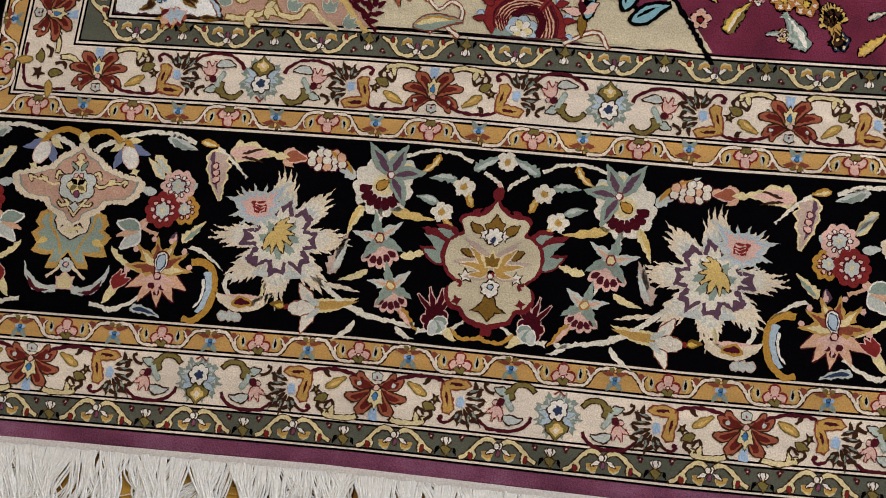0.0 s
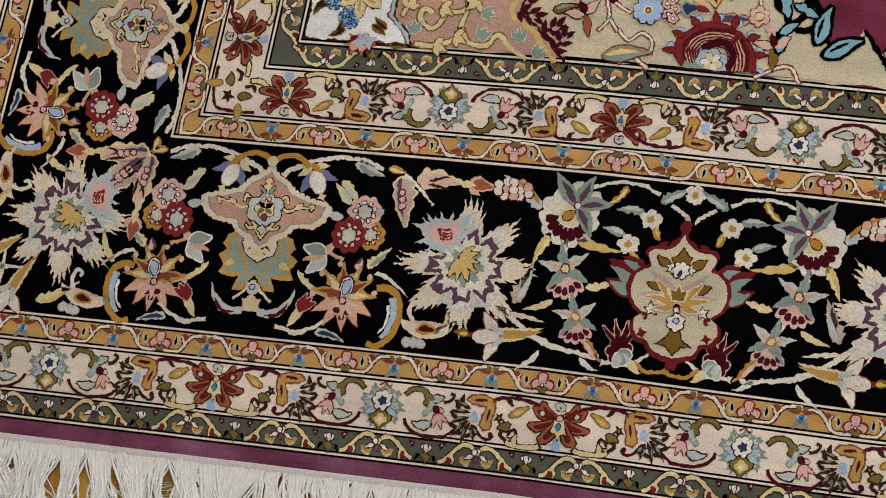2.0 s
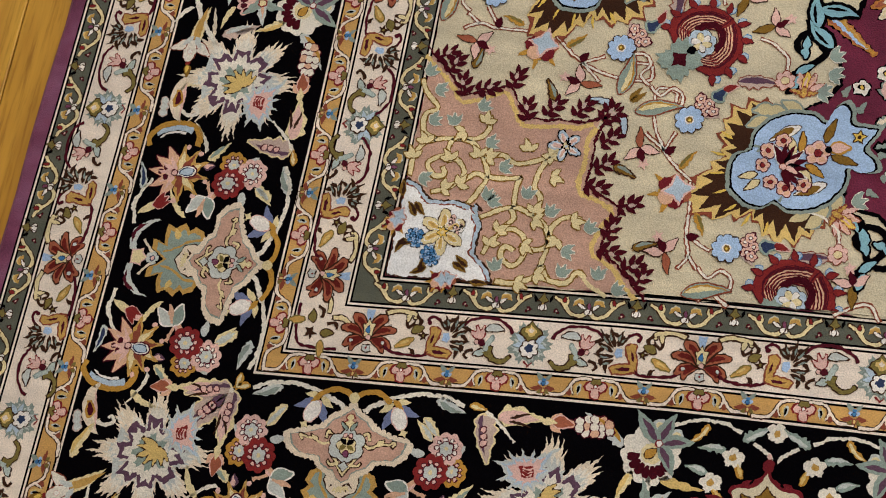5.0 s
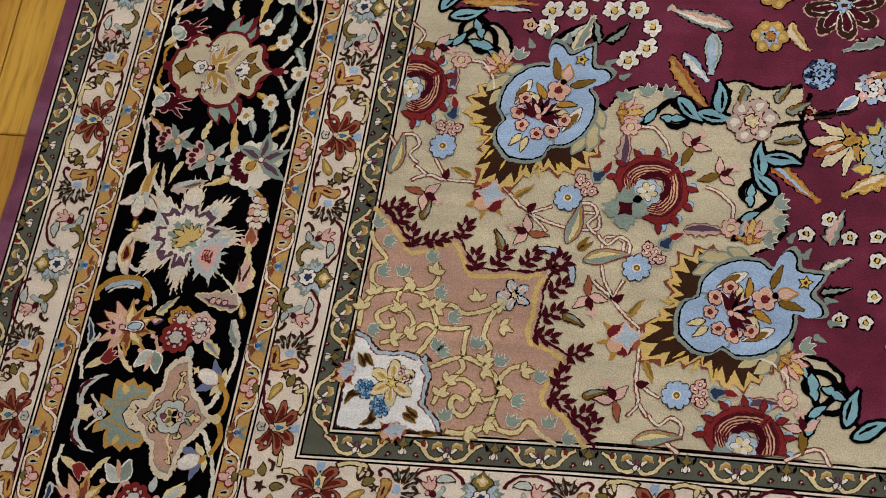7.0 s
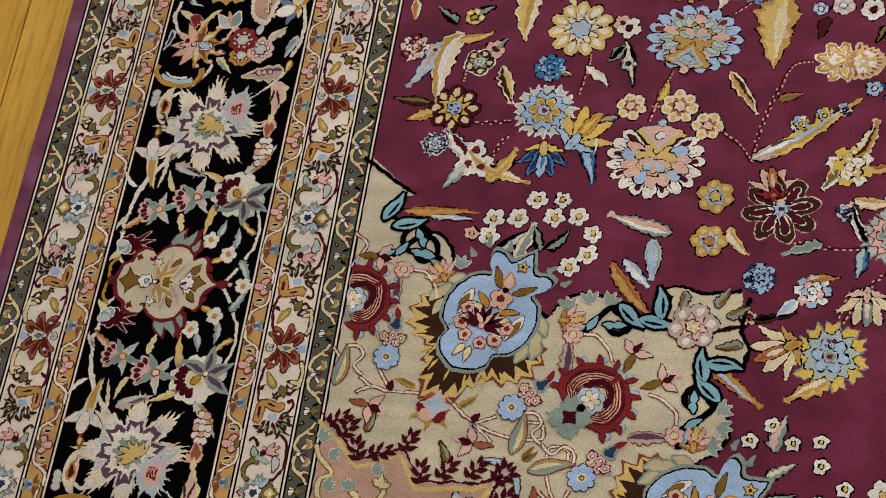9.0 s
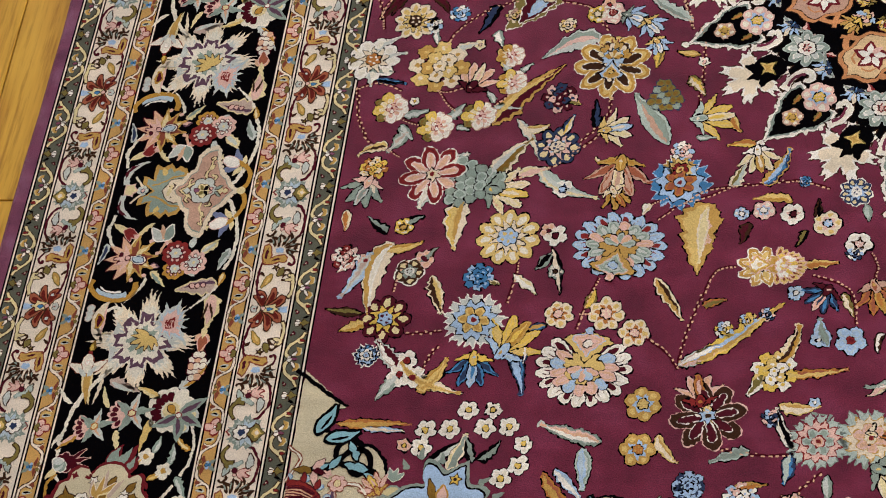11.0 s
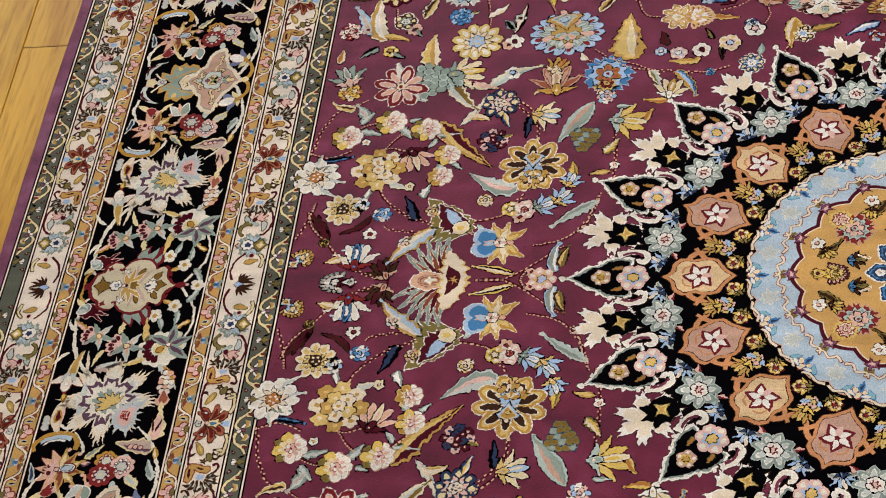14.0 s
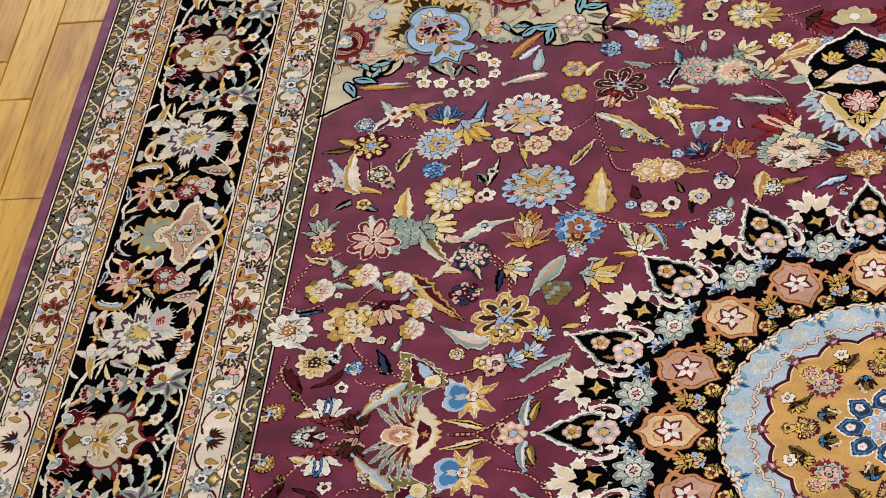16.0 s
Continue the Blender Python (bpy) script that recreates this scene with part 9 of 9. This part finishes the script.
put("half_flower", "f238", lambda: palmette(0.0333,0.0166,"GOXBI",7,"K",1.6), 0.3374, 1.3436, 0.79)
put("dark_leaf", "f239", lambda: leaf(0.0388,0.0081,"BSW",-.3), 0.6311, 1.3297, 1.98)
put("dark_leaf", "f240", lambda: leaf(0.0295,0.0077,"DEX",-.3,4), 0.6352, 1.3364, 1.75)
put("yellow_leaf", "f241", lambda: leaf(0.0481,0.0063,"YIK",.15), 0.5857, 1.3279, 2.68)
put("small_blossom", "f242", lambda: floret(0.0057,"P","R"), 0.6030, 1.3304, 0.16)
put("bud_spray", "f243", lambda: bud(0.0263,"EML"), 0.4465, 1.3263, 1.99)
put("leaf", "f244", lambda: leaf(0.0382,0.0050,"EM",.1,3), 0.3748, 1.3833, 1.88)
put("leaf", "f245", lambda: leaf(0.0503,0.0066,"EM",.1,3), 0.3758, 1.3807, 2.02)
put("knot", "f246", lambda: tuft(0.0060,"DGE"), 0.3708, 1.3766, 0.08)
put("leaf", "f247", lambda: leaf(0.0289,0.0083,"ITD",.2,4), 0.7202, 1.6264, -1.46)
put("leaf", "f248", lambda: leaf(0.0453,0.0093,"GNB",-.25,6), 0.7477, 1.6230, -0.68)
put("leaf", "f249", lambda: leaf(0.0288,0.0059,"YO",-.2), 0.7430, 1.5797, -2.90)
put("bud", "f250", lambda: bud(0.0277,"IGW"), 0.7410, 1.5830, 1.38)
put("blue_flower", "f251", lambda: burst(0.0304,"CBO",9,"B","K"), 0.6708, 1.6224, 1.62)
put("blue_flower_heart", "f252", lambda: burst(0.0166,"GXR",9,"W"), 0.6697, 1.6075, 0.16)
put("blue_flower_cap", "f253", lambda: tuft(0.0113,"PBW"), 0.6707, 1.5868, 0.04)
put("leaf", "f254", lambda: leaf(0.0193,0.0039,"SZ",.2,3), 0.6828, 1.5702, -0.24)
put("bud", "f255", lambda: bud(0.0356,"YIT"), 0.6811, 1.5488, -0.11)
put("leaf", "f256", lambda: leaf(0.0201,0.0051,"XO",-.2), 0.7158, 1.5461, 1.31)
put("leaf", "f257", lambda: leaf(0.0265,0.0076,"DIY",.25,4), 0.6723, 1.4985, 0.59)
put("knot", "f258", lambda: floret(0.0059,"W","P"), 0.6845, 1.4807, 0.24)
put("leaf", "f259", lambda: leaf(0.0226,0.0046,"GX",.2), 0.6810, 1.4719, -3.26)
put("navy_bud", "f260", lambda: tuft(0.0060,"CBC"), 0.7870, 1.6206, 0.00)
put("gold_leaf", "f261", lambda: leaf(0.0329,0.0069,"GX",-.3,4), 0.7754, 1.6426, -2.65)
put("floret", "f262", lambda: floret(0.0071,"W","Y"), 0.6961, 0.5440, 0.16)
put("floret", "f263", lambda: floret(0.0071,"W","Y"), 0.7132, 0.5600, 0.04)
put("floret", "f264", lambda: floret(0.0070,"W","Y"), 0.7300, 0.5435, 0.32)
put("floret", "f265", lambda: floret(0.0070,"W","Y"), 0.7520, 0.5469, 0.20)
put("floret", "f266", lambda: floret(0.0069,"W","Y"), 0.7528, 0.5232, 0.08)
put("floret", "f267", lambda: floret(0.0068,"W","Y"), 0.7267, 0.4646, 0.36)
put("floret", "f268", lambda: floret(0.0063,"W","Y"), 0.7465, 0.4637, 0.24)
put("floret", "f269", lambda: floret(0.0068,"W","Y"), 0.7709, 0.5030, 0.12)
put("floret", "f270", lambda: floret(0.0063,"W","Y"), 0.7519, 0.4890, 0.00)
put("leaf", "f271", lambda: leaf(0.0257,0.0066,"SI",.2,4), 0.7099, 0.5103, 0.20)
put("leaf", "f272", lambda: leaf(0.0241,0.0061,"KS",.2,4), 0.7111, 0.4874, -0.02)
put("leaf", "f273", lambda: leaf(0.0328,0.0084,"SP",.2,4), 0.7136, 0.5355, 0.96)
put("feather_leaf", "f274", lambda: leaf(0.0668,0.0094,"OGB",.1,8), 0.6545, 0.6224, -0.85)
put("gold_leaf", "f275", lambda: leaf(0.0404,0.0107,"GXI",.2,4), 0.7582, 0.6081, -2.89)
put("leaf", "f276", lambda: leaf(0.0410,0.0042,"EK",.2), 0.6873, 0.6606, -0.06)
put("navy_cloud", "f277", lambda: tuft(0.0138,"BNB"), 0.6964, 0.7020, 0.36)
put("small_blossom", "f278", lambda: floret(0.0080,"P","R"), 0.6893, 0.6637, 0.24)
put("orange_blossom", "f279", lambda: rosette(0.0096,6,"OGY","K",0.0), 0.8557, 0.3863, 0.12)
put("orange_blossom", "f280", lambda: rosette(0.0096,6,"OGY","K",0.0), 0.8725, 0.3836, 0.00)
put("olive_leaf", "f281", lambda: leaf(0.0294,0.0073,"DYI",-.25,4), 0.8174, 0.3527, 1.39)
put("sage_crescent", "f282", lambda: leaf(0.0312,0.0099,"STW",.35,3), 0.8751, 0.3436, 1.63)
put("pink_blossom", "f283", lambda: tuft(0.0060,"IPX"), 0.8587, 0.3554, 0.04)
put("dark_tuft", "f284", lambda: palmette(0.0422,0.0141,"XYEGK",9,"K",1.2), 0.9003, 0.3472, 1.86)
put("dark_eye", "f285", lambda: rosette(0.0077,6,"NKO","K"), 0.8989, 0.3523, 0.20)
put("leaf", "f286", lambda: leaf(0.0122,0.0025,"SZ",.2), 0.8567, 0.3566, -3.28)
put("pink_blossom", "f287", lambda: tuft(0.0060,"PRW"), 0.8359, 0.3864, 0.36)
put("yellow_leaf", "f288", lambda: leaf(0.0174,0.0054,"XYI",-.3), 0.7886, 0.3881, -0.01)
put("gold_leaf", "f289", lambda: leaf(0.0271,0.0054,"GYX",.1,7), 0.9150, 0.3413, 0.64)
put("leaf", "f290", lambda: leaf(0.0153,0.0031,"SI",.2,4), 0.9187, 0.3729, 0.17)
put("pink_blossom", "f291", lambda: floret(0.0079,"P","R"), 0.7958, 0.3641, 0.28)
put("crescent_leaf", "f292", lambda: leaf(0.0305,0.0095,"SZ",.3,3), 0.3974, 1.5618, 1.75)
put("crescent_leaf", "f293", lambda: leaf(0.0511,0.0053,"ZI",.3,4), 0.5055, 1.5490, 0.63)
put("small_blossom", "f294", lambda: floret(0.0054,"W","Y"), 0.3980, 1.5268, 0.32)
put("leaf", "f295", lambda: leaf(0.0272,0.0069,"IX",.2,3), 0.5894, 1.4990, 1.01)
put("leaf", "f296", lambda: leaf(0.0218,0.0067,"SW",.2,3), 0.4728, 1.4392, 0.93)
put("leaf", "f297", lambda: leaf(0.0221,0.0067,"IZ",.2,3), 0.4346, 1.4602, -0.58)
put("small_blossom", "f298", lambda: floret(0.0069,"I","P"), 0.4573, 1.4567, 0.24)
put("fan_palmette", "f299", lambda: fan_flower(0.0829,0.0415,"SPX"), 0.5353, 1.3206, 3.14, sym="h")
put("pink_rose", "f300", lambda: rosette(0.0160,7,"PXB","R",0.0), 0.6154, 1.3206, 0.00, sym="h")
put("pink_palmette", "f301", lambda: palmette(0.0461,0.0194,"SPZMW",7,"K",1.6), 0.4151, 1.3206, 3.14, sym="h")
vine([(0.408, 1.747), (0.410, 1.728), (0.417, 1.711)])
vine([(0.462, 1.788), (0.426, 1.792)])
vine([(0.519, 1.757), (0.524, 1.729), (0.525, 1.712)])
vine([(0.587, 1.783), (0.593, 1.755), (0.601, 1.733), (0.602, 1.727)])
vine([(0.500, 1.654), (0.484, 1.636)])
vine([(0.588, 1.766), (0.600, 1.765)])
vine([(0.446, 1.829), (0.460, 1.802)])
vine([(0.766, 1.979), (0.782, 1.948), (0.809, 1.919)])
vine([(0.870, 1.876), (0.890, 1.852), (0.903, 1.839), (0.913, 1.816), (0.920, 1.775)])
vine([(0.914, 1.985), (0.937, 1.989), (0.960, 2.000)])
vine([(0.918, 1.985), (0.943, 1.955), (0.965, 1.936)])
vine([(0.682, 1.821), (0.668, 1.802), (0.646, 1.787)])
vine([(0.682, 1.815), (0.688, 1.782), (0.700, 1.743), (0.710, 1.718), (0.729, 1.713)])
vine([(0.836, 1.772), (0.834, 1.745), (0.821, 1.730), (0.796, 1.722)])
vine([(0.870, 1.644), (0.881, 1.665)])
vine([(0.717, 1.899), (0.756, 1.905), (0.783, 1.903)])
vine([(0.762, 1.974), (0.776, 1.942)])
vine([(0.850, 1.728), (0.854, 1.712), (0.848, 1.697)])
vine([(0.337, 1.508), (0.344, 1.548), (0.361, 1.577), (0.379, 1.584), (0.394, 1.593)])
vine([(0.337, 1.510), (0.358, 1.502), (0.384, 1.513)])
vine([(0.421, 1.460), (0.432, 1.437), (0.459, 1.414), (0.492, 1.400)])
vine([(0.420, 1.512), (0.432, 1.514), (0.455, 1.506)])
vine([(0.423, 1.514), (0.434, 1.530), (0.444, 1.539)])
vine([(0.388, 1.547), (0.402, 1.553), (0.416, 1.555)])
vine([(0.496, 1.621), (0.519, 1.615), (0.546, 1.604), (0.573, 1.582), (0.593, 1.557), (0.597, 1.521)])
vine([(0.480, 1.533), (0.493, 1.518)])
vine([(0.536, 1.402), (0.563, 1.408), (0.569, 1.415), (0.588, 1.441)])
vine([(0.602, 1.366), (0.623, 1.370), (0.646, 1.382), (0.667, 1.416)])
vine([(0.338, 1.382), (0.350, 1.417), (0.354, 1.435)])
vine([(0.345, 1.422), (0.353, 1.399), (0.372, 1.377), (0.391, 1.354), (0.421, 1.332), (0.450, 1.322)])
vine([(0.544, 1.320), (0.571, 1.319), (0.596, 1.333), (0.621, 1.353), (0.637, 1.365)])
vine([(0.591, 1.319), (0.598, 1.306)])
vine([(0.524, 1.390), (0.538, 1.381)])
vine([(0.490, 1.386), (0.444, 1.394), (0.436, 1.401)])
vine([(0.566, 1.583), (0.589, 1.555)])
vine([(0.675, 1.645), (0.694, 1.631), (0.722, 1.626), (0.769, 1.620), (0.786, 1.620), (0.811, 1.628)])
vine([(0.681, 1.558), (0.682, 1.534), (0.685, 1.497), (0.684, 1.460), (0.678, 1.438)])
vine([(0.681, 1.556), (0.697, 1.543)])
vine([(0.671, 1.441), (0.667, 1.421)])
vine([(0.654, 1.382), (0.663, 1.408), (0.671, 1.438)])
vine([(0.644, 1.647), (0.655, 1.641), (0.667, 1.634)])
vine([(0.652, 1.664), (0.675, 1.645), (0.701, 1.636), (0.722, 1.625)])


# ---- fringe ----
def tassel(seed):
    """A lock of twisted warp ends falling from the web strip over the floor."""
    rnd = random.Random(seed)
    v, f = [], []
    swing = rnd.uniform(-0.058, 0.040)
    pull = rnd.uniform(0.55, 1.2)
    wave, wph = rnd.uniform(0.003, 0.019), rnd.uniform(0, 6.28)
    for s in range(16):
        x0 = rnd.uniform(-0.006, 0.006)
        L = (0.086 + rnd.uniform(-0.030, 0.020)) * pull
        ph, amp = rnd.uniform(0, 6.28), rnd.uniform(0.0006, 0.0042)
        spread = rnd.uniform(-0.030, 0.030) + x0 * (0.2 if s % 2 else 0.6)
        rad = rnd.uniform(0.00065, 0.0010)
        path, hook = [], rnd.choice((-1, 0, 0, 1)) * rnd.uniform(0.4, 1.0)
        for i in range(13):
            t = i / 12
            curl = hook * max(0.0, t - 0.6) ** 2 * 0.30
            gather = x0 * (1 - 0.7 * max(0.0, min(1.0, (t - 0.25) / 0.5)))
            path.append((gather + curl + swing * (0.35 * t + 0.65 * t ** 2) + spread * t * t * t + amp * math.sin(ph + 9 * t) * t + wave * math.sin(wph + 6 * t) * t, -L * t * (1 - 0.18 * t * math.sin(wph)), max(0.0012, 0.0068 * (1 - t) ** 1.6 + 0.0012 + 0.0016 * rnd.random() * (t > 0.1))))
        n = len(v)
        for x, y, z in path:
            for k in range(4):
                a = math.pi / 2 * k
                v.append((x + rad * math.cos(a), y, z + rad * math.sin(a)))
        for i in range(12):
            for k in range(4):
                f.append((n + 4 * i + k, n + 4 * i + (k + 1) % 4, n + 4 * (i + 1) + (k + 1) % 4, n + 4 * (i + 1) + k))
        f.append((n + 48, n + 49, n + 50, n + 51))
    me = bpy.data.meshes.new("fringe_tassel")
    me.from_pydata(v, [], f)
    me.materials.append(COTTON)
    me.polygons.foreach_set("use_smooth", [True] * len(f))
    return me


LOCKS = [tassel(k) for k in range(24)]
rnd = random.Random(8)
for i in range(296):
    u = 0.006 + 1.988 * i / 295
    x, y = warp(u, -0.0105)
    ob = new("fringe_tassel", LOCKS[rnd.randrange(24)])
    ob.parent = rug
    ob.matrix_basis = pose(x, y, 0.0004 * rnd.random(), 0, 0, 3.8 + rnd.uniform(-13, 13)) @ Matrix.Diagonal((rnd.choice((1, 1, -1)), rnd.uniform(0.85, 1.12), 1, 1))


def web_strip():
    """Flat-woven end strip with a stitched line of knots."""
    n = 200
    v, f = [], []
    for i in range(n + 1):
        u = 2.0 * i / n
        for dv, z in ((0.0012, 0.0090), (-0.001, 0.0084), (-0.0045, 0.0070), (-0.0055, 0.0040), (-0.0055, 0.0005)):
            v.append((*warp(u, dv - 0.0065), z))
    for i in range(n):
        for k in range(4):
            f.append((5 * i + k, 5 * i + k + 1, 5 * i + 6 + k, 5 * i + 5 + k))
    mesh_ob("web_strip", v, f, [WEB], rug)
    v, f = [], []
    for i in range(640):
        u = 2.0 * (i + 0.5) / 640
        x, y = warp(u, -0.0113)
        m = len(v)
        for k in range(5):
            a = 2 * math.pi * k / 5
            v.append((x + 0.0011 * math.cos(a), y + 0.0009 * math.sin(a), 0.0073))
        v.append((x, y, 0.0086))
        f += [(m + k, m + (k + 1) % 5, m + 5) for k in range(5)]
    tagged(mesh_ob("stitching", v, f, [COTTON], rug), kind="stuff")


web_strip()
